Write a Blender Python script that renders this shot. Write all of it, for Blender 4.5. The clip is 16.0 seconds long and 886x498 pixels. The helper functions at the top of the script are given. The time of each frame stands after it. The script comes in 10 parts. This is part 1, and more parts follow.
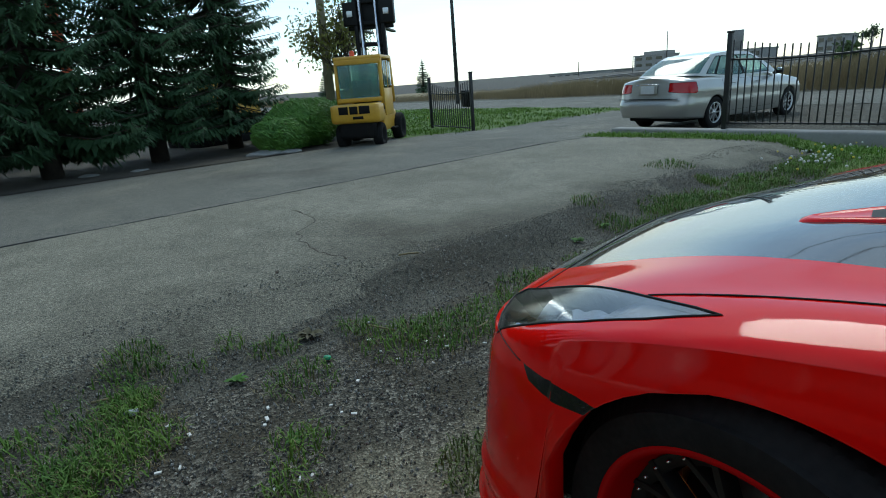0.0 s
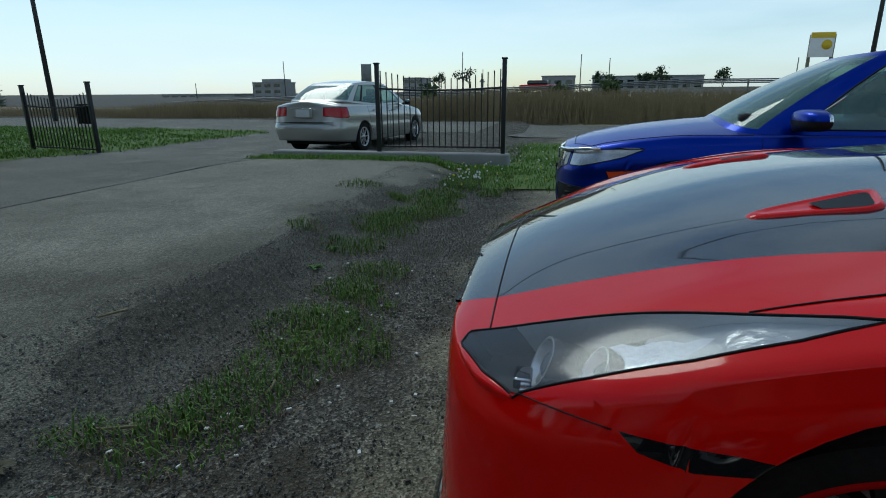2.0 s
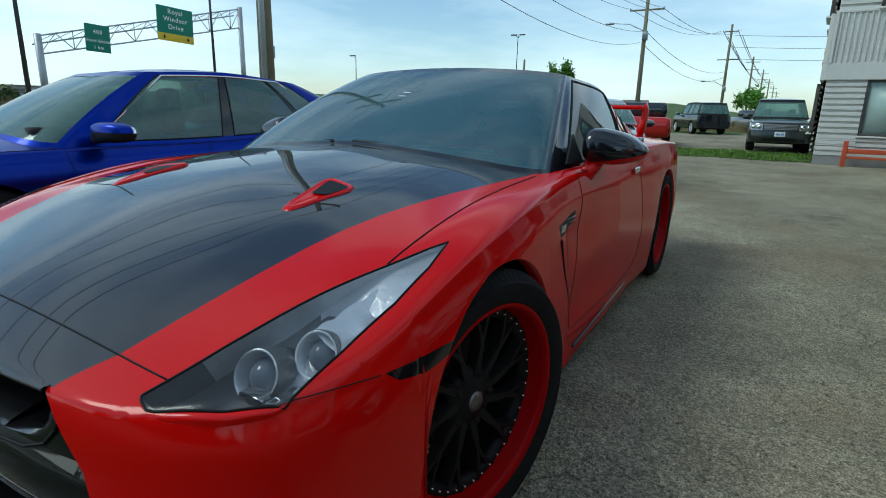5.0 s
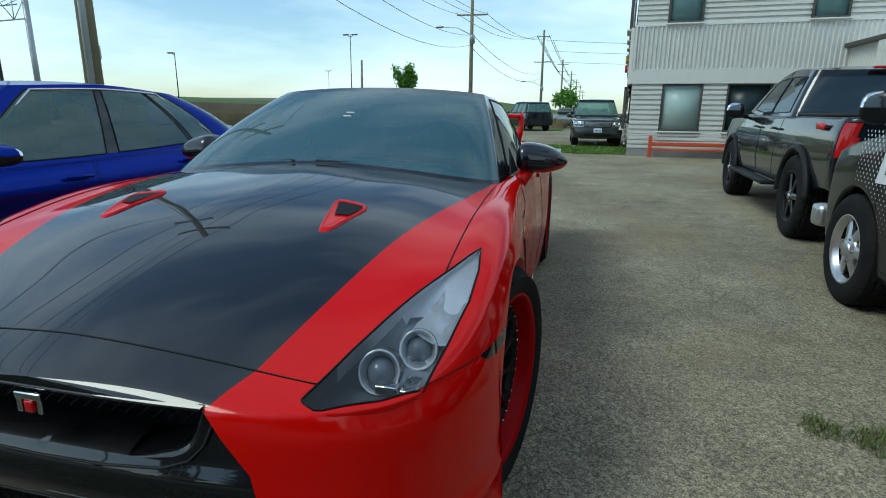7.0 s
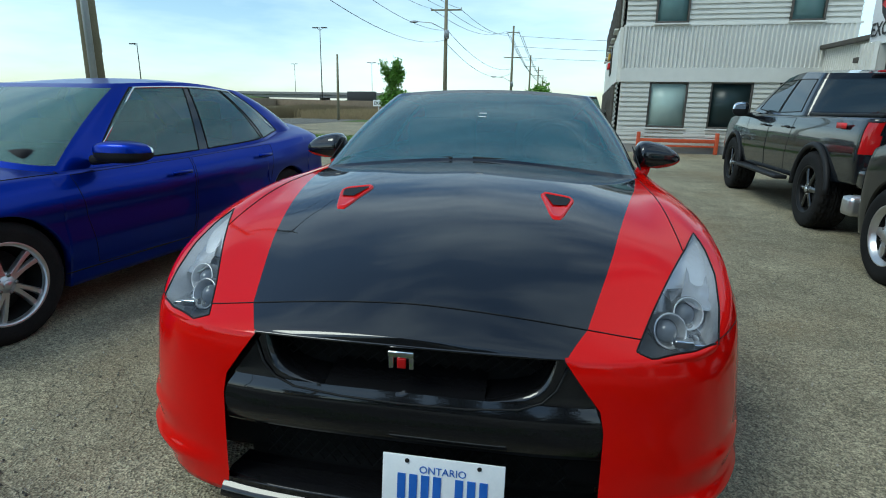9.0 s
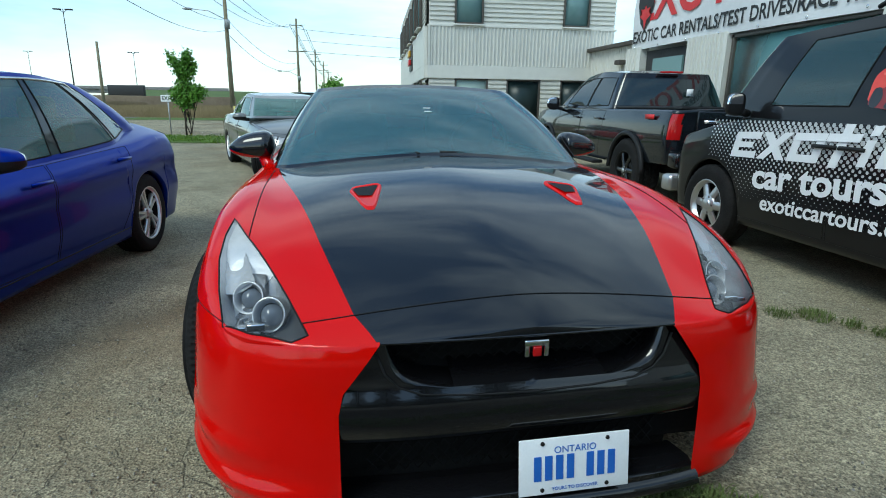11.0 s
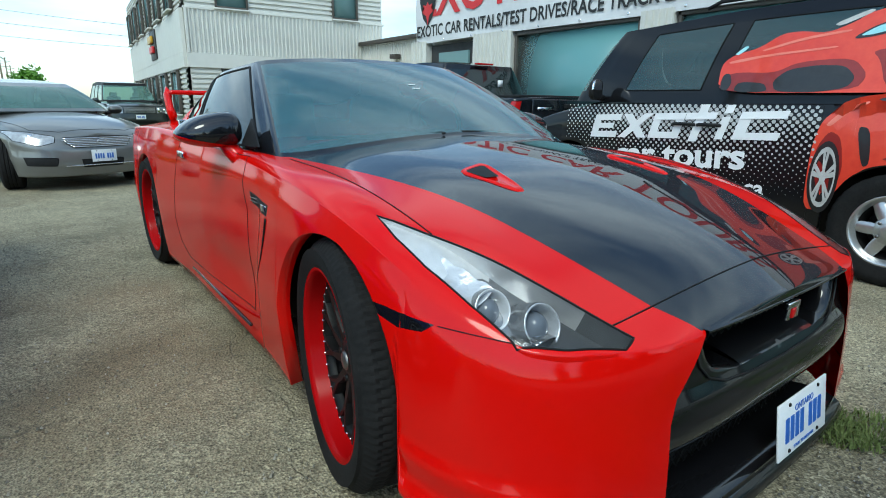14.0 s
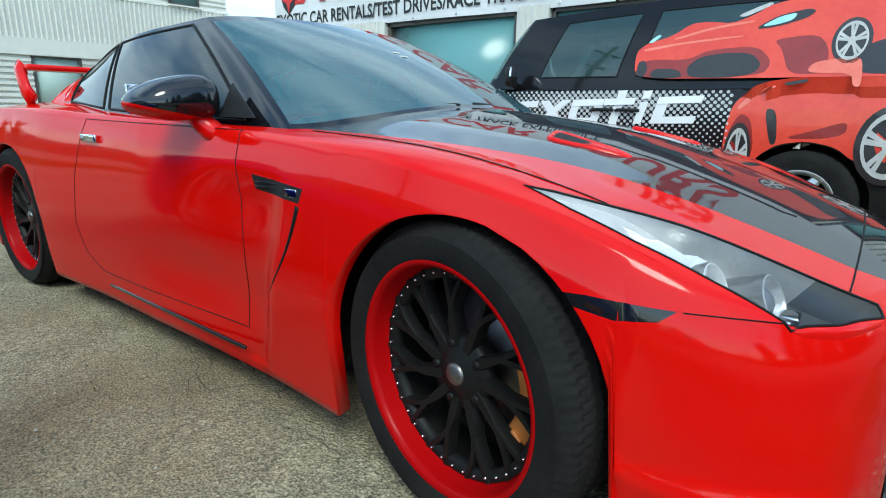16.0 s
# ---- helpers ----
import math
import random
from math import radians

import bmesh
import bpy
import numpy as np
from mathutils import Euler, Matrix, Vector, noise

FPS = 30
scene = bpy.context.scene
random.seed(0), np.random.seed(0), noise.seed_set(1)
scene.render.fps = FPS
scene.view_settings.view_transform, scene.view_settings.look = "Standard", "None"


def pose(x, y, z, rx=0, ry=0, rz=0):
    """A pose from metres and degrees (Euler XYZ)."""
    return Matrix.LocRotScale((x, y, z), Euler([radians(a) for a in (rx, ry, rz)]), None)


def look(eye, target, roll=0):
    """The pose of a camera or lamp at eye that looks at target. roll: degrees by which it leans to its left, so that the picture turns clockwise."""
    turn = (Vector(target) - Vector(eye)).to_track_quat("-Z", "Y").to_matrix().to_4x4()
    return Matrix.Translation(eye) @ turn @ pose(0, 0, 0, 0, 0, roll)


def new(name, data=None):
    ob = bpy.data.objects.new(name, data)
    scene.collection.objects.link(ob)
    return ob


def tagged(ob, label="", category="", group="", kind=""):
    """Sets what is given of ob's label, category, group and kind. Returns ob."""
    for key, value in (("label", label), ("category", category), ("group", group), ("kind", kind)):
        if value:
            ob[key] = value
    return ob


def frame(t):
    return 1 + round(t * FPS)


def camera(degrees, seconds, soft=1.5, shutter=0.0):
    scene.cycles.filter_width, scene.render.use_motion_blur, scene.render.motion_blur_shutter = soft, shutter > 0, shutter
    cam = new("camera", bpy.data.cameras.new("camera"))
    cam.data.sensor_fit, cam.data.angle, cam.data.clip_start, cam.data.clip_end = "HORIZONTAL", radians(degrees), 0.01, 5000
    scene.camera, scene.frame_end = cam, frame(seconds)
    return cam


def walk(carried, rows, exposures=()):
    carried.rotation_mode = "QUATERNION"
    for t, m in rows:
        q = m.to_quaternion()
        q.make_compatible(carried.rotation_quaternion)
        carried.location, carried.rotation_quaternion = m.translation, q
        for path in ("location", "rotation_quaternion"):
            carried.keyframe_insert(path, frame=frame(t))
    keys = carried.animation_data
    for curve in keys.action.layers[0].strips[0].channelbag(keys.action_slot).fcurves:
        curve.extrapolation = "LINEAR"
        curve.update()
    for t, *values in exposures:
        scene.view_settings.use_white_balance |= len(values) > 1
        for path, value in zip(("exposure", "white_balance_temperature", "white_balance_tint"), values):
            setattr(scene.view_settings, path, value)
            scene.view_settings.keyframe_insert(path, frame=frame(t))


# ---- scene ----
cam = camera(77.7, 16.0, 1.0)
PATH = [
    (0, (1.18, 1.494, 1.089), (2.681, 0.306, 0.508), -4.4),
    (0.5, (1.38, 1.515, 1.07), (2.741, 0.166, 0.499), -4.7),
    (1, (1.587, 1.544, 1.061), (2.732, 0.004, 0.498), -5.4),
    (1.5, (1.726, 1.541, 1.038), (2.554, -0.192, 0.479), -2.7),
    (2, (1.864, 1.52, 1.034), (2.318, -0.348, 0.484), -0.4),
    (2.5, (1.996, 1.522, 1.047), (2.034, -0.404, 0.511), 2.0),
    (3, (2.145, 1.519, 1.048), (1.778, -0.375, 0.52), 2.0),
    (3.5, (2.251, 1.478, 1.035), (1.488, -0.296, 0.516), 1.7),
    (4, (2.33, 1.431, 1.028), (1.207, -0.144, 0.517), 1.6),
    (4.5, (2.406, 1.393, 1.043), (0.969, 0.095, 0.544), 1.6),
    (5, (2.493, 1.364, 1.044), (0.813, 0.398, 0.551), 1.3),
    (5.2, (2.524, 1.352, 1.045), (0.781, 0.504, 0.555), 1.3),
    (7.3, (2.976, 0.944, 1.126), (1.088, 0.503, 0.635), 0.7),
    (7.5, (3.036, 0.883, 1.128), (1.147, 0.451, 0.633), 0.8),
    (8, (3.165, 0.704, 1.135), (1.273, 0.289, 0.637), 1.0),
    (8.2, (3.196, 0.623, 1.134), (1.304, 0.212, 0.636), 1.0),
    (10.3, (3.394, -0.223, 1.156), (1.462, -0.155, 0.643), 1.1),
    (10.5, (3.367, -0.307, 1.149), (1.44, -0.146, 0.636), 1.1),
    (11, (3.309, -0.478, 1.128), (1.413, -0.097, 0.62), 0.8),
    (11.5, (3.264, -0.685, 1.131), (1.443, -0.033, 0.623), 1.0),
    (12, (3.191, -0.856, 1.142), (1.464, 0.017, 0.633), 0.8),
    (12.5, (3.072, -1.017, 1.147), (1.411, -0.026, 0.637), 0.8),
    (13, (2.931, -1.177, 1.11), (1.323, -0.102, 0.601), 0.9),
    (13.3, (2.865, -1.288, 1.097), (1.285, -0.172, 0.59), 0.8),
    (13.5, (2.794, -1.353, 1.077), (1.229, -0.216, 0.569), 0.8),
    (14, (2.611, -1.458, 1.026), (1.075, -0.283, 0.517), 0.7),
    (14.5, (2.444, -1.582, 1.007), (0.965, -0.335, 0.5), 0.7),
    (15, (2.29, -1.669, 0.976), (0.891, -0.332, 0.47), 0.8),
    (15.3, (2.188, -1.695, 0.947), (0.856, -0.293, 0.436), 0.8),
    (15.5, (2.122, -1.69, 0.927), (0.831, -0.249, 0.421), 0.7),
    (16, (1.977, -1.724, 0.907), (0.824, -0.168, 0.406), 0.9),
]
walk(cam, [(t, look(eye, target, roll)) for t, eye, target, roll in PATH], [(0, -0.05, 5800, -6), (1.5, -0.64, 5700, -5), (3.5, -0.46, 5700, -5), (5, -0.2, 5800, -6), (7.5, -0.02, 5850, -6), (11, 0.24, 5900, -6), (13, 0.36, 5900, -6), (14.5, 0.5, 5900, -6), (16, 0.72, 5900, -6)])

# ---- world, sun ----
SUN_AZ, SUN_EL = radians(-52), radians(50)
world = bpy.data.worlds.new("world")
scene.world = world
world.use_nodes = True
wt = world.node_tree
wt.nodes.clear()
w_out = wt.nodes.new("ShaderNodeOutputWorld")
w_bg = wt.nodes.new("ShaderNodeBackground")
w_sky = wt.nodes.new("ShaderNodeTexSky")
w_sky.sky_type, w_sky.sun_disc = "NISHITA", False
w_sky.sun_elevation, w_sky.sun_rotation = SUN_EL, radians(90) - SUN_AZ
w_sky.air_density, w_sky.dust_density, w_sky.ozone_density = 1.0, 0.7, 1.2
w_co = wt.nodes.new("ShaderNodeTexCoord")
w_map = wt.nodes.new("ShaderNodeMapping")
w_map.inputs["Scale"].default_value = (1.0, 1.0, 4.5)
w_map.inputs["Rotation"].default_value = (0.0, 0.25, 0.6)
w_noise = wt.nodes.new("ShaderNodeTexNoise")
w_noise.inputs["Scale"].default_value, w_noise.inputs["Detail"].default_value = 1.3, 6.0
w_noise.inputs["Roughness"].default_value = 0.55
w_ramp = wt.nodes.new("ShaderNodeValToRGB")
w_ramp.color_ramp.elements[0].position, w_ramp.color_ramp.elements[1].position = 0.40, 0.76
w_mix = wt.nodes.new("ShaderNodeMix")
w_mix.data_type = "RGBA"
w_mix.inputs["B"].default_value = (7.9, 8.4, 8.9, 1)
wt.links.new(w_co.outputs["Generated"], w_map.inputs["Vector"])
wt.links.new(w_map.outputs["Vector"], w_noise.inputs["Vector"])
wt.links.new(w_noise.outputs["Fac"], w_ramp.inputs["Fac"])
w_sep = wt.nodes.new("ShaderNodeSeparateXYZ")
w_high = wt.nodes.new("ShaderNodeMapRange")
w_high.inputs["From Min"].default_value, w_high.inputs["From Max"].default_value = 0.1, 0.9
w_high.inputs["To Min"].default_value, w_high.inputs["To Max"].default_value = 1.0, 0.75
w_mul = wt.nodes.new("ShaderNodeMath")
w_mul.operation = "MULTIPLY"
wt.links.new(w_co.outputs["Generated"], w_sep.inputs[0])
wt.links.new(w_sep.outputs["Z"], w_high.inputs["Value"])
wt.links.new(w_ramp.outputs["Color"], w_mul.inputs[0])
wt.links.new(w_high.outputs["Result"], w_mul.inputs[1])
wt.links.new(w_mul.outputs[0], w_mix.inputs["Factor"])
wt.links.new(w_sky.outputs["Color"], w_mix.inputs["A"])
wt.links.new(w_mix.outputs["Result"], w_bg.inputs["Color"])
wt.links.new(w_bg.outputs["Background"], w_out.inputs["Surface"])
w_bg.inputs["Strength"].default_value = 0.165

sun = new("sun", bpy.data.lights.new("sun", "SUN"))
sun.data.energy, sun.data.angle, sun.data.color = 1.5, radians(24), (1.0, 0.95, 0.86)
sun.matrix_world = look((0, 0, 0), (-math.cos(SUN_AZ) * math.cos(SUN_EL), -math.sin(SUN_AZ) * math.cos(SUN_EL), -math.sin(SUN_EL)))


# ---- materials ----
def rgb(c):
    return (c[0], c[1], c[2], 1.0)


class Nodes:
    """A small writer of node materials."""

    def __init__(self, name):
        self.m = bpy.data.materials.new(name)
        self.m.use_nodes = True
        self.t = self.m.node_tree
        self.bsdf = self.t.nodes["Principled BSDF"]
        self.co = self.t.nodes.new("ShaderNodeTexCoord")

    def node(self, kind, **sets):
        n = self.t.nodes.new(kind)
        for k, v in sets.items():
            n.inputs[k.replace("_", " ")].default_value = v
        return n

    def link(self, a, b):
        self.t.links.new(a, b)

    def noise(self, scale, detail=4.0, rough=0.55, space="Object", stretch=None):
        n = self.node("ShaderNodeTexNoise", Scale=scale, Detail=detail, Roughness=rough)
        src = self.co.outputs[space]
        if stretch:
            mp = self.t.nodes.new("ShaderNodeMapping")
            mp.inputs["Scale"].default_value = stretch
            self.link(src, mp.inputs["Vector"])
            src = mp.outputs["Vector"]
        self.link(src, n.inputs["Vector"])
        return n.outputs["Fac"]

    def ramp(self, fac, stops):
        r = self.t.nodes.new("ShaderNodeValToRGB")
        els = r.color_ramp.elements
        while len(els) < len(stops):
            els.new(0.5)
        for e, (p, c) in zip(els, stops):
            e.position, e.color = p, rgb(c)
        self.link(fac, r.inputs["Fac"])
        return r.outputs["Color"]

    def mix(self, fac, a, b, blend="MIX"):
        n = self.t.nodes.new("ShaderNodeMix")
        n.data_type, n.blend_type = "RGBA", blend
        for key, v in (("Factor", fac), ("A", a), ("B", b)):
            if isinstance(v, (tuple, list)):
                n.inputs[key].default_value = rgb(v)
            elif isinstance(v, (int, float)):
                n.inputs[key].default_value = v
            else:
                self.link(v, n.inputs[key])
        return n.outputs["Result"]

    def math(self, op, a, b=0.0):
        n = self.t.nodes.new("ShaderNodeMath")
        n.operation = op
        for i, v in enumerate((a, b)):
            if isinstance(v, (int, float)):
                n.inputs[i].default_value = v
            else:
                self.link(v, n.inputs[i])
        return n.outputs[0]

    def bump(self, height, strength, distance):
        b = self.node("ShaderNodeBump", Strength=strength, Distance=distance)
        self.link(height, b.inputs["Height"])
        self.link(b.outputs["Normal"], self.bsdf.inputs["Normal"])

    def set(self, **sets):
        for k, v in sets.items():
            s = self.bsdf.inputs[k.replace("_", " ")]
            if isinstance(v, (tuple, list)):
                s.default_value = rgb(v)
            elif isinstance(v, (int, float)):
                s.default_value = v
            else:
                self.link(v, s)
        return self


def surface(name, a, b, scale, rough=0.7, metal=0.0, bump=0.0, fine=0.0, coat=0.0, spread=0.06):
    """A surface of two close tones at a coarse and a fine scale, with uneven gloss and a little relief."""
    n = Nodes(name)
    coarse = n.noise(scale, 5.0)
    grain = n.noise(fine or scale * 9, 3.0)
    f = n.math("ADD", n.math("MULTIPLY", coarse, 0.6), n.math("MULTIPLY", grain, 0.4))
    n.set(Base_Color=n.ramp(f, [(0.32, a), (0.68, b)]), Metallic=metal, Coat_Weight=coat)
    r = n.math("ADD", n.math("MULTIPLY", coarse, 2 * spread), rough - spread)
    n.set(Roughness=r)
    if coat:
        n.set(Coat_Roughness=0.03)
    if bump:
        n.bump(grain, 0.6, bump)
    return n.m


def paint(name, colour, rough=0.28, metal=0.0, coat=1.0, coat_rough=0.015, flake=0.0, spec=0.1, ior=1.45):
    """Car paint: a base with faint mottling under a clear coat with a trace of dust and orange peel."""
    n = Nodes(name)
    d = n.noise(2.2, 6.0)
    base = n.mix(n.math("MULTIPLY", d, 0.12), colour, (colour[0] * 0.8 + 0.004, colour[1] * 0.8 + 0.004, colour[2] * 0.8 + 0.004))
    if flake:
        fl = n.noise(900.0, 2.0)
        base = n.mix(n.math("MULTIPLY", fl, flake), base, (min(1, colour[0] * 1.8 + 0.005), min(1, colour[1] * 1.8 + 0.005), min(1, colour[2] * 1.8 + 0.01)))
    n.set(Base_Color=base, Metallic=metal, Roughness=rough, Coat_Weight=coat)
    n.set(Coat_Roughness=n.math("ADD", n.math("MULTIPLY", n.noise(6.0, 4.0), 0.03), coat_rough))
    n.bsdf.inputs["Specular IOR Level"].default_value = spec
    n.bsdf.inputs["Coat IOR"].default_value = ior
    n.bump(n.noise(14.0, 2.0), 0.05, 0.0012)
    return n.m


def glass(name, tint, clear, ior=1.6, fill_tone=(0.03, 0.036, 0.036), rough=0.02):
    """Window glass: see-through by the share given, tinted, with true surface gloss; a diffuse colour fills the
    remaining share.
    """
    n = Nodes(name)
    tr = n.node("ShaderNodeBsdfTransparent", Color=rgb(tint))
    gl = n.node("ShaderNodeBsdfGlossy", Roughness=rough)
    dark = n.node("ShaderNodeBsdfDiffuse", Color=rgb(fill_tone))
    fr = n.node("ShaderNodeFresnel", IOR=ior)
    m1 = n.t.nodes.new("ShaderNodeMixShader")
    m1.inputs["Fac"].default_value = clear
    n.link(dark.outputs[0], m1.inputs[1])
    n.link(tr.outputs[0], m1.inputs[2])
    m2 = n.t.nodes.new("ShaderNodeMixShader")
    n.link(fr.outputs[0], m2.inputs["Fac"])
    n.link(m1.outputs[0], m2.inputs[1])
    n.link(gl.outputs[0], m2.inputs[2])
    n.link(m2.outputs[0], n.t.nodes["Material Output"].inputs["Surface"])
    return n.m


RIM_RED = paint("rim_red", (0.36, 0.0012, 0.003), rough=0.55, coat=0.18, coat_rough=0.2, spec=0.0)
RED = paint("red_paint", (0.60, 0.0015, 0.0012), rough=0.5, coat=0.8, coat_rough=0.05, spec=0.0, ior=1.42)
HOOD_BLACK = paint("black_wrap", (0.0045, 0.005, 0.007), rough=0.5, coat=1.0, coat_rough=0.012, spec=0.05, ior=1.6)
GLOSS_BLACK = paint("gloss_black", (0.005, 0.005, 0.006), rough=0.35, coat=1.0, ior=1.55)
BLUE = paint("blue_paint", (0.0012, 0.020, 0.27), rough=0.34, metal=0.82, flake=0.12, coat=0.4, coat_rough=0.02, ior=1.36)
SILVER = paint("silver_paint", (0.40, 0.39, 0.36), rough=0.32, metal=0.6, flake=0.2)
GREY = paint("grey_paint", (0.19, 0.19, 0.18), rough=0.3, metal=0.5, flake=0.2)
ROVER_GREY = paint("dark_grey_green_paint", (0.045, 0.05, 0.047), rough=0.3, metal=0.3)
TRUCK_BLACK = paint("black_truck_paint", (0.006, 0.008, 0.011), rough=0.25)
VAN_BLACK = paint("black_van_wrap", (0.006, 0.006, 0.007), rough=0.4, coat=0.7, coat_rough=0.04)
FAR_RED = paint("far_red_paint", (0.45, 0.015, 0.015))
RUBBER = surface("tyre_rubber", (0.006, 0.006, 0.006), (0.019, 0.018, 0.017), 9, rough=0.85, bump=0.001)
PLASTIC = surface("black_plastic", (0.010, 0.010, 0.011), (0.022, 0.022, 0.022), 14, rough=0.5, bump=0.0006)
SEAL = surface("seal_black", (0.004, 0.004, 0.004), (0.009, 0.009, 0.009), 30, rough=0.55)
DARK = surface("underbody", (0.006, 0.006, 0.006), (0.016, 0.015, 0.014), 6, rough=0.85)
MATT_BLACK = surface("matt_black_alloy", (0.006, 0.006, 0.006), (0.012, 0.012, 0.012), 12, rough=0.48)
CHROME = surface("chrome", (0.74, 0.75, 0.76), (0.82, 0.82, 0.83), 8, rough=0.1, metal=1.0, spread=0.03)
ALLOY = surface("silver_alloy", (0.50, 0.50, 0.50), (0.62, 0.62, 0.61), 10, rough=0.3, metal=0.85)
IRON = surface("brake_iron", (0.16, 0.15, 0.14), (0.26, 0.25, 0.24), 10, rough=0.4, metal=0.9)
GOLD = surface("caliper_orange", (0.55, 0.16, 0.03), (0.62, 0.22, 0.05), 12, rough=0.35)
CABIN = surface("cabin_trim", (0.012, 0.012, 0.013), (0.03, 0.03, 0.03), 8, rough=0.7)
SEAT = surface("seat_cloth", (0.03, 0.03, 0.032), (0.06, 0.06, 0.06), 10, rough=0.8)
TINT = glass("tinted_glass", (0.25, 0.34, 0.34), 0.10, 1.8, (0.012, 0.022, 0.024))
# the teal diffuse colour of these panes paints in reflected sky and lit cabin
SCREEN_GLASS = glass("windscreen_glass", (0.56, 0.77, 0.78), 0.45, 1.9, (0.075, 0.175, 0.20))
CAR_GLASS = glass("car_glass", (0.66, 0.86, 0.79), 0.50, 1.55, (0.17, 0.30, 0.26), 0.03)
LAMP_GREY = surface("lamp_housing", (0.74, 0.75, 0.76), (0.88, 0.89, 0.90), 12, rough=0.24, metal=0.3, bump=0.004, fine=45)
LAMP_DARK = surface("lamp_dark_housing", (0.06, 0.062, 0.064), (0.11, 0.113, 0.116), 7, rough=0.3)
BULB = paint("projector_glass", (0.16, 0.18, 0.21), rough=0.05)
LAMP_BAND = surface("lamp_satin_grey", (0.26, 0.265, 0.27), (0.46, 0.465, 0.47), 16, rough=0.2, metal=0.75, bump=0.002)
RIBBED = surface("ribbed_reflector", (0.70, 0.71, 0.72), (0.85, 0.86, 0.87), 40, rough=0.22, metal=0.55, bump=0.004, fine=70)
LENS = glass("lamp_lens", (0.97, 0.98, 0.99), 0.97, 1.45, rough=0.12)
LAMP_CAR = surface("car_lamp", (0.24, 0.245, 0.25), (0.56, 0.57, 0.58), 14, rough=0.2, metal=0.4, coat=1.0)
# pale teal diffuse colour stands in for sky mirrored in the shop panes
SHOP_GLASS = glass("shop_glass", (0.35, 0.5, 0.5), 0.08, 1.5, (0.15, 0.32, 0.33), 0.2)
TAIL_RED = paint("tail_lamp_red", (0.42, 0.006, 0.008), rough=0.2)
AMBER = paint("amber_lens", (0.75, 0.07, 0.008), rough=0.25)
WHITE_PLATE = surface("plate_white", (0.72, 0.74, 0.76), (0.80, 0.81, 0.82), 20, rough=0.4)
PLATE_BLUE = surface("plate_blue", (0.02, 0.10, 0.42), (0.03, 0.13, 0.48), 20, rough=0.45)
WHITE = surface("white_print", (0.74, 0.74, 0.74), (0.82, 0.82, 0.82), 12, rough=0.5)
PRINT_RED = surface("red_print", (0.55, 0.015, 0.02), (0.62, 0.025, 0.025), 6, rough=0.4)
for m_ in (RUBBER, MATT_BLACK, DARK, SEAL, PLASTIC, CABIN):
    m_.node_tree.nodes["Principled BSDF"].inputs["Specular IOR Level"].default_value = 0.18
PRINT_BLACK = surface("black_print", (0.012, 0.012, 0.012), (0.02, 0.02, 0.02), 6, rough=0.5)


# ---- mesh helpers ----
def part(name, bm, material, parent=None, label="", smooth=True, kind=""):
    """Link a bmesh as one mesh object, under a thing or a part."""
    me = bpy.data.meshes.new(name)
    bm.normal_update()
    bm.to_mesh(me)
    bm.free()
    for m in material if isinstance(material, (list, tuple)) else [material]:
        me.materials.append(m)
    if smooth:
        me.shade_smooth()
    ob = new(name, me)
    ob.parent = parent
    return tagged(ob, label=label, kind=kind)


def thing(name, m, label, category, group="", kind=""):
    ob = new(name)
    ob.empty_display_size = 0.2
    ob.matrix_world = m
    return tagged(ob, label, category, group, kind)


def box(bm, c, s, bevel=0.0, m=None):
    """A box of centre c and size s, with rounded edges."""
    r = bmesh.ops.create_cube(bm, size=1.0)
    vs = r["verts"]
    bmesh.ops.scale(bm, vec=s, verts=vs)
    if bevel:
        es = list({e for v in vs for e in v.link_edges})
        out = bmesh.ops.bevel(bm, geom=es, offset=bevel, segments=2, affect="EDGES", profile=0.6)
        vs = list({v for f in out["faces"] for v in f.verts} | {v for v in vs if v.is_valid})
    bmesh.ops.translate(bm, vec=c, verts=vs)
    if m is not None:
        bmesh.ops.transform(bm, matrix=m, verts=vs)
    return vs


def boxes(*rows):
    bm = bmesh.new()
    for r in rows:
        box(bm, *r)
    return bm


def sharp(ob, angle=35):
    """Keep edges above the angle crisp."""
    me = ob.data
    me.set_sharp_from_angle(angle=radians(angle))
    return ob


def lathe(bm, profile, n=48, axis="Y", a0=0.0, a1=2 * math.pi):
    """Turn a profile of (radius, along) about an axis."""
    full = abs(a1 - a0 - 2 * math.pi) < 1e-6
    cols = []
    for i in range(n if full else n + 1):
        a = a0 + (a1 - a0) * i / n
        c, s = math.cos(a), math.sin(a)
        if axis == "Y":
            cols.append([bm.verts.new((r * c, h, r * s)) for r, h in profile])
        elif axis == "Z":
            cols.append([bm.verts.new((r * c, r * s, h)) for r, h in profile])
        else:
            cols.append([bm.verts.new((h, r * c, r * s)) for r, h in profile])
    k = len(cols)
    for i in range(k if full else k - 1):
        p, q = cols[i], cols[(i + 1) % k]
        for j in range(len(profile) - 1):
            bm.faces.new((p[j], p[j + 1], q[j + 1], q[j]))
    return bm


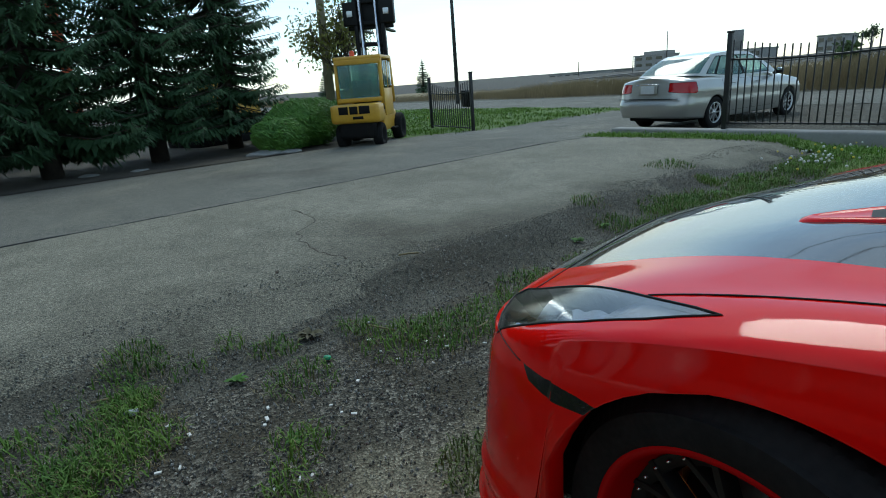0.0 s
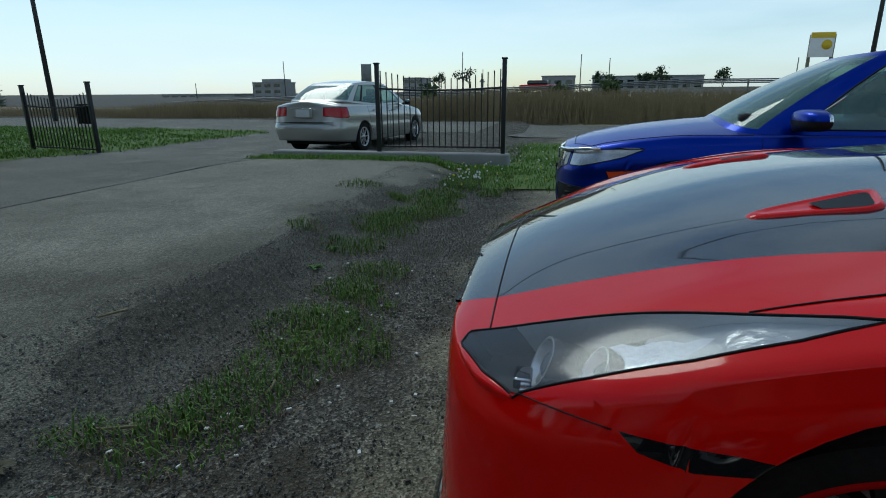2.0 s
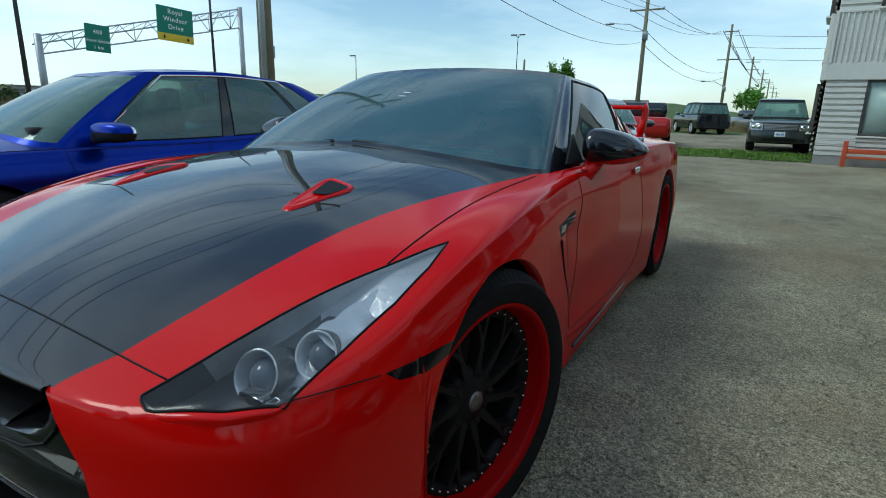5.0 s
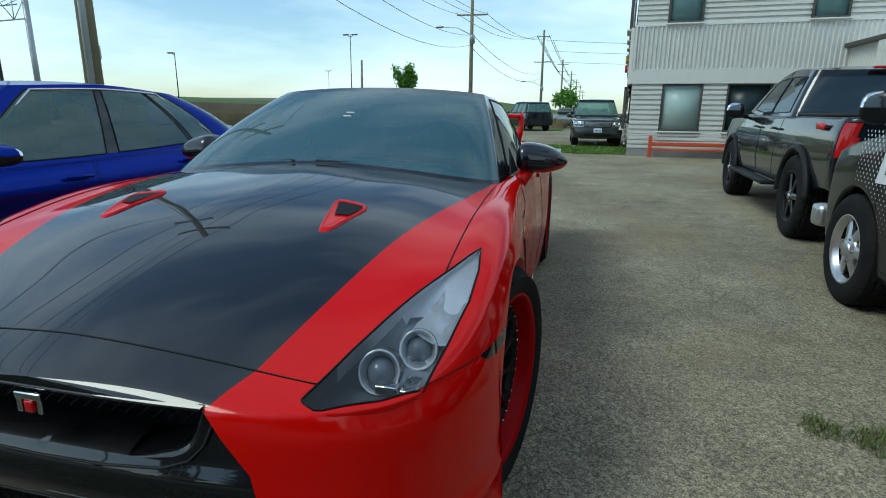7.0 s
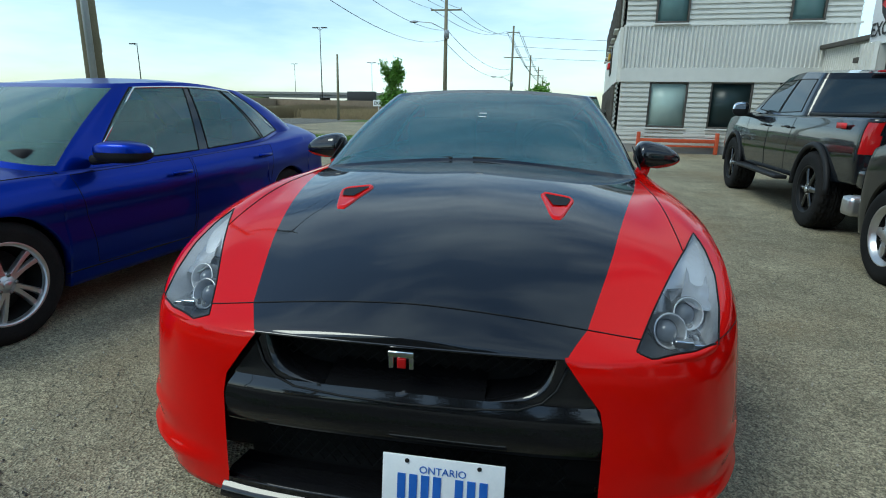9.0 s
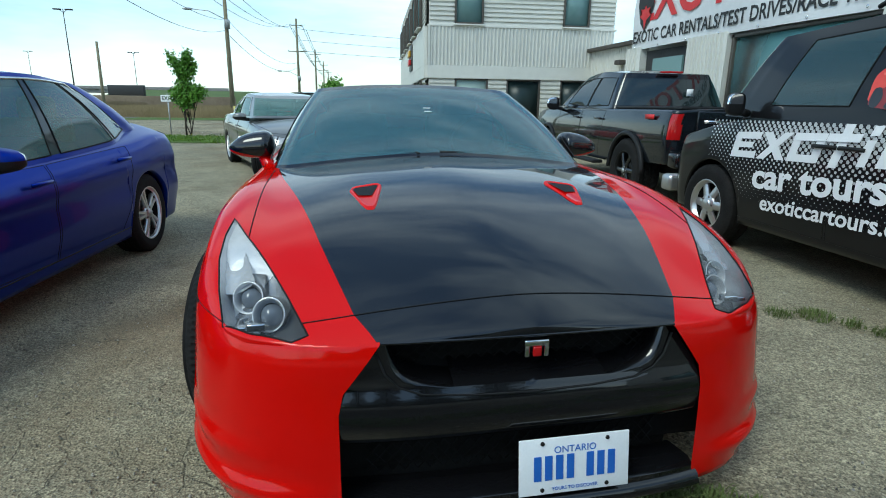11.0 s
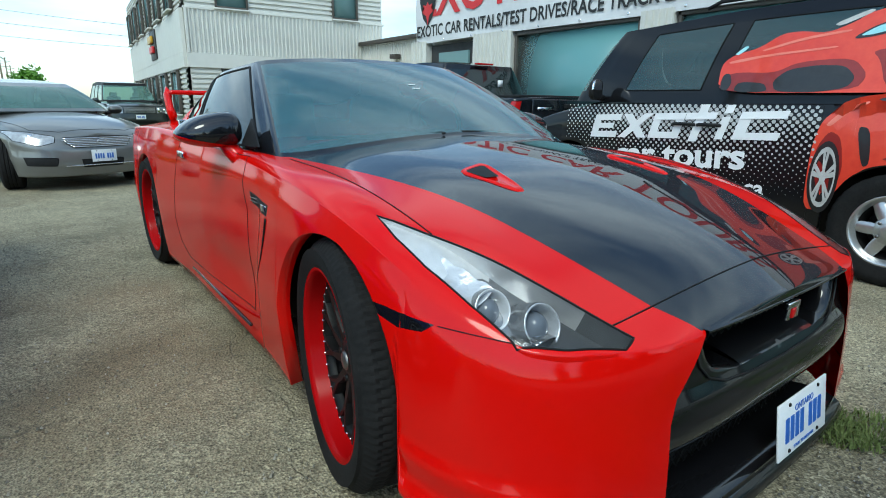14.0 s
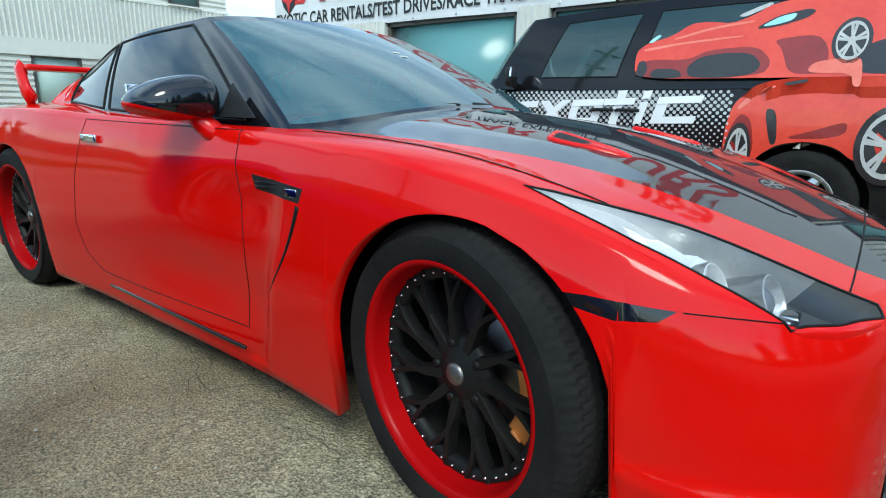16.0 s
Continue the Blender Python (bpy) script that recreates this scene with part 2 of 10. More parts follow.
def tube(bm, pts, r, n=6, closed=False, taper=None):
    """A tube along a line of points."""
    pts = [Vector(p) for p in pts]
    rings = []
    last = None
    for i, p in enumerate(pts):
        a = pts[i - 1] if (i or closed) else p
        b = pts[(i + 1) % len(pts)] if (i + 1 < len(pts) or closed) else p
        d = (b - a)
        if d.length < 1e-9:
            d = Vector((0, 0, 1))
        d.normalize()
        if last is None:
            last = d.orthogonal().normalized()
        u = (last - d * last.dot(d))
        u = u.normalized() if u.length > 1e-6 else d.orthogonal().normalized()
        last = u
        w = d.cross(u)
        rr = r if taper is None else r * (1 + (taper - 1) * i / max(1, len(pts) - 1))
        rings.append([bm.verts.new(p + (u * math.cos(2 * math.pi * k / n) + w * math.sin(2 * math.pi * k / n)) * rr) for k in range(n)])
    m = len(rings)
    for i in range(m if closed else m - 1):
        p, q = rings[i], rings[(i + 1) % m]
        for k in range(n):
            bm.faces.new((p[k], p[(k + 1) % n], q[(k + 1) % n], q[k]))
    if not closed and n > 2:
        bm.faces.new(rings[0][::-1])
        bm.faces.new(rings[-1])
    return bm


def curve(*knots):
    """A smooth, non-overshooting curve through (x, value) knots."""
    xs = np.array([k[0] for k in knots], float)
    ys = np.array([k[1] for k in knots], float)
    o = np.argsort(xs)
    xs, ys = xs[o], ys[o]
    h = np.diff(xs)
    d = np.diff(ys) / h
    m = np.zeros(len(xs))
    if len(xs) > 2:
        for i in range(1, len(xs) - 1):
            if d[i - 1] * d[i] > 0:
                w1, w2 = 2 * h[i] + h[i - 1], h[i] + 2 * h[i - 1]
                m[i] = (w1 + w2) / (w1 / d[i - 1] + w2 / d[i])
    m[0], m[-1] = d[0], d[-1]

    def f(x):
        x = np.clip(x, xs[0], xs[-1])
        i = np.clip(np.searchsorted(xs, x) - 1, 0, len(xs) - 2)
        t = (x - xs[i]) / h[i]
        return ((1 + 2 * t) * (1 - t) ** 2 * ys[i] + t * (1 - t) ** 2 * h[i] * m[i]
                + t * t * (3 - 2 * t) * ys[i + 1] + t * t * (t - 1) * h[i] * m[i + 1])
    return f


def eased(f, lo, hi, width):
    """A curve with its corners rounded off over a width."""
    xs = np.linspace(lo, hi, 500)
    ys = np.array([float(f(x)) for x in xs])
    k = int(3 * width / (xs[1] - xs[0]))
    w = np.exp(-0.5 * (np.arange(-k, k + 1) * (xs[1] - xs[0]) / width) ** 2)
    pad = np.concatenate([2 * ys[0] - ys[k:0:-1], ys, 2 * ys[-1] - ys[-2:-k - 2:-1]])
    out = np.convolve(pad, w / w.sum(), "valid")
    return lambda x: float(np.interp(x, xs, out))


def grid(bm, pts, close=False):
    """Faces over a rows x columns array of points."""
    n, k = pts.shape[:2]
    vs = [[bm.verts.new(pts[i, j]) for j in range(k)] for i in range(n)]
    for i in range(n - 1):
        for j in range(k - 1):
            bm.faces.new((vs[i][j], vs[i + 1][j], vs[i + 1][j + 1], vs[i][j + 1]))
    return vs


def cut(bm, poly, axes, keep=lambda c: True, margin=0.04):
    """Cut the outline of a polygon, seen along the axis left out, into the faces; return the faces inside."""
    a, b = axes
    pts = [Vector(p) for p in poly]
    lo = [min(p[i] for p in pts) - margin for i in (0, 1)]
    hi = [max(p[i] for p in pts) + margin for i in (0, 1)]
    for i, p in enumerate(pts):
        q = pts[(i + 1) % len(pts)]
        n2 = Vector((q.y - p.y, p.x - q.x))
        no = Vector((0, 0, 0))
        no[a], no[b] = n2.x, n2.y
        co = Vector((0, 0, 0))
        co[a], co[b] = p.x, p.y
        slo = [min(p[k], q[k]) - margin for k in (0, 1)]
        shi = [max(p[k], q[k]) + margin for k in (0, 1)]
        fs = []
        for f in bm.faces:
            c = f.calc_center_median()
            if slo[0] < c[a] < shi[0] and slo[1] < c[b] < shi[1] and keep(c):
                fs.append(f)
        geom = set(fs)
        for f in fs:
            geom.update(f.edges)
            geom.update(f.verts)
        bmesh.ops.bisect_plane(bm, geom=list(geom), plane_co=co, plane_no=no, dist=1e-5)
    inside = []
    for f in bm.faces:
        c = f.calc_center_median()
        if lo[0] < c[a] < hi[0] and lo[1] < c[b] < hi[1] and keep(c):
            x, y, odd = c[a], c[b], False
            for i, p in enumerate(pts):
                q = pts[(i + 1) % len(pts)]
                if (p.y > y) != (q.y > y) and x < (q.x - p.x) * (y - p.y) / (q.y - p.y) + p.x:
                    odd = not odd
            if odd:
                inside.append(f)
    return inside


def take(bm, faces, remove=True):
    """The faces as a bmesh of their own, taken out of bm."""
    out = bmesh.new()
    made = {}
    for f in faces:
        vs = []
        for v in f.verts:
            if v not in made:
                made[v] = out.verts.new(v.co)
            vs.append(made[v])
        try:
            out.faces.new(vs)
        except ValueError:
            pass
    if remove:
        bmesh.ops.delete(bm, geom=faces, context="FACES")
    return out


def loops(bm):
    """The boundary of a patch as closed lines of points."""
    nxt = {}
    for e in bm.edges:
        if len(e.link_faces) == 1:
            for l in e.link_loops:
                nxt.setdefault(l.vert, []).append(l.link_loop_next.vert)
    out = []
    while nxt:
        v0 = next(iter(nxt))
        line, v = [], v0
        while v in nxt:
            line.append(v.co.copy())
            t = nxt[v].pop()
            if not nxt[v]:
                del nxt[v]
            v = t
        if len(line) > 3:
            out.append(line)
    return out


def thin(line, step):
    """Points of a line at least a step apart."""
    out = [line[0]]
    for p in line[1:]:
        if (p - out[-1]).length >= step:
            out.append(p)
    return out


def border(patch, r, step=0.012, n=5):
    """A thin bead round a patch."""
    bm = bmesh.new()
    for l in loops(patch):
        l = thin(l, step)
        if len(l) > 3:
            tube(bm, l, r, n, closed=True)
    return bm


def mirrored(bm):
    for v in bm.verts:
        v.co.y = -v.co.y
    bmesh.ops.reverse_faces(bm, faces=bm.faces)
    return bm


def both(bm):
    """bm and its mirror image across the car's middle."""
    me = bm.copy()
    mirrored(me)
    return bm, me


# ---- cars ----
def shell(P):
    """The lower body of a car as one sheet: nose, flanks with wheel arches, tail, and the top from flank to flank."""
    nose, tail, cf, cr = P["nose"], P["tail"], P["capf"], P["capr"]
    nf, nr = P.get("nf", 3.0), P.get("nr", 3.0)
    nv, nt = P.get("rows", 22), P.get("top", 16)
    W, zs, zc, sill, inset, rf, rr_ = (P[k] for k in ("W", "zs", "zc", "sill", "inset", "rake_f", "rake_r"))
    R, hz = P["arch"], P["hub"]
    th = np.concatenate([np.linspace(0, 1, P.get("cap", 44))])
    cols = [("f", t * math.pi / 2) for t in th]
    xs = list(np.arange(cf - 0.02, cr + 0.01, -P.get("step", 0.02)))
    for xw in P["axles"]:
        for d in (-R, R):
            xs += [xw + d * 0.999, xw + d * 1.001, xw + d * 0.985, xw + d * 0.96]
    xs = sorted({round(x, 4) for x in xs if cr + 0.004 < x < cf - 0.004}, reverse=True)
    cols += [("s", x) for x in xs]
    cols += [("r", t * math.pi / 2) for t in th[::-1]]
    pts = np.zeros((len(cols), nv + 2 + nt, 3))

    def at(kind, v, r):
        g = float(inset(r))
        if kind == "s":
            return v, float(W(v)) * g
        c, s = max(math.cos(v), 0.0), max(math.sin(v), 0.0)
        if kind == "f":
            x = cf + (nose + float(rf(r)) - cf) * c ** (2 / nf)
            return x, float(W(min(x, cf + (x - cf) * 0.6))) * g * s ** (2 / nf)
        x = cr + (tail + float(rr_(r)) - cr) * c ** (2 / nr)
        return x, float(W(max(x, cr + (x - cr) * 0.6))) * g * s ** (2 / nr)
    for i, (kind, v) in enumerate(cols):
        xa, _ = at(kind, v, 0.3)
        xt, yt = at(kind, v, 1.0)
        z0, z1 = float(sill(xa)), float(zs(xt))
        zb = z0
        for xw in P["axles"]:
            if abs(xa - xw) < R and yt > 0.3:
                zb = max(zb, hz + math.sqrt(R * R - (xa - xw) ** 2))
        rb = (zb - z0) / (z1 - z0)
        for j in range(nv + 1):
            r = rb + (1 - rb) * j / nv
            x, y = at(kind, v, r)
            pts[i, j + 1] = (x, y, z0 + (z1 - z0) * r)
        x, y = at(kind, v, rb)
        pts[i, 0] = (x if kind == "s" else x - 0.03 * (1 if kind == "f" else -1) * math.cos(v), max(0, y - 0.045), zb + 0.004)
        ztop = float(zc(xt))
        for j in range(nt):
            u = (j + 1) / nt
            y = yt * (1 - u)
            pts[i, nv + 2 + j] = (xt, y, z1 + (ztop - z1) * (1 - (1 - u) ** P.get("crown", 2.6)) + float(P["bump"](xt, y) if "bump" in P else 0))
    bm = bmesh.new()
    grid(bm, pts)
    bmesh.ops.remove_doubles(bm, verts=bm.verts, dist=2e-5)
    bad = [f for f in bm.faces if f.calc_area() < 1e-9]
    if bad:
        bmesh.ops.delete(bm, geom=bad, context="FACES")
    bmesh.ops.recalc_face_normals(bm, faces=bm.faces)
    top = max(bm.faces, key=lambda f: f.calc_center_median().z)
    if top.normal.z < 0:
        bmesh.ops.reverse_faces(bm, faces=bm.faces)
    return bm


def whole(half):
    """Both halves of a sheet built on the left side."""
    m = half.copy()
    mirrored(m)
    me = bpy.data.meshes.new("tmp")
    m.to_mesh(me)
    m.free()
    half.from_mesh(me)
    bpy.data.meshes.remove(me)
    bmesh.ops.remove_doubles(half, verts=half.verts, dist=1e-4)
    return half


def cabin_grid(C):
    """Points of a glasshouse, left half: columns from the middle of the windscreen round to the middle of the rear window, rows from
    the waist to the roof's edge; and the roof sheet inside that edge."""
    n = C.get("n", 3.2)
    k = C.get("cols", 30)
    rows = C.get("rows", 12)
    cols = [("f", t) for t in np.linspace(0, 1, k)]
    cols += [("s", t) for t in np.linspace(0, 1, C.get("side", 40))[1:-1]]
    cols += [("r", t) for t in np.linspace(1, 0, k)]

    def outline(kind, t, e):
        (xf, xcf, xcr, xr, zf, zm, zr), wid = e
        if kind == "s":
            x = xcf + (xcr - xcf) * t
            y = float(wid(x))
        else:
            a = t * math.pi / 2
            c, s = max(math.cos(a), 0), max(math.sin(a), 0)
            x0, x1 = (xcf, xf) if kind == "f" else (xcr, xr)
            x = x0 + (x1 - x0) * c ** (2 / n)
            y = float(wid(x0)) * s ** (2 / n)
        z = float(curve((xr, zr), ((xcf + xcr) / 2, zm), (xf, zf))(x))
        if e is C["base"] and "waist" in C:
            z = C["waist"](x, y)
        elif e is C["roof"] and kind != "s":
            z += C.get("arch", 0.0) * (1 - s ** (4 / n))
        return np.array((x, y, z))
    base, roof = C["base"], C["roof"]
    pts = np.zeros((len(cols), rows + 1, 3))
    for i, (kind, t) in enumerate(cols):
        b, r = outline(kind, t, base), outline(kind, t, roof)
        mid = np.array((np.sign((b - r)[0]) * abs((b - r)[0]) / max(1e-6, np.linalg.norm(b - r)), 0.6 if kind == "s" else b[1] * 0.4, 0.75))
        for j in range(rows + 1):
            v = j / rows
            pts[i, j] = b + (r - b) * v + mid * (C.get("bow", 0.05) * 4 * v * (1 - v) * 0.5)
    nt = 10
    xa, xb = pts[:, rows, 0].max(), pts[:, rows, 0].min()
    top = np.zeros((len(cols), nt + 1, 3))
    for i in range(len(cols)):
        e = pts[i, rows]
        for j in range(nt + 1):
            u = j / nt
            top[i, j] = (e[0] * (1 - u) + (C["mid"] + (e[0] - C["mid"]) * 0.985) * u, e[1] * (1 - u), e[2] + C["dome"] * (1 - (1 - u) ** 2) * (1 - (1 - min(1.0, max(0.0, min(xa - e[0], e[0] - xb)) / 0.5)) ** 2))
    return pts, top, k, len(cols)


def sheet(pts):
    bm = bmesh.new()
    grid(bm, pts)
    bmesh.ops.remove_doubles(bm, verts=bm.verts, dist=2e-5)
    bad = [f for f in bm.faces if f.calc_area() < 1e-10]
    if bad:
        bmesh.ops.delete(bm, geom=bad, context="FACES")
    return bm


def outward(bm, c):
    """Turn the faces of a convex sheet away from the point c."""
    bm.normal_update()
    c = Vector(c)
    fl = [f for f in bm.faces if f.normal.dot(f.calc_center_median() - c) < 0]
    if fl:
        bmesh.ops.reverse_faces(bm, faces=fl)
    return bm


def glasshouse(car, C, body_mat, roof_mat, screen_mat, side_mat, pillar_mat=None, labels=("windscreen", "rear window")):
    """Roof, pillars and panes of a car. C['panes'] lists side panes as (from, to) shares of the side, between rows lo and hi."""
    pts, top, k, n = cabin_grid(C)
    mid = (C["mid"], 0, 0.7)
    rows = pts.shape[1] - 1
    lo, hi = C.get("lo", 1), C.get("hi", rows - 1)
    ka, kr = C.get("ka", k - 5), C.get("kr", k - 5)
    r = whole(outward(sheet(top), mid))
    part("roof", outward(r, mid), roof_mat, car)
    frame_bm = bmesh.new()
    for a in (pts[:, :lo + 1], pts[:, hi:]):
        grid(frame_bm, a)
    wind = sheet(pts[:ka + 1, lo:hi + 1])
    part("windscreen", outward(whole(wind), mid), screen_mat, car, labels[0])
    rear = sheet(pts[n - 1 - kr:, lo:hi + 1])
    part("rear_window", outward(whole(rear), mid), side_mat, car)
    side_n = n - 2 * k
    last = ka
    for a, b in C["panes"]:
        i0, i1 = k + int(round(a * side_n)), k + int(round(b * side_n))
        if last > ka:
            post = outward(sheet(pts[last:i0 + 1, lo:hi + 1]), mid)
            for s in both(post):
                part("door_pillar", s, C.get("post_mat", PLASTIC), car)
        else:
            grid(frame_bm, pts[last:i0 + 1, lo:hi + 1])
        p = outward(sheet(pts[i0:i1 + 1, lo:hi + 1]), mid)
        for s in both(p):
            bead = border(s, 0.006)
            w = part("side_window", s, side_mat, car)
            part("window_seal", bead, C.get("seal", SEAL), w)
        last = i1
    if "rear_mat" in C:
        for q in both(outward(sheet(pts[last:n - kr, lo:hi + 1]), mid)):
            part("rear_pillar", q, C["rear_mat"], car, "red pillar behind the side windows")
    else:
        grid(frame_bm, pts[last:n - kr, lo:hi + 1])
    bmesh.ops.remove_doubles(frame_bm, verts=frame_bm.verts, dist=2e-5)
    part("pillar_frame", outward(whole(frame_bm), mid), pillar_mat or body_mat, car)
    if "arc" in C:
        for sg in (1, -1):
            bm = bmesh.new()
            tube(bm, [Vector((p[0], sg * (p[1] + 0.004), p[2])) for p in [pts[k + 1, lo + 2]] + [pts[i, hi] for i in range(k + 2, n - k - 1, 2)] + [pts[n - k - 1, lo + 1]]], 0.009, 6)
            part("window_trim", bm, C["arc"], car, "chrome strip over the side windows")
    return pts


def wheel_parts(parent, m, R, rim, width, style, side=1):
    """One wheel at the pose m, its outer face towards +y: tyre, rim, spokes, hub, bolts, disc."""
    w = new("wheel")
    w.parent = parent
    w.matrix_basis = m @ Matrix.Diagonal((1, side, 1, 1))
    h = width / 2
    blocks = style.get("blocks", 64)
    prof = [(rim - 0.012, -h * 0.86), (rim + 0.012, -h * 0.98), ((rim + R) / 2, -h * 1.04), (R - 0.025, -h * 0.96), (R - 0.006, -h * 0.84)]
    tread = [R - (0.009 if abs(abs(q) - 0.32) < 0.05 or abs(q) < 0.04 else 0) for q in np.linspace(-0.76, 0.76, 19)]
    prof += [(r, q * h) for r, q in zip(tread, np.linspace(-0.76, 0.76, 19))]
    prof += [(R - 0.006, h * 0.84), (R - 0.025, h * 0.96), ((rim + R) / 2 + 0.015, h * 1.035), ((rim + R) / 2, h * 1.04), (rim + 0.018, h * 1.0), (rim + 0.006, h * 0.97), (rim - 0.006, h * 0.9)]
    bm = bmesh.new()
    lathe(bm, prof, blocks * 3)
    k = len(prof)
    lug = style.get("lug", 0.006)
    bm.verts.ensure_lookup_table()
    for i in range(blocks * 3):
        for j in range(4, 25):
            v = bm.verts[i * k + j]
            q = v.co.y / h
            ph = (i / 3 + abs(q) * 1.6 + (0.5 if q > 0 else 0)) % 1.0
            if ph < 0.30 and abs(q) > 0.12:
                s = 1 - lug / R
                v.co.x *= s
                v.co.z *= s
    ob = part("tyre", bm, RUBBER, w)
    sharp(ob, 30)
    bm = bmesh.new()
    lip = style.get("lip", 0.03)
    dish = style.get("dish", 0.02)
    yf = h * 0.93
    rb = rim - lip
    lathe(bm, [(rim + 0.012, yf - 0.016), (rim + 0.012, yf), (rim + 0.004, yf + 0.006), (rim - 0.006, yf + 0.003), (rim - 0.012, yf - 0.012), (rb + 0.004, yf - dish), (rb, yf - dish - 0.01)], 72)
    part("rim_lip", bm, style["lip_mat"], w)
    bm = bmesh.new()
    lathe(bm, [(rb + 0.002, yf - dish - 0.008), (rb - 0.004, yf - dish - 0.05), (rb - 0.012, -h * 0.8)], 48)
    part("barrel", bm, style.get("barrel_mat", style["spoke_mat"]), w)
    bm = bmesh.new()
    lathe(bm, [(0.0, yf - dish - 0.10), (rb * 0.86, yf - dish - 0.10), (rb * 0.86, yf - dish - 0.125), (0, yf - dish - 0.125)], 40)
    part("brake_disc", bm, IRON, w)
    if style.get("caliper"):
        bm = bmesh.new()
        y1 = yf - dish - 0.034
        lathe(bm, [(rb * 0.62, y1 - 0.07), (rb * 0.62, y1 - 0.012), (rb * 0.66, y1), (rb * 0.84, y1), (rb * 0.88, y1 - 0.010), (rb * 0.88, y1 - 0.07)], 20, "Y", radians(-48), radians(36))
        for d in (-36, -6, 24):
            box(bm, (0, 0, 0), (0.030, 0.012, 0.052), 0.004, Matrix.Translation((rb * 0.75 * math.cos(radians(d)), y1 + 0.003, rb * 0.75 * math.sin(radians(d)))) @ Matrix.Rotation(-radians(d), 4, "Y"))
        bmesh.ops.recalc_face_normals(bm, faces=bm.faces)
        part("caliper", bm, GOLD, w, "orange painted brake caliper")
    ys = yf - dish - style.get("sink", 0.012)
    rc = style.get("hub_r", 0.055)
    for i in range(style["spokes"]):
        a0 = 2 * math.pi * i / style["spokes"]
        bm = bmesh.new()
        for tw in style["twist"]:
            n = 8
            ringp = []
            for s in range(n + 1):
                f = s / n
                r = rc * 0.8 + (rb + 0.003 - rc * 0.8) * f
                a = a0 + tw[0] + (tw[1] - tw[0]) * f ** 1.3
                y = ys + style.get("concave", 0.0) * ((1 - f) ** 2) * -1 + style.get("convex", 0.0) * (1 - f)
                wd = style["wide"] * (1 - style.get("neck", 0.25) * math.sin(math.pi * f)) * (1 + style.get("flare", 0.0) * f)
                c, sn = math.cos(a), math.sin(a)
                t = Vector((-sn, 0, c))
                p = Vector((r * c, y, r * sn))
                ringp.append([p + t * wd + Vector((0, -0.004, 0)), p + t * wd * 0.6 + Vector((0, 0.006, 0)), p - t * wd * 0.6 + Vector((0, 0.006, 0)), p - t * wd + Vector((0, -0.004, 0)), p - t * wd * 0.8 + Vector((0, -0.025, 0)), p + t * wd * 0.8 + Vector((0, -0.025, 0))])
            vs = [[bm.verts.new(q) for q in r_] for r_ in ringp]
            for s in range(n):
                for e in range(6):
                    bm.faces.new((vs[s][e], vs[s][(e + 1) % 6], vs[s + 1][(e + 1) % 6], vs[s + 1][e]))
        bmesh.ops.recalc_face_normals(bm, faces=bm.faces)
        sharp(part("spoke", bm, style["spoke_mat"], w), 50)
    bm = bmesh.new()
    yc = ys - style.get("concave", 0.0) + style.get("convex", 0.0)
    lathe(bm, [(0.0, yc + 0.016), (rc * 0.5, yc + 0.015), (rc * 0.62, yc + 0.008), (rc * 1.15, yc + 0.004), (rc * 1.3, yc - 0.01), (rc * 1.2, yc - 0.04)], 32)
    part("hub", bm, style["spoke_mat"], w)
    bm = bmesh.new()
    cr_ = style.get("cap_r", 0.03)
    lathe(bm, [(0, yc + 0.024), (cr_ * 0.8, yc + 0.022), (cr_, yc + 0.016), (cr_, yc)], 28)
    part("centre_cap", bm, style.get("cap_mat", CHROME), w, "round centre cap")
    for i in range(5):
        a = 2 * math.pi * (i + 0.5) / 5
        bm = bmesh.new()
        lathe(bm, [(0, yc + 0.012), (0.009, yc + 0.012), (0.011, yc + 0.004), (0.011, yc - 0.01)], 8)
        bmesh.ops.translate(bm, vec=(rc * 0.98 * math.cos(a), 0, rc * 0.98 * math.sin(a)), verts=bm.verts)
        part("lug_nut", bm, style.get("nut_mat", IRON), w)
    if style.get("rivets"):
        src = None
        for i in range(style["rivets"]):
            a = 2 * math.pi * i / style["rivets"]
            if src is None:
                bm = bmesh.new()
                lathe(bm, [(0, 0.006), (0.0022, 0.0055), (0.0033, 0.003), (0.0033, -0.002)], 6)
                src = part("rivet", bm, CHROME, w)
                o = src
            else:
                o = new("rivet", src.data)
                o.parent = w
            o.location = ((rb - 0.010) * math.cos(a), ys + 0.004, (rb - 0.010) * math.sin(a))
        bm = bmesh.new()
        lathe(bm, [(rb + 0.001, ys + 0.004), (rb - 0.022, ys + 0.003), (rb - 0.024, ys - 0.02)], 60)
        part("rim_ring", bm, style["spoke_mat"], w)
    return w


def four_wheels(car, axles, track, R, rim, width, style, steer=0.0):
    for x in axles:
        for s in (1, -1):
            st = dict(style)
            if style.get("caliper"):
                st["caliper"] = 1
            a = steer if x == axles[0] else 0.0
            wheel_parts(car, pose(x, s * (track - width / 2), R, 0, 0, a), R, rim, width, st, s)


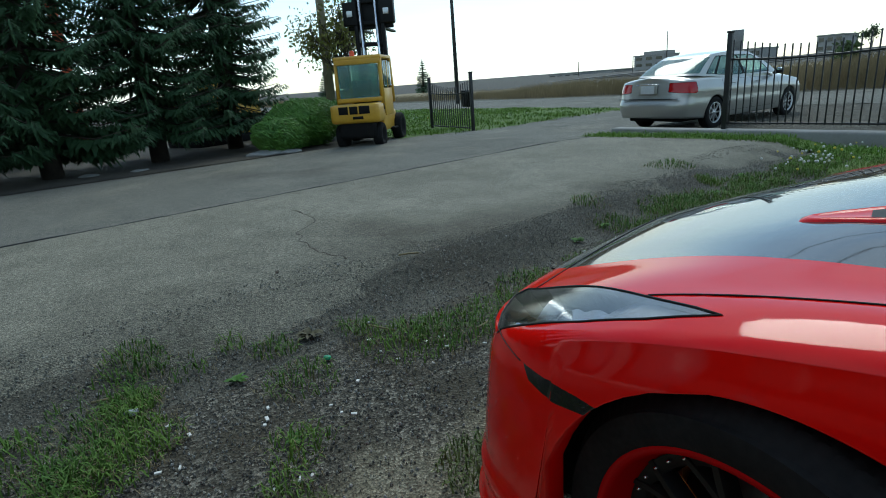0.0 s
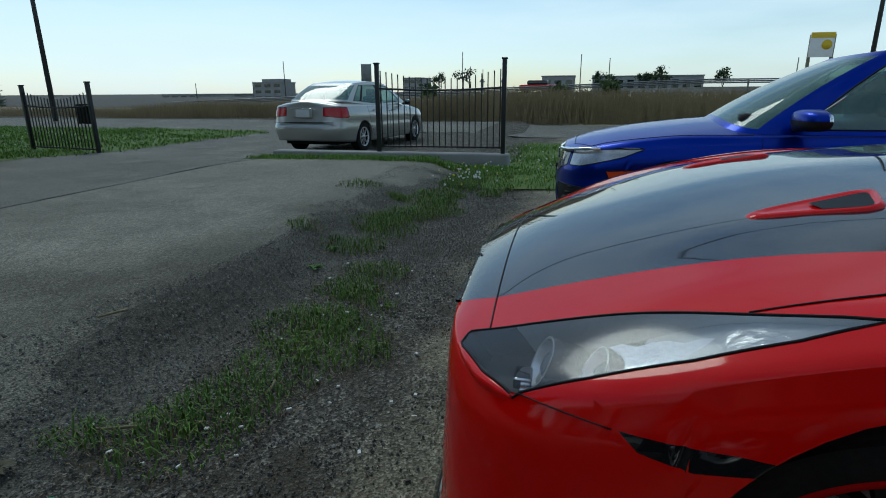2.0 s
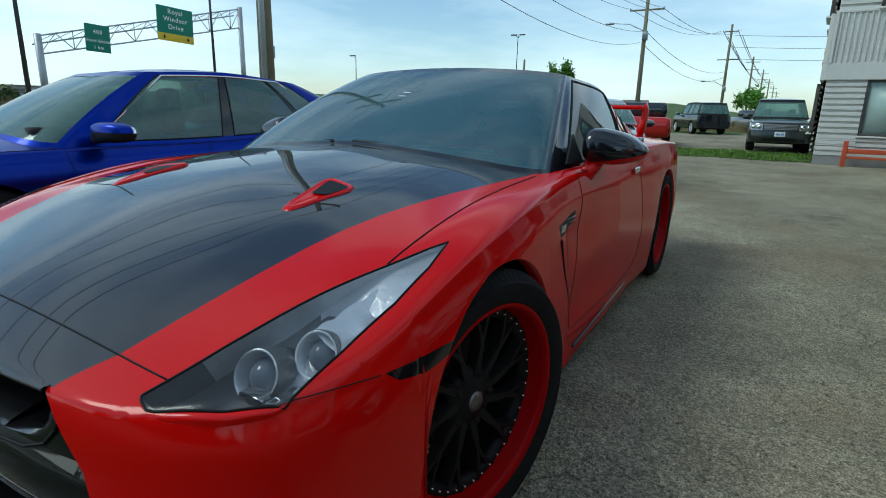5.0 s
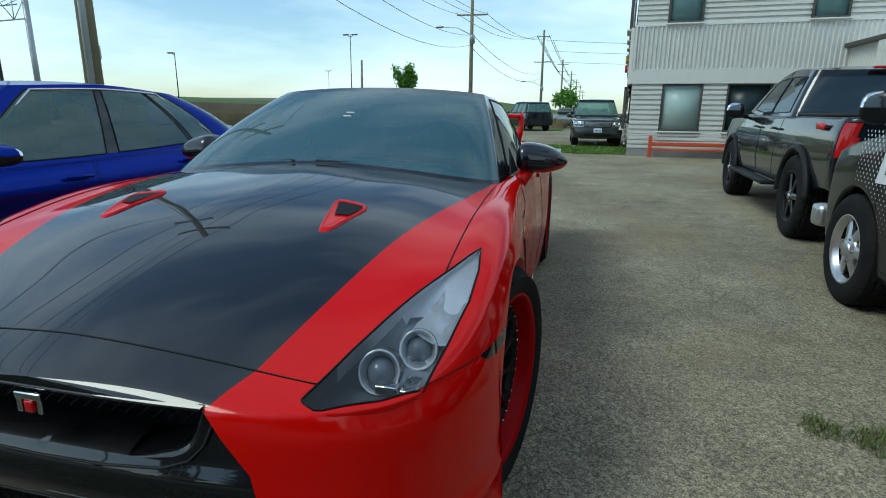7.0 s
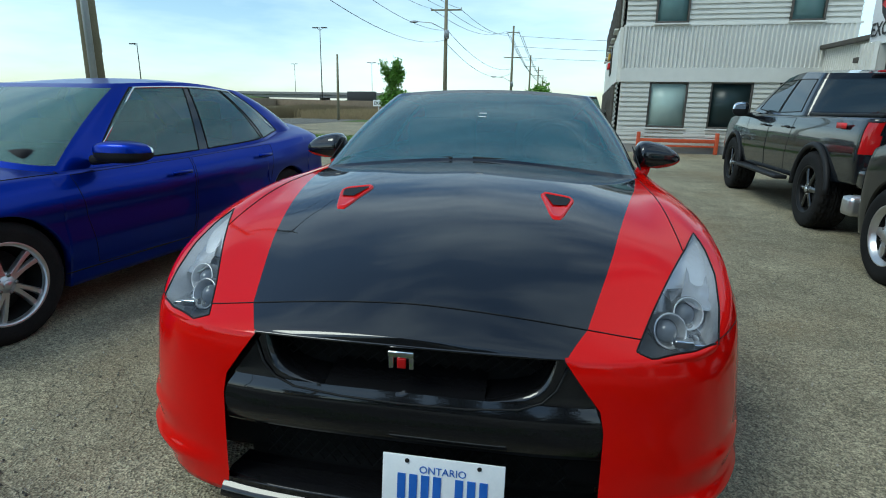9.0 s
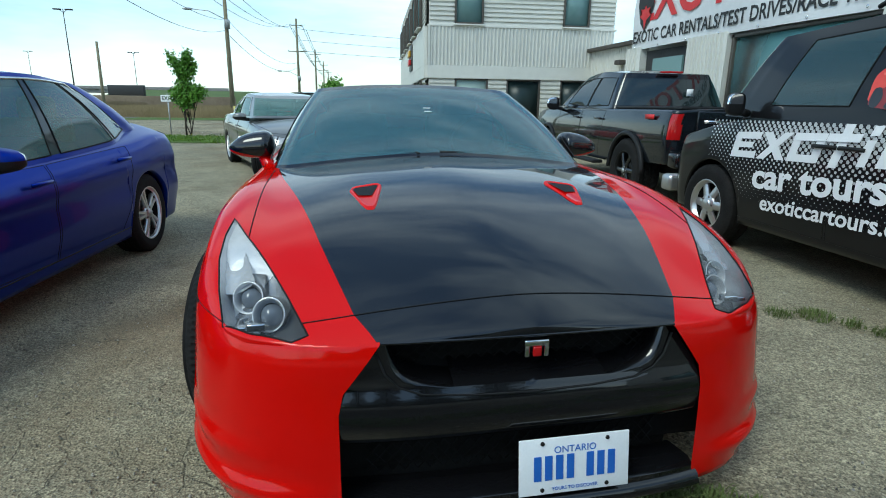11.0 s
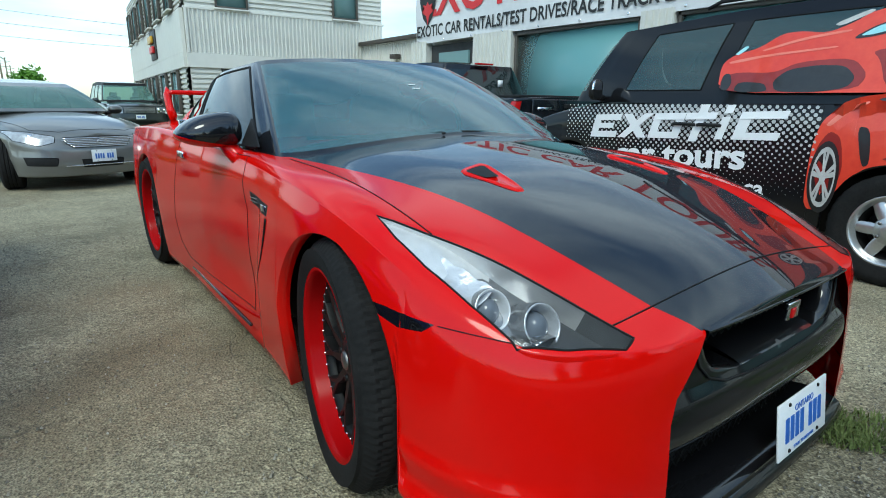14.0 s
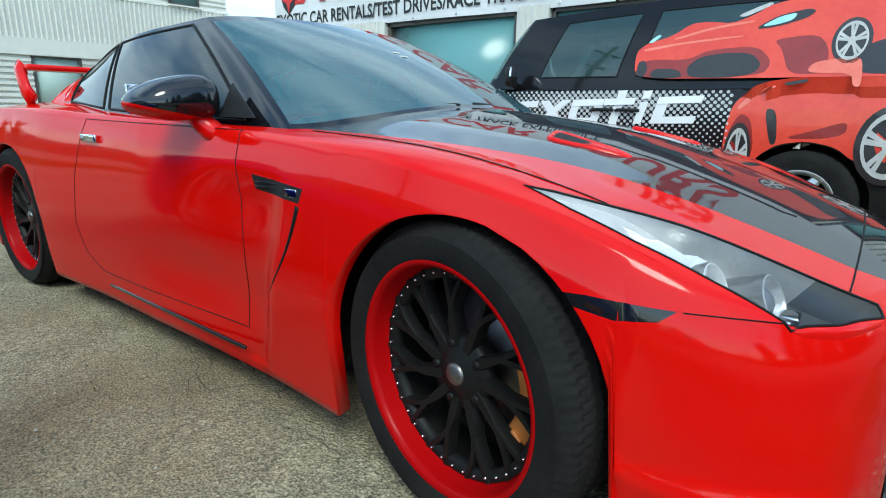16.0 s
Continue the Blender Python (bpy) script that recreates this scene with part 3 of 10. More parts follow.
def plate(parent, m, w=0.305, h=0.152, back=WHITE_PLATE, ink=PLATE_BLUE, words=True):
    """A registration plate facing +x of the pose m, its characters as plain bars."""
    p = part("number_plate", boxes(((0, 0, 0), (0.006, w, h), 0.002)), back, parent, "white licence plate with blue bars for its characters")
    p.matrix_basis = m
    u = h / 0.152
    for y in (-0.115, -0.085, -0.055, -0.025, 0.03, 0.06, 0.09):
        part("plate_bar", boxes(((0.0040, y * u + 0.012 * u, -0.004 * u), (0.002, 0.020 * u, 0.066 * u), 0.0)), ink, p, smooth=False)
    if words:
        for txt, z, s in (("ONTARIO", 0.043, 0.026), ("YOURS TO DISCOVER", -0.062, 0.013)):
            lettering(txt, s * u, ink, p, pose(0.0042, 0, z * u, 90, 0, 90))
    for y in (-0.09, 0.09):
        for z in (-0.063, 0.063):
            bm = lathe(bmesh.new(), [(0, 0.006), (0.005, 0.006), (0.006, 0.003)], 8, "X")
            bmesh.ops.translate(bm, vec=(0, y * u, z * u), verts=bm.verts)
            part("plate_bolt", bm, DARK, p)
    return p


def lettering(text, size, material, parent, m, name="lettering", bold=0.0, shear=0.0, depth=0.0006, space=1.0, width=1.0):
    """Words in the built-in font as a mesh."""
    c = bpy.data.curves.new(name, "FONT")
    c.body, c.size, c.align_x, c.align_y = text, size, "CENTER", "CENTER"
    c.extrude, c.offset, c.shear, c.space_character = depth, bold, shear, space
    c.resolution_u = 3
    t = bpy.data.objects.new("tmp", c)
    scene.collection.objects.link(t)
    me = bpy.data.meshes.new_from_object(t.evaluated_get(bpy.context.evaluated_depsgraph_get()))
    bpy.data.objects.remove(t)
    bpy.data.curves.remove(c)
    me.materials.clear()
    me.materials.append(material)
    ob = new(name, me)
    ob.parent = parent
    ob.matrix_basis = m @ Matrix.Diagonal((width, 1, 1, 1))
    return ob


def under(car, x0, x1, w, z0, z1):
    part("underbody", boxes((((x0 + x1) / 2, 0, (z0 + z1) / 2), (x1 - x0, w * 2, z1 - z0), 0.03)), DARK, car)


from mathutils.bvhtree import BVHTree

# ---- the red and black sports coupe ----
def sports_coupe():
    car = thing("sports_coupe", pose(0, 0, 0), "red two-door sports coupe with black bonnet wrap, roof and red-lipped wheels", "car")
    AX, HUB, R = (1.365, -1.30), 0.342, 0.342
    W = curve((2.2, 0.90), (1.75, 0.93), (1.39, 0.945), (1.0, 0.915), (0.72, 0.885), (0.2, 0.872), (-0.4, 0.885), (-0.95, 0.935), (-1.30, 0.955), (-1.7, 0.945), (-2.2, 0.90))
    P = dict(nose=2.13, tail=-2.10, capf=1.45, capr=-1.65, nf=3.5, nr=3.2, axles=AX, arch=0.362, hub=HUB, W=W, rows=34, top=30, cap=70, step=0.016,
             zs=curve((2.14, 0.575), (2.02, 0.568), (1.92, 0.592), (1.7, 0.678), (1.48, 0.742), (1.2, 0.788), (0.9, 0.815), (0.5, 0.836), (-0.4, 0.855), (-1.0, 0.872), (-1.5, 0.86), (-2.0, 0.84), (-2.22, 0.83)),
             zc=curve((2.14, 0.590), (2.02, 0.655), (1.8, 0.735), (1.36, 0.848), (1.0, 0.893), (0.7, 0.918), (0.0, 0.935), (-1.2, 0.94), (-1.7, 0.93), (-2.22, 0.91)),
             sill=curve((2.2, 0.10), (1.8, 0.095), (1.0, 0.12), (-1.0, 0.12), (-1.9, 0.15), (-2.2, 0.24)),
             inset=curve((0, 0.965), (0.18, 0.985), (0.45, 1.0), (0.7, 0.988), (0.88, 0.972), (1.0, 0.942)),
             rake_f=curve((0, 0.015), (0.3, 0.01), (0.7, 0.0), (0.9, -0.004), (1.0, -0.012)),
             rake_r=curve((0, 0.06), (0.4, 0.0), (0.8, 0.02), (1.0, 0.04)), crown=1.62,
             bump=lambda x, y: 0.005 * math.exp(-((abs(y) - 0.42) / 0.15) ** 2) * min(1, max(0, (2.0 - x) / 0.5)) * min(1, max(0, (x - 0.7) / 0.3)) + 0.017 * math.exp(-((abs(y) - 0.69) / 0.13) ** 2) * math.exp(-((x - 1.76) / 0.27) ** 2) + 0.018 * math.exp(-((abs(y) - 0.80) / 0.07) ** 2) * math.exp(-((x - 1.25) / 0.35) ** 2))
    for key, wide_ in (("zs", 0.055), ("zc", 0.075)):
        P[key] = eased(P[key], -2.22, 2.14, wide_)
    P["W"] = W = eased(W, -2.2, 2.2, 0.08)
    h = shell(P)
    # crease behind the front wheel and scoop in the door's lower part
    for v in h.verts:
        x, y, z = v.co
        if y > 0.5 and 0.12 < z < 0.8:
            hollow = 0.030 * math.exp(-((z - 0.36) / 0.12) ** 2) * math.exp(-((x - 0.30) / 0.42) ** 2)
            front = 1 / (1 + math.exp(-(0.80 - 0.26 * (0.70 - z) - x) / 0.012))
            v.co.y = y - hollow * front - 0.022 * front * math.exp(-((x - 0.62) / 0.25) ** 2) * max(0.0, min(1.0, (0.74 - z) / 0.1))
        if x > 1.7 and z < 0.33:
            # canard crease low on the bumper's corner
            v.co.y = v.co.y + 0.012 * math.exp(-((z - 0.17 - 0.1 * (2.1 - x)) / 0.03) ** 2) * min(1, max(0, (abs(y) - 0.5) / 0.2))
        if x > 1.62 and z < 0.40 and y > 0.45:
            # two flared ridges low on the bumper's corner, one above the other
            out = 0.0
            for z0, amp, ylo in ((0.300, 0.020, 0.66), (0.205, 0.026, 0.50)):
                d = z0 + 0.16 * (1.95 - x) * 0.6 - z
                out += amp * min(1.0, (x - 1.62) / 0.12) * (1 / (1 + math.exp(-d / 0.006))) * math.exp(-max(0.0, d) / 0.06) * min(1, max(0, (y - ylo) / 0.16))
            v.co.x, v.co.y = v.co.x + 0.62 * out, v.co.y + 0.78 * out
    skin = BVHTree.FromBMesh(h)
    side_y = lambda x, z: (skin.ray_cast(Vector((x, 2.0, z)), Vector((0, -1, 0)))[0] or Vector((x, 0.88, z))).y
    MOUTH = [(-0.01, 0.583), (0.380, 0.583), (0.475, 0.455), (0.487, 0.40), (0.487, 0.148), (-0.01, 0.148)]
    fs = cut(h, MOUTH, (1, 2), keep=lambda c: c.x > 1.95 and c.z < 0.584)
    bmesh.ops.delete(h, geom=fs, context="FACES")
    # black lip below the mouth
    lip = take(h, cut(h, [(-0.01, 0.16), (0.487, 0.16), (0.50, 0.05), (-0.01, 0.05)], (1, 2), keep=lambda c: c.x > 1.9 and c.z < 0.16))
    up = lambda c: c.z > 0.52
    LAMP = [(2.046, 0.556), (2.057, 0.596), (1.998, 0.708), (1.938, 0.786), (1.83, 0.812), (1.70, 0.832), (1.58, 0.832), (1.478, 0.818), (1.60, 0.766), (1.75, 0.694), (1.92, 0.611)]
    lamp = take(h, cut(h, LAMP, (0, 1), keep=up))
    lamp_edge = lamp.copy()
    nose_blk = take(h, cut(h, [(2.018, -0.01), (2.014, 0.22), (2.008, 0.441), (2.10, 0.392), (2.16, 0.375), (2.16, -0.01)], (0, 1), keep=lambda c: c.z > 0.581))
    HOOD_B = [(2.018, -0.01), (2.014, 0.22), (2.008, 0.441), (1.7, 0.528), (1.35, 0.612), (1.05, 0.684), (0.83, 0.724), (0.62, 0.74), (0.60, -0.01)]
    hood_blk = take(h, cut(h, HOOD_B, (0, 1), keep=lambda c: c.z > 0.6))
    HOOD_R = [(2.008, 0.441), (1.7, 0.528), (1.35, 0.612), (1.05, 0.684), (0.83, 0.724), (0.80, 0.745), (1.10, 0.750), (1.40, 0.752), (1.62, 0.745), (1.76, 0.682), (1.92, 0.604), (1.992, 0.572)]
    hood_red = take(h, cut(h, HOOD_R, (0, 1), keep=lambda c: c.z > 0.6))
    wedge = take(h, cut(h, [(1.79, 0.600), (1.765, 0.580), (1.70, 0.572), (1.60, 0.588), (1.575, 0.603), (1.65, 0.606)], (0, 2), keep=lambda c: c.y > 0.7))
    vent = take(h, cut(h, [(0.660, 0.722), (0.90, 0.706), (0.885, 0.668), (0.672, 0.682)], (0, 2), keep=lambda c: c.y > 0.7))
    DOOR = [(0.585, 0.835), (0.592, 0.50), (0.565, 0.242), (-0.40, 0.238), (-0.53, 0.30), (-0.575, 0.42), (-0.54, 0.62), (-0.44, 0.84)]
    door = take(h, cut(h, DOOR, (0, 2), keep=lambda c: c.y > 0.6))
    tail = take(h, cut(h, [(0, 0.62), (0.62, 0.62), (0.62, 0.74), (0, 0.74)], (1, 2), keep=lambda c: c.x < -2.0))
    part("bonnet", whole(hood_blk), HOOD_BLACK, car, "black wrapped bonnet")
    part("nose_panel", whole(nose_blk), HOOD_BLACK, car, "black wrapped nose panel above the grille")
    part("tail_panel", whole(tail), DARK, car)
    part("front_lip", whole(lip), GLOSS_BLACK, car, "gloss black lower lip")
    seam = bmesh.new()
    for l in ([(2.018 - 0.010 * (y / 0.5) ** 2, y, 0) for y in np.linspace(0, 0.572, 24)], [(x, 0.752 + 0.0 * x, 0) for x in np.linspace(1.62, 1.1, 20)] + [(x, 0.750 - 0.01 * (1.1 - x), 0) for x in np.linspace(1.08, 0.80, 12)]):
        line = []
        for x, y, z in l:
            zs_, zc_ = float(P["zs"](x)), float(P["zc"](x))
            # height of the sheet at this place
            if x > P["capf"]:
                q = (x - P["capf"]) / (P["nose"] - 0.012 - P["capf"])
                yt = float(W(P["capf"] + (x - P["capf"]) * 0.6)) * 0.942 * max(0.0, 1 - q ** P["nf"]) ** (1 / P["nf"])
            else:
                yt = float(W(x)) * 0.942
            u = 1 - min(1, y / max(yt, 1e-3))
            ztop = zs_ + (zc_ - zs_) * (1 - (1 - u) ** P["crown"]) + P["bump"](x, y)
            line.append((x, y, ztop + 0.0005))
        tube(seam, line, 0.0019, 5)
    part("bonnet_seam", whole(seam), SEAL, car)
    for s in both(hood_red):
        part("bonnet_side", s, RED, car, "red edge of the bonnet")
    for s in both(wedge):
        part("side_marker", s, GLOSS_BLACK, car, "dark smoked side marker")
    for i, s in enumerate(both(door)):
        bead = border(s, 0.0017)
        d = part("door", s, RED, car)
        part("door_gap", bead, SEAL, d)
        sg = 1 if i == 0 else -1
        bm = boxes(((-0.384, sg * 0.866, 0.771), (0.15, 0.016, 0.030), 0.007))
        part("handle", bm, CHROME, d, "flush chrome door handle")
    for i, s in enumerate(both(vent)):
        v = part("fender_vent", s, PLASTIC, car, "black slatted vent behind the front wheel")
        sg = 1 if i == 0 else -1
        for k in range(2):
            part("vent_slat", boxes(((0.75, sg * (side_y(0.75, 0.693) + 0.001), 0.693 + 0.012 * k), (0.13, 0.006, 0.004), 0.001)), GLOSS_BLACK, v)
        part("emblem", boxes(((0.852, sg * (side_y(0.852, 0.690) + 0.001), 0.690), (0.045, 0.005, 0.022), 0.002)), CHROME, v, "small chrome emblem")
    for sg in (1, -1):
        bm = boxes(((0.1, sg * 0.862, 0.185), (0.95, 0.012, 0.012), 0.004))
        part("sill_strip", bm, GLOSS_BLACK, car)
    # headlamps
    for i, s in enumerate(both(lamp)):
        sg = 1 if i == 0 else -1
        lampob = new("headlamp")
        lampob.parent = car
        tagged(lampob, "clear headlamp with silver housing and two projectors")
        bowl = s.copy()
        bowl.normal_update()
        c0 = Vector((1.83, sg * 0.72, 0.66))
        ring = [e for e in bowl.edges if len(e.link_faces) == 1]
        edge_v = {v for e in ring for v in e.verts}
        nrm = Vector((0.45, sg * 0.35, 0.82))
        rim_co = {v: v.co.copy() for v in edge_v}
        for v in bowl.verts:
            f = max(0.0, min(1.0, (v.co.x - 1.60) / 0.24))
            v.co = v.co - nrm * (0.014 + 0.062 * f * f * (3 - 2 * f)) + (c0 - v.co) * 0.04
        wall, dark_wall = bmesh.new(), bmesh.new()
        for e in ring:
            a, b = e.verts
            w_ = dark_wall if rim_co[a].x > 1.95 else wall
            q = [w_.verts.new(k) for k in (rim_co[a], rim_co[b], b.co, a.co)]
            w_.faces.new(q)
        # the housing is dark round the projectors and bright silver towards the tip
        zones = []
        for lim in (1.955, 1.80):
            bmesh.ops.bisect_plane(bowl, geom=list(bowl.verts) + list(bowl.edges) + list(bowl.faces), plane_co=(lim, sg * 0.74, 0), plane_no=(1, -0.9 * sg, 0), dist=1e-5)
            zones.append(take(bowl, [f for f in bowl.faces if f.calc_center_median().x + 0.9 * (0.74 - abs(f.calc_center_median().y)) > lim]))
        dark_bowl = zones[0]
        part("mid_housing", zones[1], LAMP_BAND, lampob, "satin grey housing round the projectors")
        part("dark_housing", dark_bowl, LAMP_DARK, lampob, "dark grey lamp housing")
        part("dark_wall", dark_wall, LAMP_DARK, lampob)
        part("bezel", border(s, 0.0026, 0.008, 6), SEAL, lampob, "black rubber gasket")
        part("housing", bowl, LAMP_GREY, lampob, "satin grey reflector housing")
        part("housing_wall", wall, LAMP_GREY, lampob)
        # two projector lamps, the inner one wide and bright, the outer one small and dark
        for x, y, z, r, inner in ((1.862, 0.662, 0.576, 0.047, RIBBED), (1.778, 0.728, 0.597, 0.045, LAMP_GREY)):
            m = Matrix.Translation((x, sg * y, z - 0.004)) @ look((0, 0, 0), (-0.80, -sg * 0.16, -0.36)).to_3x3().to_4x4()
            bm = lathe(bmesh.new(), [(r * 1.00, 0.046), (r * 1.05, 0.040), (r * 1.06, 0.010), (r * 1.10, 0.004), (r * 1.10, -0.05)], 36, "Z")
            bmesh.ops.transform(bm, matrix=m, verts=bm.verts)
            part("reflector", bm, LAMP_BAND, lampob, "satin barrel of the projector lamp")
            bm = lathe(bmesh.new(), [(r * 1.00, 0.046), (r * 0.95, 0.0475), (r * 0.90, 0.045), (r * 0.82, 0.030), (r * 0.70, 0.018)], 36, "Z")
            bmesh.ops.transform(bm, matrix=m, verts=bm.verts)
            part("bowl", bm, inner, lampob)
            bm = lathe(bmesh.new(), [(0, 0.044), (r * 0.22, 0.043), (r * 0.45, 0.037), (r * 0.62, 0.027), (r * 0.70, 0.014)], 28, "Z")
            bmesh.ops.transform(bm, matrix=m, verts=bm.verts)
            part("projector", bm, BULB, lampob, "bluish glass projector lens")
            bm = bmesh.new()
            box(bm, (0, 0, 0), (0.004, 0.030, 0.010), 0.001, m @ Matrix.Translation((0.0, -r * 1.12, 0.030)))
            part("glint_step", bm, CHROME, lampob)
        # grey brow between the projectors and the indicator
        bm = bmesh.new()
        rows_ = np.zeros((8, 5, 3))
        for a in range(8):
            f = a / 7
            for b in range(5):
                g = b / 4
                rows_[a, b] = (1.735 - 0.05 * f + 0.075 * g * (1 - 0.4 * f), sg * (0.690 + 0.128 * f - 0.02 * g * f), float(P["zs"](1.735 - 0.05 * f)) - 0.030 - 0.030 * g * g + 0.016 * (1 - f))
        grid(bm, rows_)
        part("brow", bm, LAMP_BAND, lampob, "grey brow over the projectors")
        bm = bmesh.new()
        pts = np.zeros((14, 8, 3))
        for a in range(14):
            f = a / 13
            x = 1.80 - 0.27 * f
            yi, yo = 0.715 + 0.085 * f, 0.812 + 0.012 * f
            for b in range(8):
                g = b / 7
                z = float(P["zs"](x)) - 0.018 + 0.010 * f - 0.014 * math.sin(math.pi * g) + (0.028 - 0.02 * f) * (1 - g) + 0.004 * math.sin(a * 2.2)
                pts[a, b] = (x, sg * (yi + (yo - yi) * g), z)
        grid(bm, pts)
        part("indicator_bowl", bm, RIBBED, lampob, "ribbed chrome indicator reflector")
        bm = boxes(((1.90, sg * 0.745, 0.566), (0.07, 0.035, 0.012), 0.004, None), ((1.93, sg * 0.70, 0.572), (0.03, 0.05, 0.02), 0.004, None))
        part("lamp_step", bm, CHROME, lampob)
        part("lens", s, LENS, lampob, "clear polycarbonate lens")
    # joint between wing and bumper, from the side marker to the lamp
    near = [v.co.copy() for v in h.verts if v.co.y > 0.55 and 1.7 < v.co.x < 2.0 and 0.54 < v.co.z < 0.68]
    a, b, c = (min(near, key=lambda q: abs(q.x - x) + 1.5 * abs(q.z - z)) for x, z in ((1.795, 0.600), (1.87, 0.592), (1.935, 0.588)))
    line = [a * (1 - t) * (1 - 2 * t) + b * 4 * t * (1 - t) + c * t * (2 * t - 1) + Vector((0.001, 0.002, 0)) for t in np.linspace(0, 1, 12)]
    for sg in (1, -1):
        part("bumper_joint", tube(bmesh.new(), [(p.x, sg * p.y, p.z) for p in line], 0.0012, 5), SEAL, car)
    # open edge of the wing behind the wheel, from the vent down to the sill
    tree = BVHTree.FromBMesh(h)
    line = []
    for f in np.linspace(0, 1, 24):
        at = tree.ray_cast(Vector((0.885 - 0.15 * f + 0.02 * math.sin(math.pi * f), 2.0, 0.672 - 0.27 * f)), Vector((0, -1, 0)))[0]
        if at:
            line.append(at)
    for sg in (1, -1):
        part("wing_edge", tube(bmesh.new(), [(p.x, sg * (p.y - 0.0015), p.z) for p in line], 0.0075, 6, taper=0.3), SEAL, car)
    # ledge of the bumper in front of the lamp
    edge = [p for l in loops(lamp_edge) for p in l if p.x > 1.925 and (p.x - 1.938) * 0.19 + (p.y - 0.786) * 0.119 > -0.0016]
    edge.sort(key=lambda p: p.y)
    edge = thin(edge, 0.010)
    for _ in range(4):
        edge = [edge[0]] + [(a + b * 2 + c) / 4 for a, b, c in zip(edge, edge[1:], edge[2:])] + [edge[-1]]
    n_ = len(edge) - 1
    for sg in (1, -1):
        rows = np.zeros((len(edge), 4, 3))
        for k, p in enumerate(edge):
            f = max(0.0, math.sin(math.pi * (0.06 + 0.94 * k / n_))) ** 0.6
            for j, (o, dz) in enumerate(((-0.002, -0.001), (0.012 * f, -0.003), (0.015 * f, -0.010), (-0.006 + 0.010 * f, -0.050))):
                rows[k, j] = (p.x + o * 0.80, sg * (p.y + o * 0.60), p.z + dz)
        bm = bmesh.new()
        grid(bm, rows)
        bm.normal_update()
        if sum(q.normal.z for q in bm.faces) < 0:
            bmesh.ops.reverse_faces(bm, faces=bm.faces)
        part("lamp_ledge", bm, RED, car)
    part("body", whole(h), RED, car, "glossy red body")
    # mouth: beam, upper grille, lower grille, ducts
    nx = lambda y: 1.45 + 0.68 * max(0.0, 1 - (abs(y) / 0.93) ** 3.5) ** (1 / 3.5)

    def bar(prof, half, name, mat, label=""):
        pts = np.zeros((41, len(prof), 3))
        for i, y in enumerate(np.linspace(-half, half, 41)):
            for j, (dx, z) in enumerate(prof):
                t = abs(y) / half
                pts[i, j] = (nx(y) + dx - 0.008, y, z(t) if callable(z) else z)
        bm = bmesh.new()
        grid(bm, pts)
        bmesh.ops.recalc_face_normals(bm, faces=bm.faces)
        return part(name, bm, mat, car, label)
    bulge = curve((0.285, -0.085), (0.302, -0.022), (0.325, 0.0), (0.37, 0.010), (0.42, 0.004), (0.455, -0.012), (0.52, -0.022), (0.585, -0.030))
    mouth_y = curve((0.285, 0.487), (0.40, 0.486), (0.455, 0.474), (0.52, 0.428), (0.585, 0.380))
    inner_y = curve((0.452, 0.200), (0.459, 0.270), (0.475, 0.318), (0.505, 0.348), (0.56, 0.368), (0.585, 0.374))
    bx = lambda y, z: nx(y) - 0.010 + float(bulge(z))
    beam = bmesh.new()
    zr = np.linspace(0.285, 0.452, 17)
    grid(beam, np.array([[(bx(t * float(mouth_y(z)), z), t * float(mouth_y(z)), z) for z in zr] for t in np.linspace(-1, 1, 49)]))
    for sg in (1, -1):
        zr = np.linspace(0.452, 0.585, 15)
        grid(beam, np.array([[(bx(y, z), sg * y, z) for z in zr for y in (float(inner_y(z)) + (float(mouth_y(z)) - float(inner_y(z))) * t,)] for t in np.linspace(0, 1, 8)]))
        grid(beam, np.array([[(bx(y, z) - 0.10 * t, sg * (y - 0.012 * t), z + 0.004 * t) for z in zr for y in (float(inner_y(z)),)] for t in np.linspace(0, 1, 4)]))
    grid(beam, np.array([[(bx(y, 0.452) - 0.11 * t, y, 0.452 + 0.030 * t ** 0.7) for t in np.linspace(0, 1, 8)] for y in np.linspace(-0.204, 0.204, 31)]))
    bmesh.ops.remove_doubles(beam, verts=beam.verts, dist=3e-4)
    bmesh.ops.recalc_face_normals(beam, faces=beam.faces)
    part("grille_beam", beam, GLOSS_BLACK, car, "gloss black beam across the grille")
    bar([(-0.085, 0.585), (-0.002, 0.583), (-0.001, 0.578), (-0.09, 0.572)], 0.385, "grille_brow", HOOD_BLACK)
    bar([(-0.125, 0.60), (-0.125, 0.30), (-0.14, 0.05)], 0.50, "grille_back", DARK)
    # the bevelled line inside the beam
    bm = bmesh.new()
    tr = [(-0.372, 0.560), (-0.352, 0.505), (-0.322, 0.472), (-0.270, 0.453), (-0.15, 0.444), (0.0, 0.441), (0.15, 0.444), (0.270, 0.453), (0.322, 0.472), (0.352, 0.505), (0.372, 0.560)]
    tube(bm, [(bx(y, z - 0.012) + 0.002, y * 1.06, z - 0.012) for y, z in tr], 0.0028, 5)
    part("beam_groove", bm, PLASTIC, car)
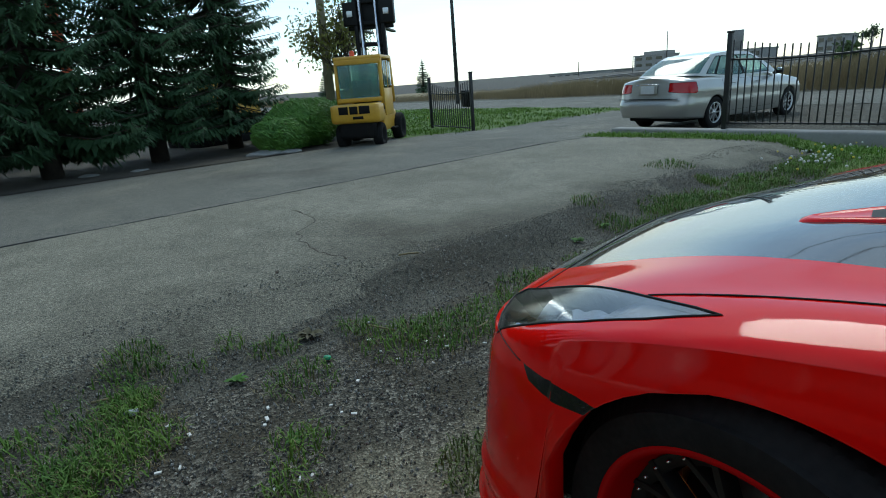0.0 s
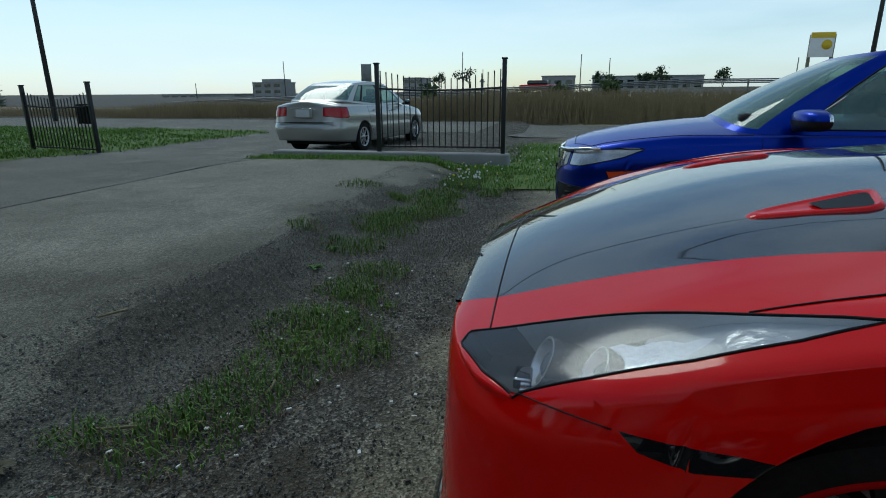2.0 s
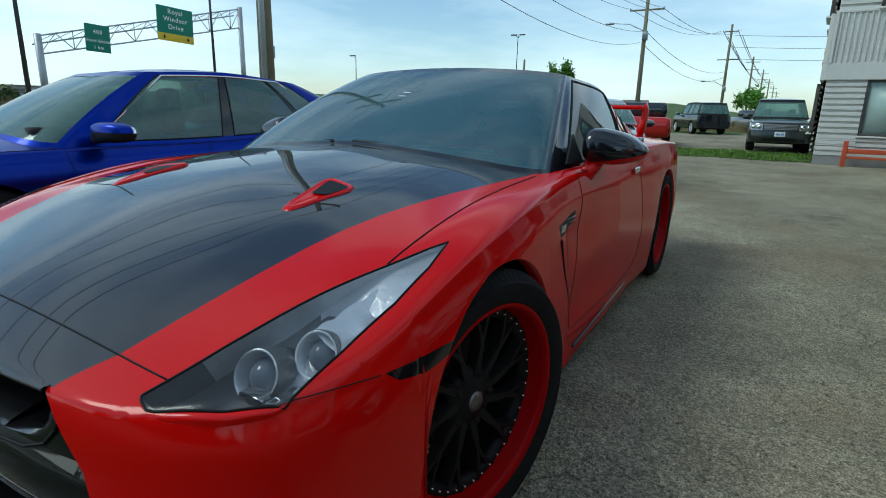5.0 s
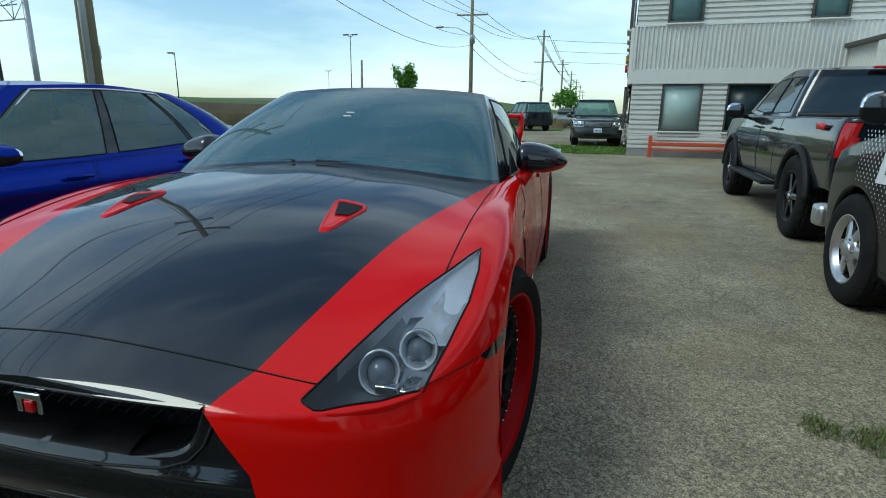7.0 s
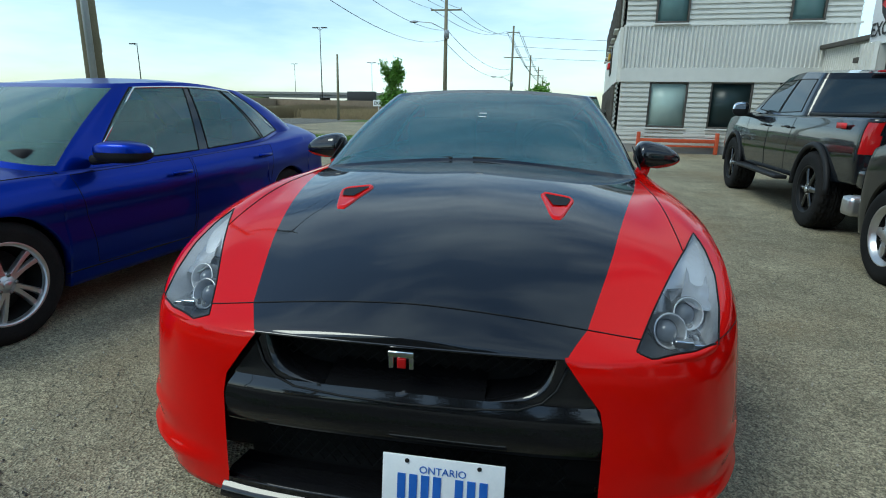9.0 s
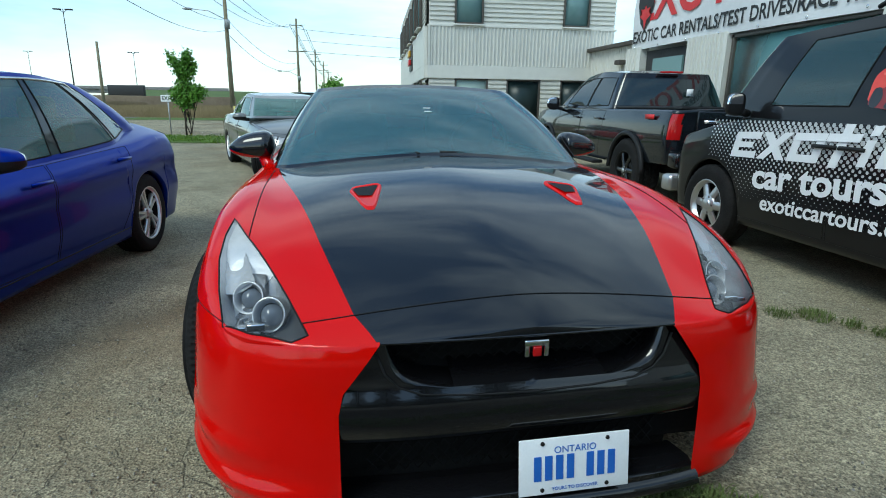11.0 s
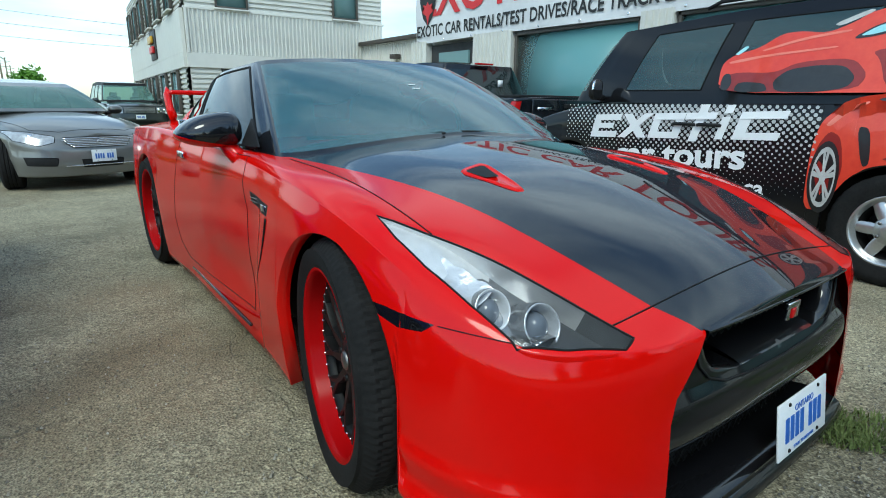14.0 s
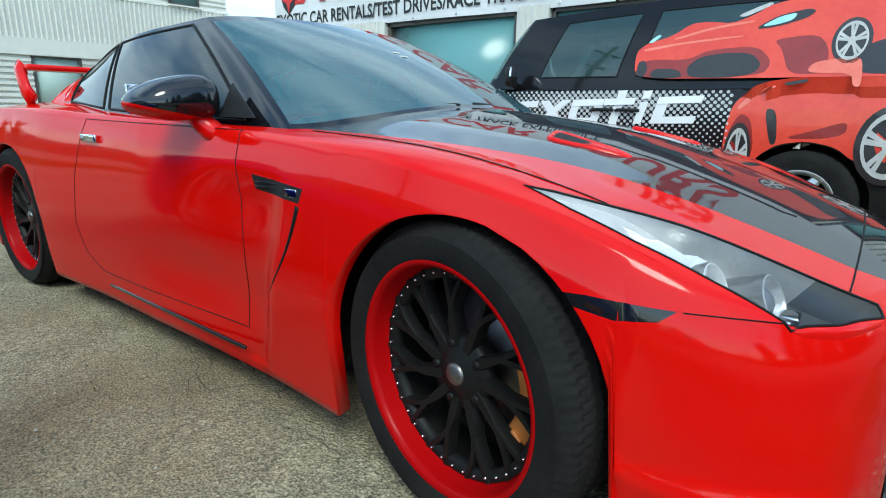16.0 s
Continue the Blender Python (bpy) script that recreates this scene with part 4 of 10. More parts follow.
    for zlo, zhi, hw, dx in ((0.49, 0.58, 0.36, -0.10), (0.17, 0.300, 0.42, -0.10)):
        bm = bmesh.new()
        k = int(2 * hw / 0.035)
        for i in range(-3, k + 3):
            for d in (1, -1):
                y0 = -hw + i * 0.035
                y1 = y0 + d * 0.11
                a, b = max(-hw, min(hw, y0)), max(-hw, min(hw, y1))
                if abs(a - b) > 0.01:
                    za = zlo + (zhi - zlo) * (a - y0) / (y1 - y0)
                    zb = zlo + (zhi - zlo) * (b - y0) / (y1 - y0)
                    tube(bm, [(nx(a) + dx, a, za), (nx(b) + dx, b, zb)], 0.0022, 4)
        part("grille_mesh", bm, SEAL, car, "black diamond mesh grille")
    bar([(-0.12, 0.135), (-0.02, 0.150), (0.03, 0.128), (0.045, 0.105), (0.03, 0.088), (-0.1, 0.085)], 0.505, "splitter", GLOSS_BLACK, "gloss black front splitter")
    # emblem as plain chrome and red shapes
    em = part("grille_emblem", boxes(((2.122, 0, 0.562), (0.012, 0.064, 0.016), 0.003)), CHROME, car, "chrome and red emblem in the grille")
    part("emblem_tile", boxes(((2.124, 0.002, 0.540), (0.010, 0.022, 0.026), 0.003)), TAIL_RED, em, "small red tile")
    for y in (-0.024, 0.026):
        part("emblem_leg", boxes(((2.122, y, 0.542), (0.010, 0.012, 0.034), 0.003)), CHROME, em)
    plate(car, pose(2.155, 0.112, 0.228, 0, -8, 0))
    # bonnet vents
    for sg in (1, -1):
        v = new("bonnet_vent")
        v.parent = car
        tagged(v, "red triangular vent in the bonnet")
        bm = bmesh.new()
        out = [Vector(p) for p in ((1.30, 0.302), (1.335, 0.432), (1.53, 0.380), (1.535, 0.348))]
        for _ in range(2):
            out = [q for a, b in zip(out, out[1:] + out[:1]) for q in (a.lerp(b, 0.14), a.lerp(b, 0.86))]
        mid = Vector((1.40, 0.366))
        zf = lambda x, y: float(P["zs"](x)) + (float(P["zc"](x)) - float(P["zs"](x))) * (1 - (y / (float(W(x)) * 0.942)) ** P["crown"]) + P["bump"](x, y)
        rings = []
        for s_, dz in ((1.05, -0.003), (1.0, 0.003), (0.92, 0.006), (0.84, 0.004), (0.76, 0.0025)):
            rings.append([bm.verts.new((p.x, sg * p.y, zf(p.x, p.y) + dz * (1.0 + 0.5 * max(0.0, (1.42 - p.x) / 0.1)))) for q in out for p in (mid.lerp(q, s_),)])
        for p, q in zip(rings, rings[1:]):
            for k in range(len(p)):
                bm.faces.new((p[k], p[(k + 1) % len(p)], q[(k + 1) % len(p)], q[k]))
        bm.faces.new(rings[-1])
        bmesh.ops.recalc_face_normals(bm, faces=bm.faces)
        part("vent_frame", bm, RED, v)
        bm = bmesh.new()
        slot = [mid.lerp(Vector(p), 0.86) for p in ((1.30, 0.310), (1.335, 0.425), (1.425, 0.402), (1.435, 0.350))]
        f = bm.faces.new([bm.verts.new((p.x, sg * p.y, zf(p.x, p.y) + 0.0055)) for p in slot])
        bm.normal_update()
        if f.normal.z < 0:
            f.normal_flip()
        part("vent_mouth", bm, SEAL, v, "dark opening of the vent", smooth=False)
    # glasshouse
    top_of = lambda x, y: float(P["zs"](x)) + (float(P["zc"](x)) - float(P["zs"](x))) * (1 - min(1.0, abs(y) / (float(W(x)) * 0.942)) ** P["crown"])
    C = dict(base=((0.87, 0.66, -1.25, -1.66, 0.890, 0.872, 0.93), curve((0.66, 0.765), (0.4, 0.785), (-0.4, 0.762), (-1.25, 0.625))),
             roof=((0.13, 0.0, -1.10, -1.27, 1.206, 1.168, 1.005), curve((0.0, 0.555), (-0.4, 0.568), (-1.10, 0.495))), waist=lambda x, y: top_of(x, y) - 0.012, arch=0.026,
             mid=-0.4, dome=0.050, bow=0.045, n=3.4, cols=40, side=60, rows=16, lo=1, hi=15, post_mat=GLOSS_BLACK, rear_mat=RED, ka=34, kr=30, panes=((0.04, 0.55), (0.59, 0.90)))
    pts = glasshouse(car, C, HOOD_BLACK, HOOD_BLACK, SCREEN_GLASS, TINT, labels=("tinted windscreen", ""))
    under(car, -2.1, 2.0, 0.68, 0.16, 0.45)
    part("cabin_floor", boxes(((-0.3, 0, 0.62), (2.0, 1.3, 0.25), 0.05)), CABIN, car)
    part("dashboard", boxes(((0.45, 0, 0.80), (0.45, 1.34, 0.12), 0.04)), CABIN, car)
    for sg in (1, -1):
        part("seat", boxes(((-0.35, sg * 0.36, 0.86), (0.16, 0.46, 0.42), 0.06), ((-0.42, sg * 0.36, 1.08), (0.10, 0.26, 0.16), 0.05)), SEAT, car)
    bm = bmesh.new()
    tube(bm, [(0.15, 0.36 + 0.17 * math.cos(a), 0.90 + 0.17 * math.sin(a)) for a in np.linspace(0, 2 * math.pi, 25)[:-1]], 0.014, 6, closed=True)
    part("steering_wheel", bm, PLASTIC, car)
    for k in range(2):
        st = part("windscreen_sticker", boxes(((0.0, 0, 0), (0.036, 0.004, 0.009), 0.0)), WHITE, car, "small white sticker", smooth=False)
        st.matrix_basis = pose(0.455 + 0.038 * k, 0.0, 1.108 - 0.016 * k, 66, 0, 90)
    bm = bmesh.new()
    box(bm, (0.05, 0, 1.15), (0.03, 0.18, 0.045), 0.012)
    part("rear_view_mirror", bm, PLASTIC, car)
    for y0, y1 in ((-0.62, -0.1), (0.0, 0.55)):
        bm = bmesh.new()
        zz = lambda y: 0.906 - 0.03 * abs(y)
        tube(bm, [(0.845 - 0.245 * (y / 0.78) ** 2 - 0.02, y, zz(y) + 0.012) for y in np.linspace(y0, y1, 10)], 0.007, 5)
        box(bm, (0.825 - 0.245 * (y1 / 0.78) ** 2, y1, zz(y1) + 0.01), (0.03, 0.016, 0.012), 0.004)
        part("wiper", bm, PLASTIC, car, "black wiper arm and blade")
    for sg in (1, -1):
        mir = new("door_mirror")
        mir.parent = car
        tagged(mir, "black over red door mirror")
        cap = bmesh.new()
        rows_ = np.zeros((27, 25, 3))
        for a in range(27):
            u = math.sin(-math.pi / 2 + math.pi * a / 26)
            end = max(0.0, 1 - abs(u) ** (7 if u < 0 else 3.2)) ** 0.5
            hi_, lo_ = (0.072 - 0.020 * u - 0.016 * u * u) * end, (-0.054 + 0.020 * max(0.0, u)) * end
            for b in range(25):
                th = 2 * math.pi * b / 24
                c, d = math.cos(th), math.sin(th)
                px = math.copysign(abs(c) ** 0.7, c) * (0.105 if c > 0 else 0.080) * end ** 0.8
                pz = (hi_ if d > 0 else -lo_) * math.copysign(abs(d) ** 0.75, d)
                rows_[a, b] = (0.345 + px - 0.022 * u, sg * (0.905 + 0.122 * u), 0.908 - 0.006 * u + pz)
        grid(cap, rows_)
        bmesh.ops.remove_doubles(cap, verts=cap.verts, dist=1e-4)
        bmesh.ops.recalc_face_normals(cap, faces=cap.faces)
        # the lower edge is red, the band tapering towards the car
        bmesh.ops.bisect_plane(cap, geom=list(cap.verts) + list(cap.edges) + list(cap.faces), plane_co=(0.345, sg * 0.905, 0.884), plane_no=(0.10, -0.17 * sg, 1.0), dist=1e-5)
        side_of = lambda q: (q.z - 0.884) + 0.10 * (q.x - 0.345) - 0.17 * (abs(q.y) - 0.905)
        base_ = take(cap, [f for f in cap.faces if side_of(f.calc_center_median()) < 0])
        part("mirror_cap", cap, HOOD_BLACK, mir)
        part("mirror_base", base_, RED, mir)
        bm = boxes(((0.262, sg * 0.905, 0.914), (0.008, 0.17, 0.085), 0.003))
        part("mirror_glass", bm, CHROME, mir)
        bm = bmesh.new()
        tube(bm, [(0.440, sg * 0.800, 0.805), (0.425, sg * 0.815, 0.825), (0.400, sg * 0.832, 0.850), (0.380, sg * 0.845, 0.878)], 0.036, 12, taper=0.9)
        part("mirror_arm", bm, RED, mir)
        bm = bmesh.new()
        f_ = bm.faces.new([bm.verts.new((x, sg * y, z)) for x, y, z in ((0.60, 0.782, 0.868), (0.44, 0.794, 0.868), (0.46, 0.752, 0.965))])
        g_ = bmesh.ops.extrude_face_region(bm, geom=[f_])
        bmesh.ops.translate(bm, vec=(0, sg * 0.006, 0), verts=[q for q in g_["geom"] if isinstance(q, bmesh.types.BMVert)])
        bmesh.ops.recalc_face_normals(bm, faces=bm.faces)
        part("sail_panel", bm, PLASTIC, mir, smooth=False)
    # rear wing
    wing = new("rear_wing")
    wing.parent = car
    tagged(wing, "red wing on two end posts")
    bm = boxes(((-1.86, 0, 1.085), (0.24, 1.16, 0.030), 0.013))
    part("wing_blade", bm, RED, wing)
    for sg in (1, -1):
        bm = bmesh.new()
        tube(bm, [(-1.78, sg * 0.555, 0.90), (-1.83, sg * 0.58, 0.96), (-1.86, sg * 0.590, 1.06), (-1.86, sg * 0.56, 1.086)], 0.055, 10)
        for v in bm.verts:
            v.co.y = sg * 0.575 + (v.co.y - sg * 0.575) * 0.55
        part("wing_post", bm, RED, wing)
    for sg in (1, -1):
        for y in (0.38, 0.62):
            bm = lathe(bmesh.new(), [(0, -0.02), (0.06, -0.015), (0.075, 0.0), (0.078, 0.03)], 24, "X")
            bmesh.ops.translate(bm, vec=(-2.19, sg * y, 0.68), verts=bm.verts)
            part("tail_lamp", bm, TAIL_RED, car)
    style = dict(lip_mat=RIM_RED, cap_mat=IRON, spoke_mat=MATT_BLACK, barrel_mat=MATT_BLACK, lip=0.021, dish=0.047, spokes=11, twist=[(0.14, -0.24), (-0.03, 0.04)], nut_mat=MATT_BLACK, wide=0.0095, neck=0.0, sink=0.006, concave=0.012, hub_r=0.070, cap_r=0.027, rivets=40, caliper=1, blocks=100, lug=0.0042)
    four_wheels(car, AX, 0.908, R, 0.258, 0.27, style, steer=-11)
    # the flanks beyond the bonnet's stripes draw in a little
    def slim(x, y):
        a = abs(y) if abs(y) < 0.5 else 0.5 + (abs(y) - 0.5) * 0.925
        f = max(0.0, min(1.0, -x / 1.2))
        if a > 0.4:
            a = 0.4 + (a - 0.4) * (1 - 0.13 * f)
        return math.copysign(a, y)
    for ob in list(car.children_recursive):
        if ob.name.startswith("wheel"):
            b = ob.matrix_basis.copy()
            b.translation.y = slim(b.translation.x, b.translation.y)
            ob.matrix_basis = b
        elif ob.type == "MESH" and ob.matrix_basis == Matrix.Identity(4) and not ob.parent.name.startswith("wheel") and ob.data.users == 1:
            for v in ob.data.vertices:
                v.co.y = slim(v.co.x, v.co.y)
    return car


# ---- ordinary cars ----
def plain_car(name, label, m, body, D):
    """A car from its main curves: shell, glasshouse, lamps, grille, plate, mirrors, wheels."""
    car = thing(name, m, label, D.get("category", "car"))
    P = D["P"]
    h = shell(P)
    patches = []
    for nm, poly, axes, test, mat, lab in D.get("patches", ()):
        patches.append((nm, take(h, cut(h, poly, axes, keep=test)), mat, lab))
    doors = []
    for poly in D.get("doors", ()):
        doors.append(take(h, cut(h, poly, (0, 2), keep=lambda c: c.y > 0.5)))
    hood = D.get("hood")
    if hood:
        hb = whole(take(h, cut(h, hood, (0, 1), keep=lambda c: c.z > D["hood_z"])))
        bead = border(hb, 0.0035)
        o = part("bonnet", hb, D.get("hood_mat", body), car)
        part("bonnet_gap", bead, SEAL, o)
    part("body", whole(h), body, car)
    for nm, bm, mat, lab in patches:
        for s in both(bm):
            bead = border(s, 0.004)
            o = part(nm, s, mat, car, lab)
            part("trim", bead, SEAL, o)
    hx = D.get("handles", ())
    for k, bm in enumerate(doors):
        for i, s in enumerate(both(bm)):
            sg = 1 if i == 0 else -1
            bead = border(s, 0.0022)
            d = part("door", s, body, car)
            part("door_gap", bead, SEAL, d)
            if k < len(hx):
                x, y, z = hx[k]
                bm2 = bmesh.new()
                tube(bm2, [(x - 0.09, sg * (y + 0.002), z), (x - 0.07, sg * (y + 0.022), z + 0.004), (x + 0.07, sg * (y + 0.022), z + 0.004), (x + 0.09, sg * (y + 0.002), z)], 0.013, 8)
                part("handle", bm2, D.get("handle_mat", body), d)
    if "C" in D:
        glasshouse(car, D["C"], body, D.get("roof_mat", body), CAR_GLASS, D.get("side_glass", CAR_GLASS), D.get("pillar_mat"))
    x0, x1, w, z0, z1 = D["under"]
    under(car, x0, x1, w, z0, z1)
    for c, s in D.get("seats", ()):
        for sg in (1, -1):
            part("seat", boxes(((c[0], sg * c[1], c[2]), s, 0.07), ((c[0] - 0.06, sg * c[1], c[2] + s[2] * 0.62), (0.1, 0.24, 0.18), 0.05)), SEAT, car)
    if "dash" in D:
        part("dashboard", boxes(D["dash"]), CABIN, car)
    for mx, my, mz, sx, sy, sz, mat in D.get("mirrors", ()):
        for sg in (1, -1):
            bm = bmesh.new()
            bmesh.ops.create_uvsphere(bm, u_segments=20, v_segments=14, radius=1.0)
            for v in bm.verts:
                x, y, z = v.co
                f = lambda q: math.copysign(abs(q) ** 0.6, q)
                slim = 1 - 0.25 * max(0.0, y)
                v.co = (mx + sx * (f(x) * slim if x > 0 else 0.45 * f(x)) - 0.03 * y, sg * (my + sy * 1.1 * f(y)), mz + sz * f(z) * slim)
            if sg < 0:
                bmesh.ops.reverse_faces(bm, faces=bm.faces)
            low = take(bm, [q for q in bm.faces if q.calc_center_median().z < mz - sz * 0.02])
            face = take(bm, [q for q in bm.faces if q.calc_center_median().x < mx - sx * 0.30 and abs(q.calc_center_median().z - mz) < sz * 0.9])
            o = part("door_mirror", bm, mat, car)
            part("mirror_base", low, PLASTIC, o, "black lower half of the mirror")
            part("mirror_glass", face, CHROME, o, "mirror glass")
            bm = bmesh.new()
            tube(bm, [(mx + 0.05, sg * (my - sy - 0.06), mz - sz * 0.8), (mx + 0.02, sg * (my - sy * 0.6), mz - sz * 0.6)], 0.03, 8)
            part("mirror_arm", bm, D.get("arm_mat", PLASTIC), o)
    st = D["wheels"]
    four_wheels(car, P["axles"], st["track"], st["R"], st["rim"], st["width"], st["style"], st.get("steer", 0.0))
    return car, P


sports_coupe()

ALLOY5 = dict(lip_mat=ALLOY, spoke_mat=ALLOY, barrel_mat=DARK, lip=0.016, dish=0.012, spokes=5, twist=[(-0.16, -0.22), (0.16, 0.22)], wide=0.022, neck=0.2, hub_r=0.05, cap_r=0.026, convex=0.01, blocks=40, lug=0.003, cap_mat=ALLOY)
ALLOY10 = dict(ALLOY5, spokes=10, twist=[(0.0, 0.05)], wide=0.013)


def blue_sedan():
    P = dict(nose=2.27, tail=-2.33, capf=1.62, capr=-1.80, nf=2.7, nr=3.2, axles=(1.35, -1.35), arch=0.352, hub=0.325, rows=24, top=16, cap=40, step=0.025,
             W=curve((2.3, 0.84), (1.6, 0.885), (1.35, 0.90), (0.6, 0.885), (-0.6, 0.89), (-1.35, 0.905), (-2.0, 0.88), (-2.4, 0.82)),
             zs=curve((2.3, 0.66), (2.1, 0.70), (1.8, 0.765), (1.35, 0.825), (0.9, 0.838), (0.0, 0.855), (-1.2, 0.905), (-1.8, 0.945), (-2.35, 0.92)),
             zc=curve((2.3, 0.70), (2.0, 0.80), (1.5, 0.885), (0.95, 0.935), (0.0, 0.96), (-1.6, 1.03), (-2.1, 1.075), (-2.35, 1.06)),
             sill=curve((2.3, 0.19), (1.8, 0.17), (1.0, 0.20), (-1.0, 0.20), (-2.0, 0.22), (-2.35, 0.28)),
             inset=curve((0, 0.95), (0.15, 0.97), (0.4, 1.0), (0.62, 0.985), (0.72, 0.995), (0.9, 0.965), (1, 0.92)),
             rake_f=curve((0, -0.04), (0.3, 0.0), (0.6, 0.0), (1, -0.05)), rake_r=curve((0, 0.08), (0.4, 0.0), (1, 0.05)), crown=2.6)
    top_of = lambda x, y: float(P["zs"](x)) + (float(P["zc"](x)) - float(P["zs"](x))) * (1 - min(1.0, abs(y) / (float(P["W"](x)) * 0.92)) ** P["crown"])
    D = dict(P=P, hood=[(2.14, -0.01), (2.10, 0.45), (1.95, 0.70), (1.5, 0.77), (0.92, 0.79), (0.92, -0.01)], hood_z=0.68,
             patches=[("headlamp", [(2.085, 0.715), (2.11, 0.60), (2.02, 0.605), (1.72, 0.685), (1.58, 0.745), (1.75, 0.740)], (0, 2), lambda c: c.x > 1.4 and c.y > 0.3, LAMP_CAR, "clear swept-back headlamp"),
                      ("side_marker", [(1.83, 0.585), (1.81, 0.535), (1.64, 0.555), (1.645, 0.600)], (0, 2), lambda c: c.y > 0.6, AMBER, "amber side marker"),
                      ("bumper_vent", [(0.50, 0.45), (0.80, 0.45), (0.76, 0.29), (0.52, 0.31)], (1, 2), lambda c: c.x > 1.6, PLASTIC, "black lower bumper vent"),
                      ("grille", [(0, 0.68), (0.60, 0.69), (0.63, 0.60), (0.46, 0.53), (0, 0.51)], (1, 2), lambda c: c.x > 1.8, GLOSS_BLACK, "black front grille"),
                      ("lower_grille", [(0, 0.42), (0.44, 0.42), (0.44, 0.28), (0, 0.28)], (1, 2), lambda c: c.x > 1.8, PLASTIC, "black lower grille"),
                      ("tail_lamp", [(-2.05, 0.96), (-2.1, 0.80), (-2.4, 0.72), (-2.4, 0.96)], (0, 2), lambda c: c.x < -1.9 and c.y > 0.45, TAIL_RED, "red tail lamp")],
             doors=[[(0.88, 0.835), (0.80, 0.30), (-0.02, 0.28), (-0.10, 0.855)], [(-0.12, 0.855), (-0.04, 0.28), (-0.86, 0.28), (-1.02, 0.52), (-1.12, 0.895)]],
             handles=((0.06, 0.885, 0.765), (-0.95, 0.89, 0.81)),
             C=dict(base=((1.15, 0.80, -1.55, -2.02, 0.915, 0.868, 1.02), curve((0.8, 0.775), (0.0, 0.80), (-1.0, 0.79), (-1.55, 0.66))),
                    roof=((0.30, 0.12, -1.0, -1.35, 1.36, 1.395, 1.34), curve((0.1, 0.54), (-0.4, 0.57), (-1.0, 0.50))), waist=lambda x, y: top_of(x, y) - 0.012, mid=-0.4, dome=0.03, bow=0.06, n=3.4, cols=30, side=44, rows=14, lo=1, hi=13, ka=25, kr=22,
                    panes=((0.02, 0.44), (0.485, 0.80), (0.84, 0.99)), arc=CHROME, post_mat=GLOSS_BLACK),
             side_glass=CAR_GLASS, under=(-2.1, 2.0, 0.64, 0.18, 0.5), seats=(((0.0, 0.36, 0.86), (0.16, 0.46, 0.5)), ((-0.85, 0.36, 0.86), (0.16, 0.5, 0.5))), dash=((0.75, 0, 0.92), (0.5, 1.3, 0.12), 0.04),
             mirrors=((0.64, 1.0, 0.955, 0.10, 0.15, 0.066, BLUE),), wheels=dict(track=0.875, R=0.325, rim=0.215, width=0.215, style=dict(ALLOY5, twist=[(-0.20, -0.12), (0.12, 0.20)], wide=0.019)))
    car, P = plain_car("blue_sedan", "bright blue four-door compact sedan with chrome window trim", pose(-0.06, -2.78, 0, 0, 0, -6) @ Matrix.Scale(0.91, 4), BLUE, D)
    nx = lambda y: 1.62 + 0.65 * max(0, 1 - (abs(y) / 0.86) ** 2.7) ** (1 / 2.7)
    bm = bmesh.new()
    tube(bm, [(nx(y) - 0.028 - 0.02 * (abs(y) / 0.8) ** 2, y, 0.690 + 0.045 * (abs(y) / 0.8) ** 2.5) for y in np.linspace(-0.815, 0.815, 41)], 0.014, 6)
    part("grille_bar", bm, CHROME, car, "chrome wing-shaped bar over the grille")
    for sg in (1, -1):
        bm = bmesh.new()
        grid(bm, np.array([[(2.16 - 0.56 * f - 0.012 * g, sg * (0.52 + 0.385 * f ** 0.62 - 0.02 * g * f), 0.722 + 0.038 * f - 0.024 * g * (1 - 0.7 * f)) for g in (0.0, 1.0)] for f in np.linspace(0, 1, 14)]))
        part("lamp_brow", bm, CHROME, car, "chrome strip over the headlamp")
    part("emblem", boxes(((2.275, 0, 0.62), (0.012, 0.10, 0.09), 0.01)), CHROME, car)
    part("number_plate", boxes(((2.275, 0, 0.47), (0.014, 0.31, 0.155), 0.004)), PLASTIC, car)
    for sg in (1, -1):
        bm = bmesh.new()
        tube(bm, [(1.05 - 2.0 * t, sg * (0.905 - 0.02 * t), 0.30 - 0.01 * t) for t in np.linspace(0, 1, 6)], 0.004, 5)
        part("sill_line", bm, SEAL, car)
        for k in range(3):
            part("vent_slat", boxes(((2.12 - 0.02 * k, sg * 0.63, 0.36 + 0.04 * k), (0.06, 0.2, 0.008), 0.002)), SEAL, car)
    return car


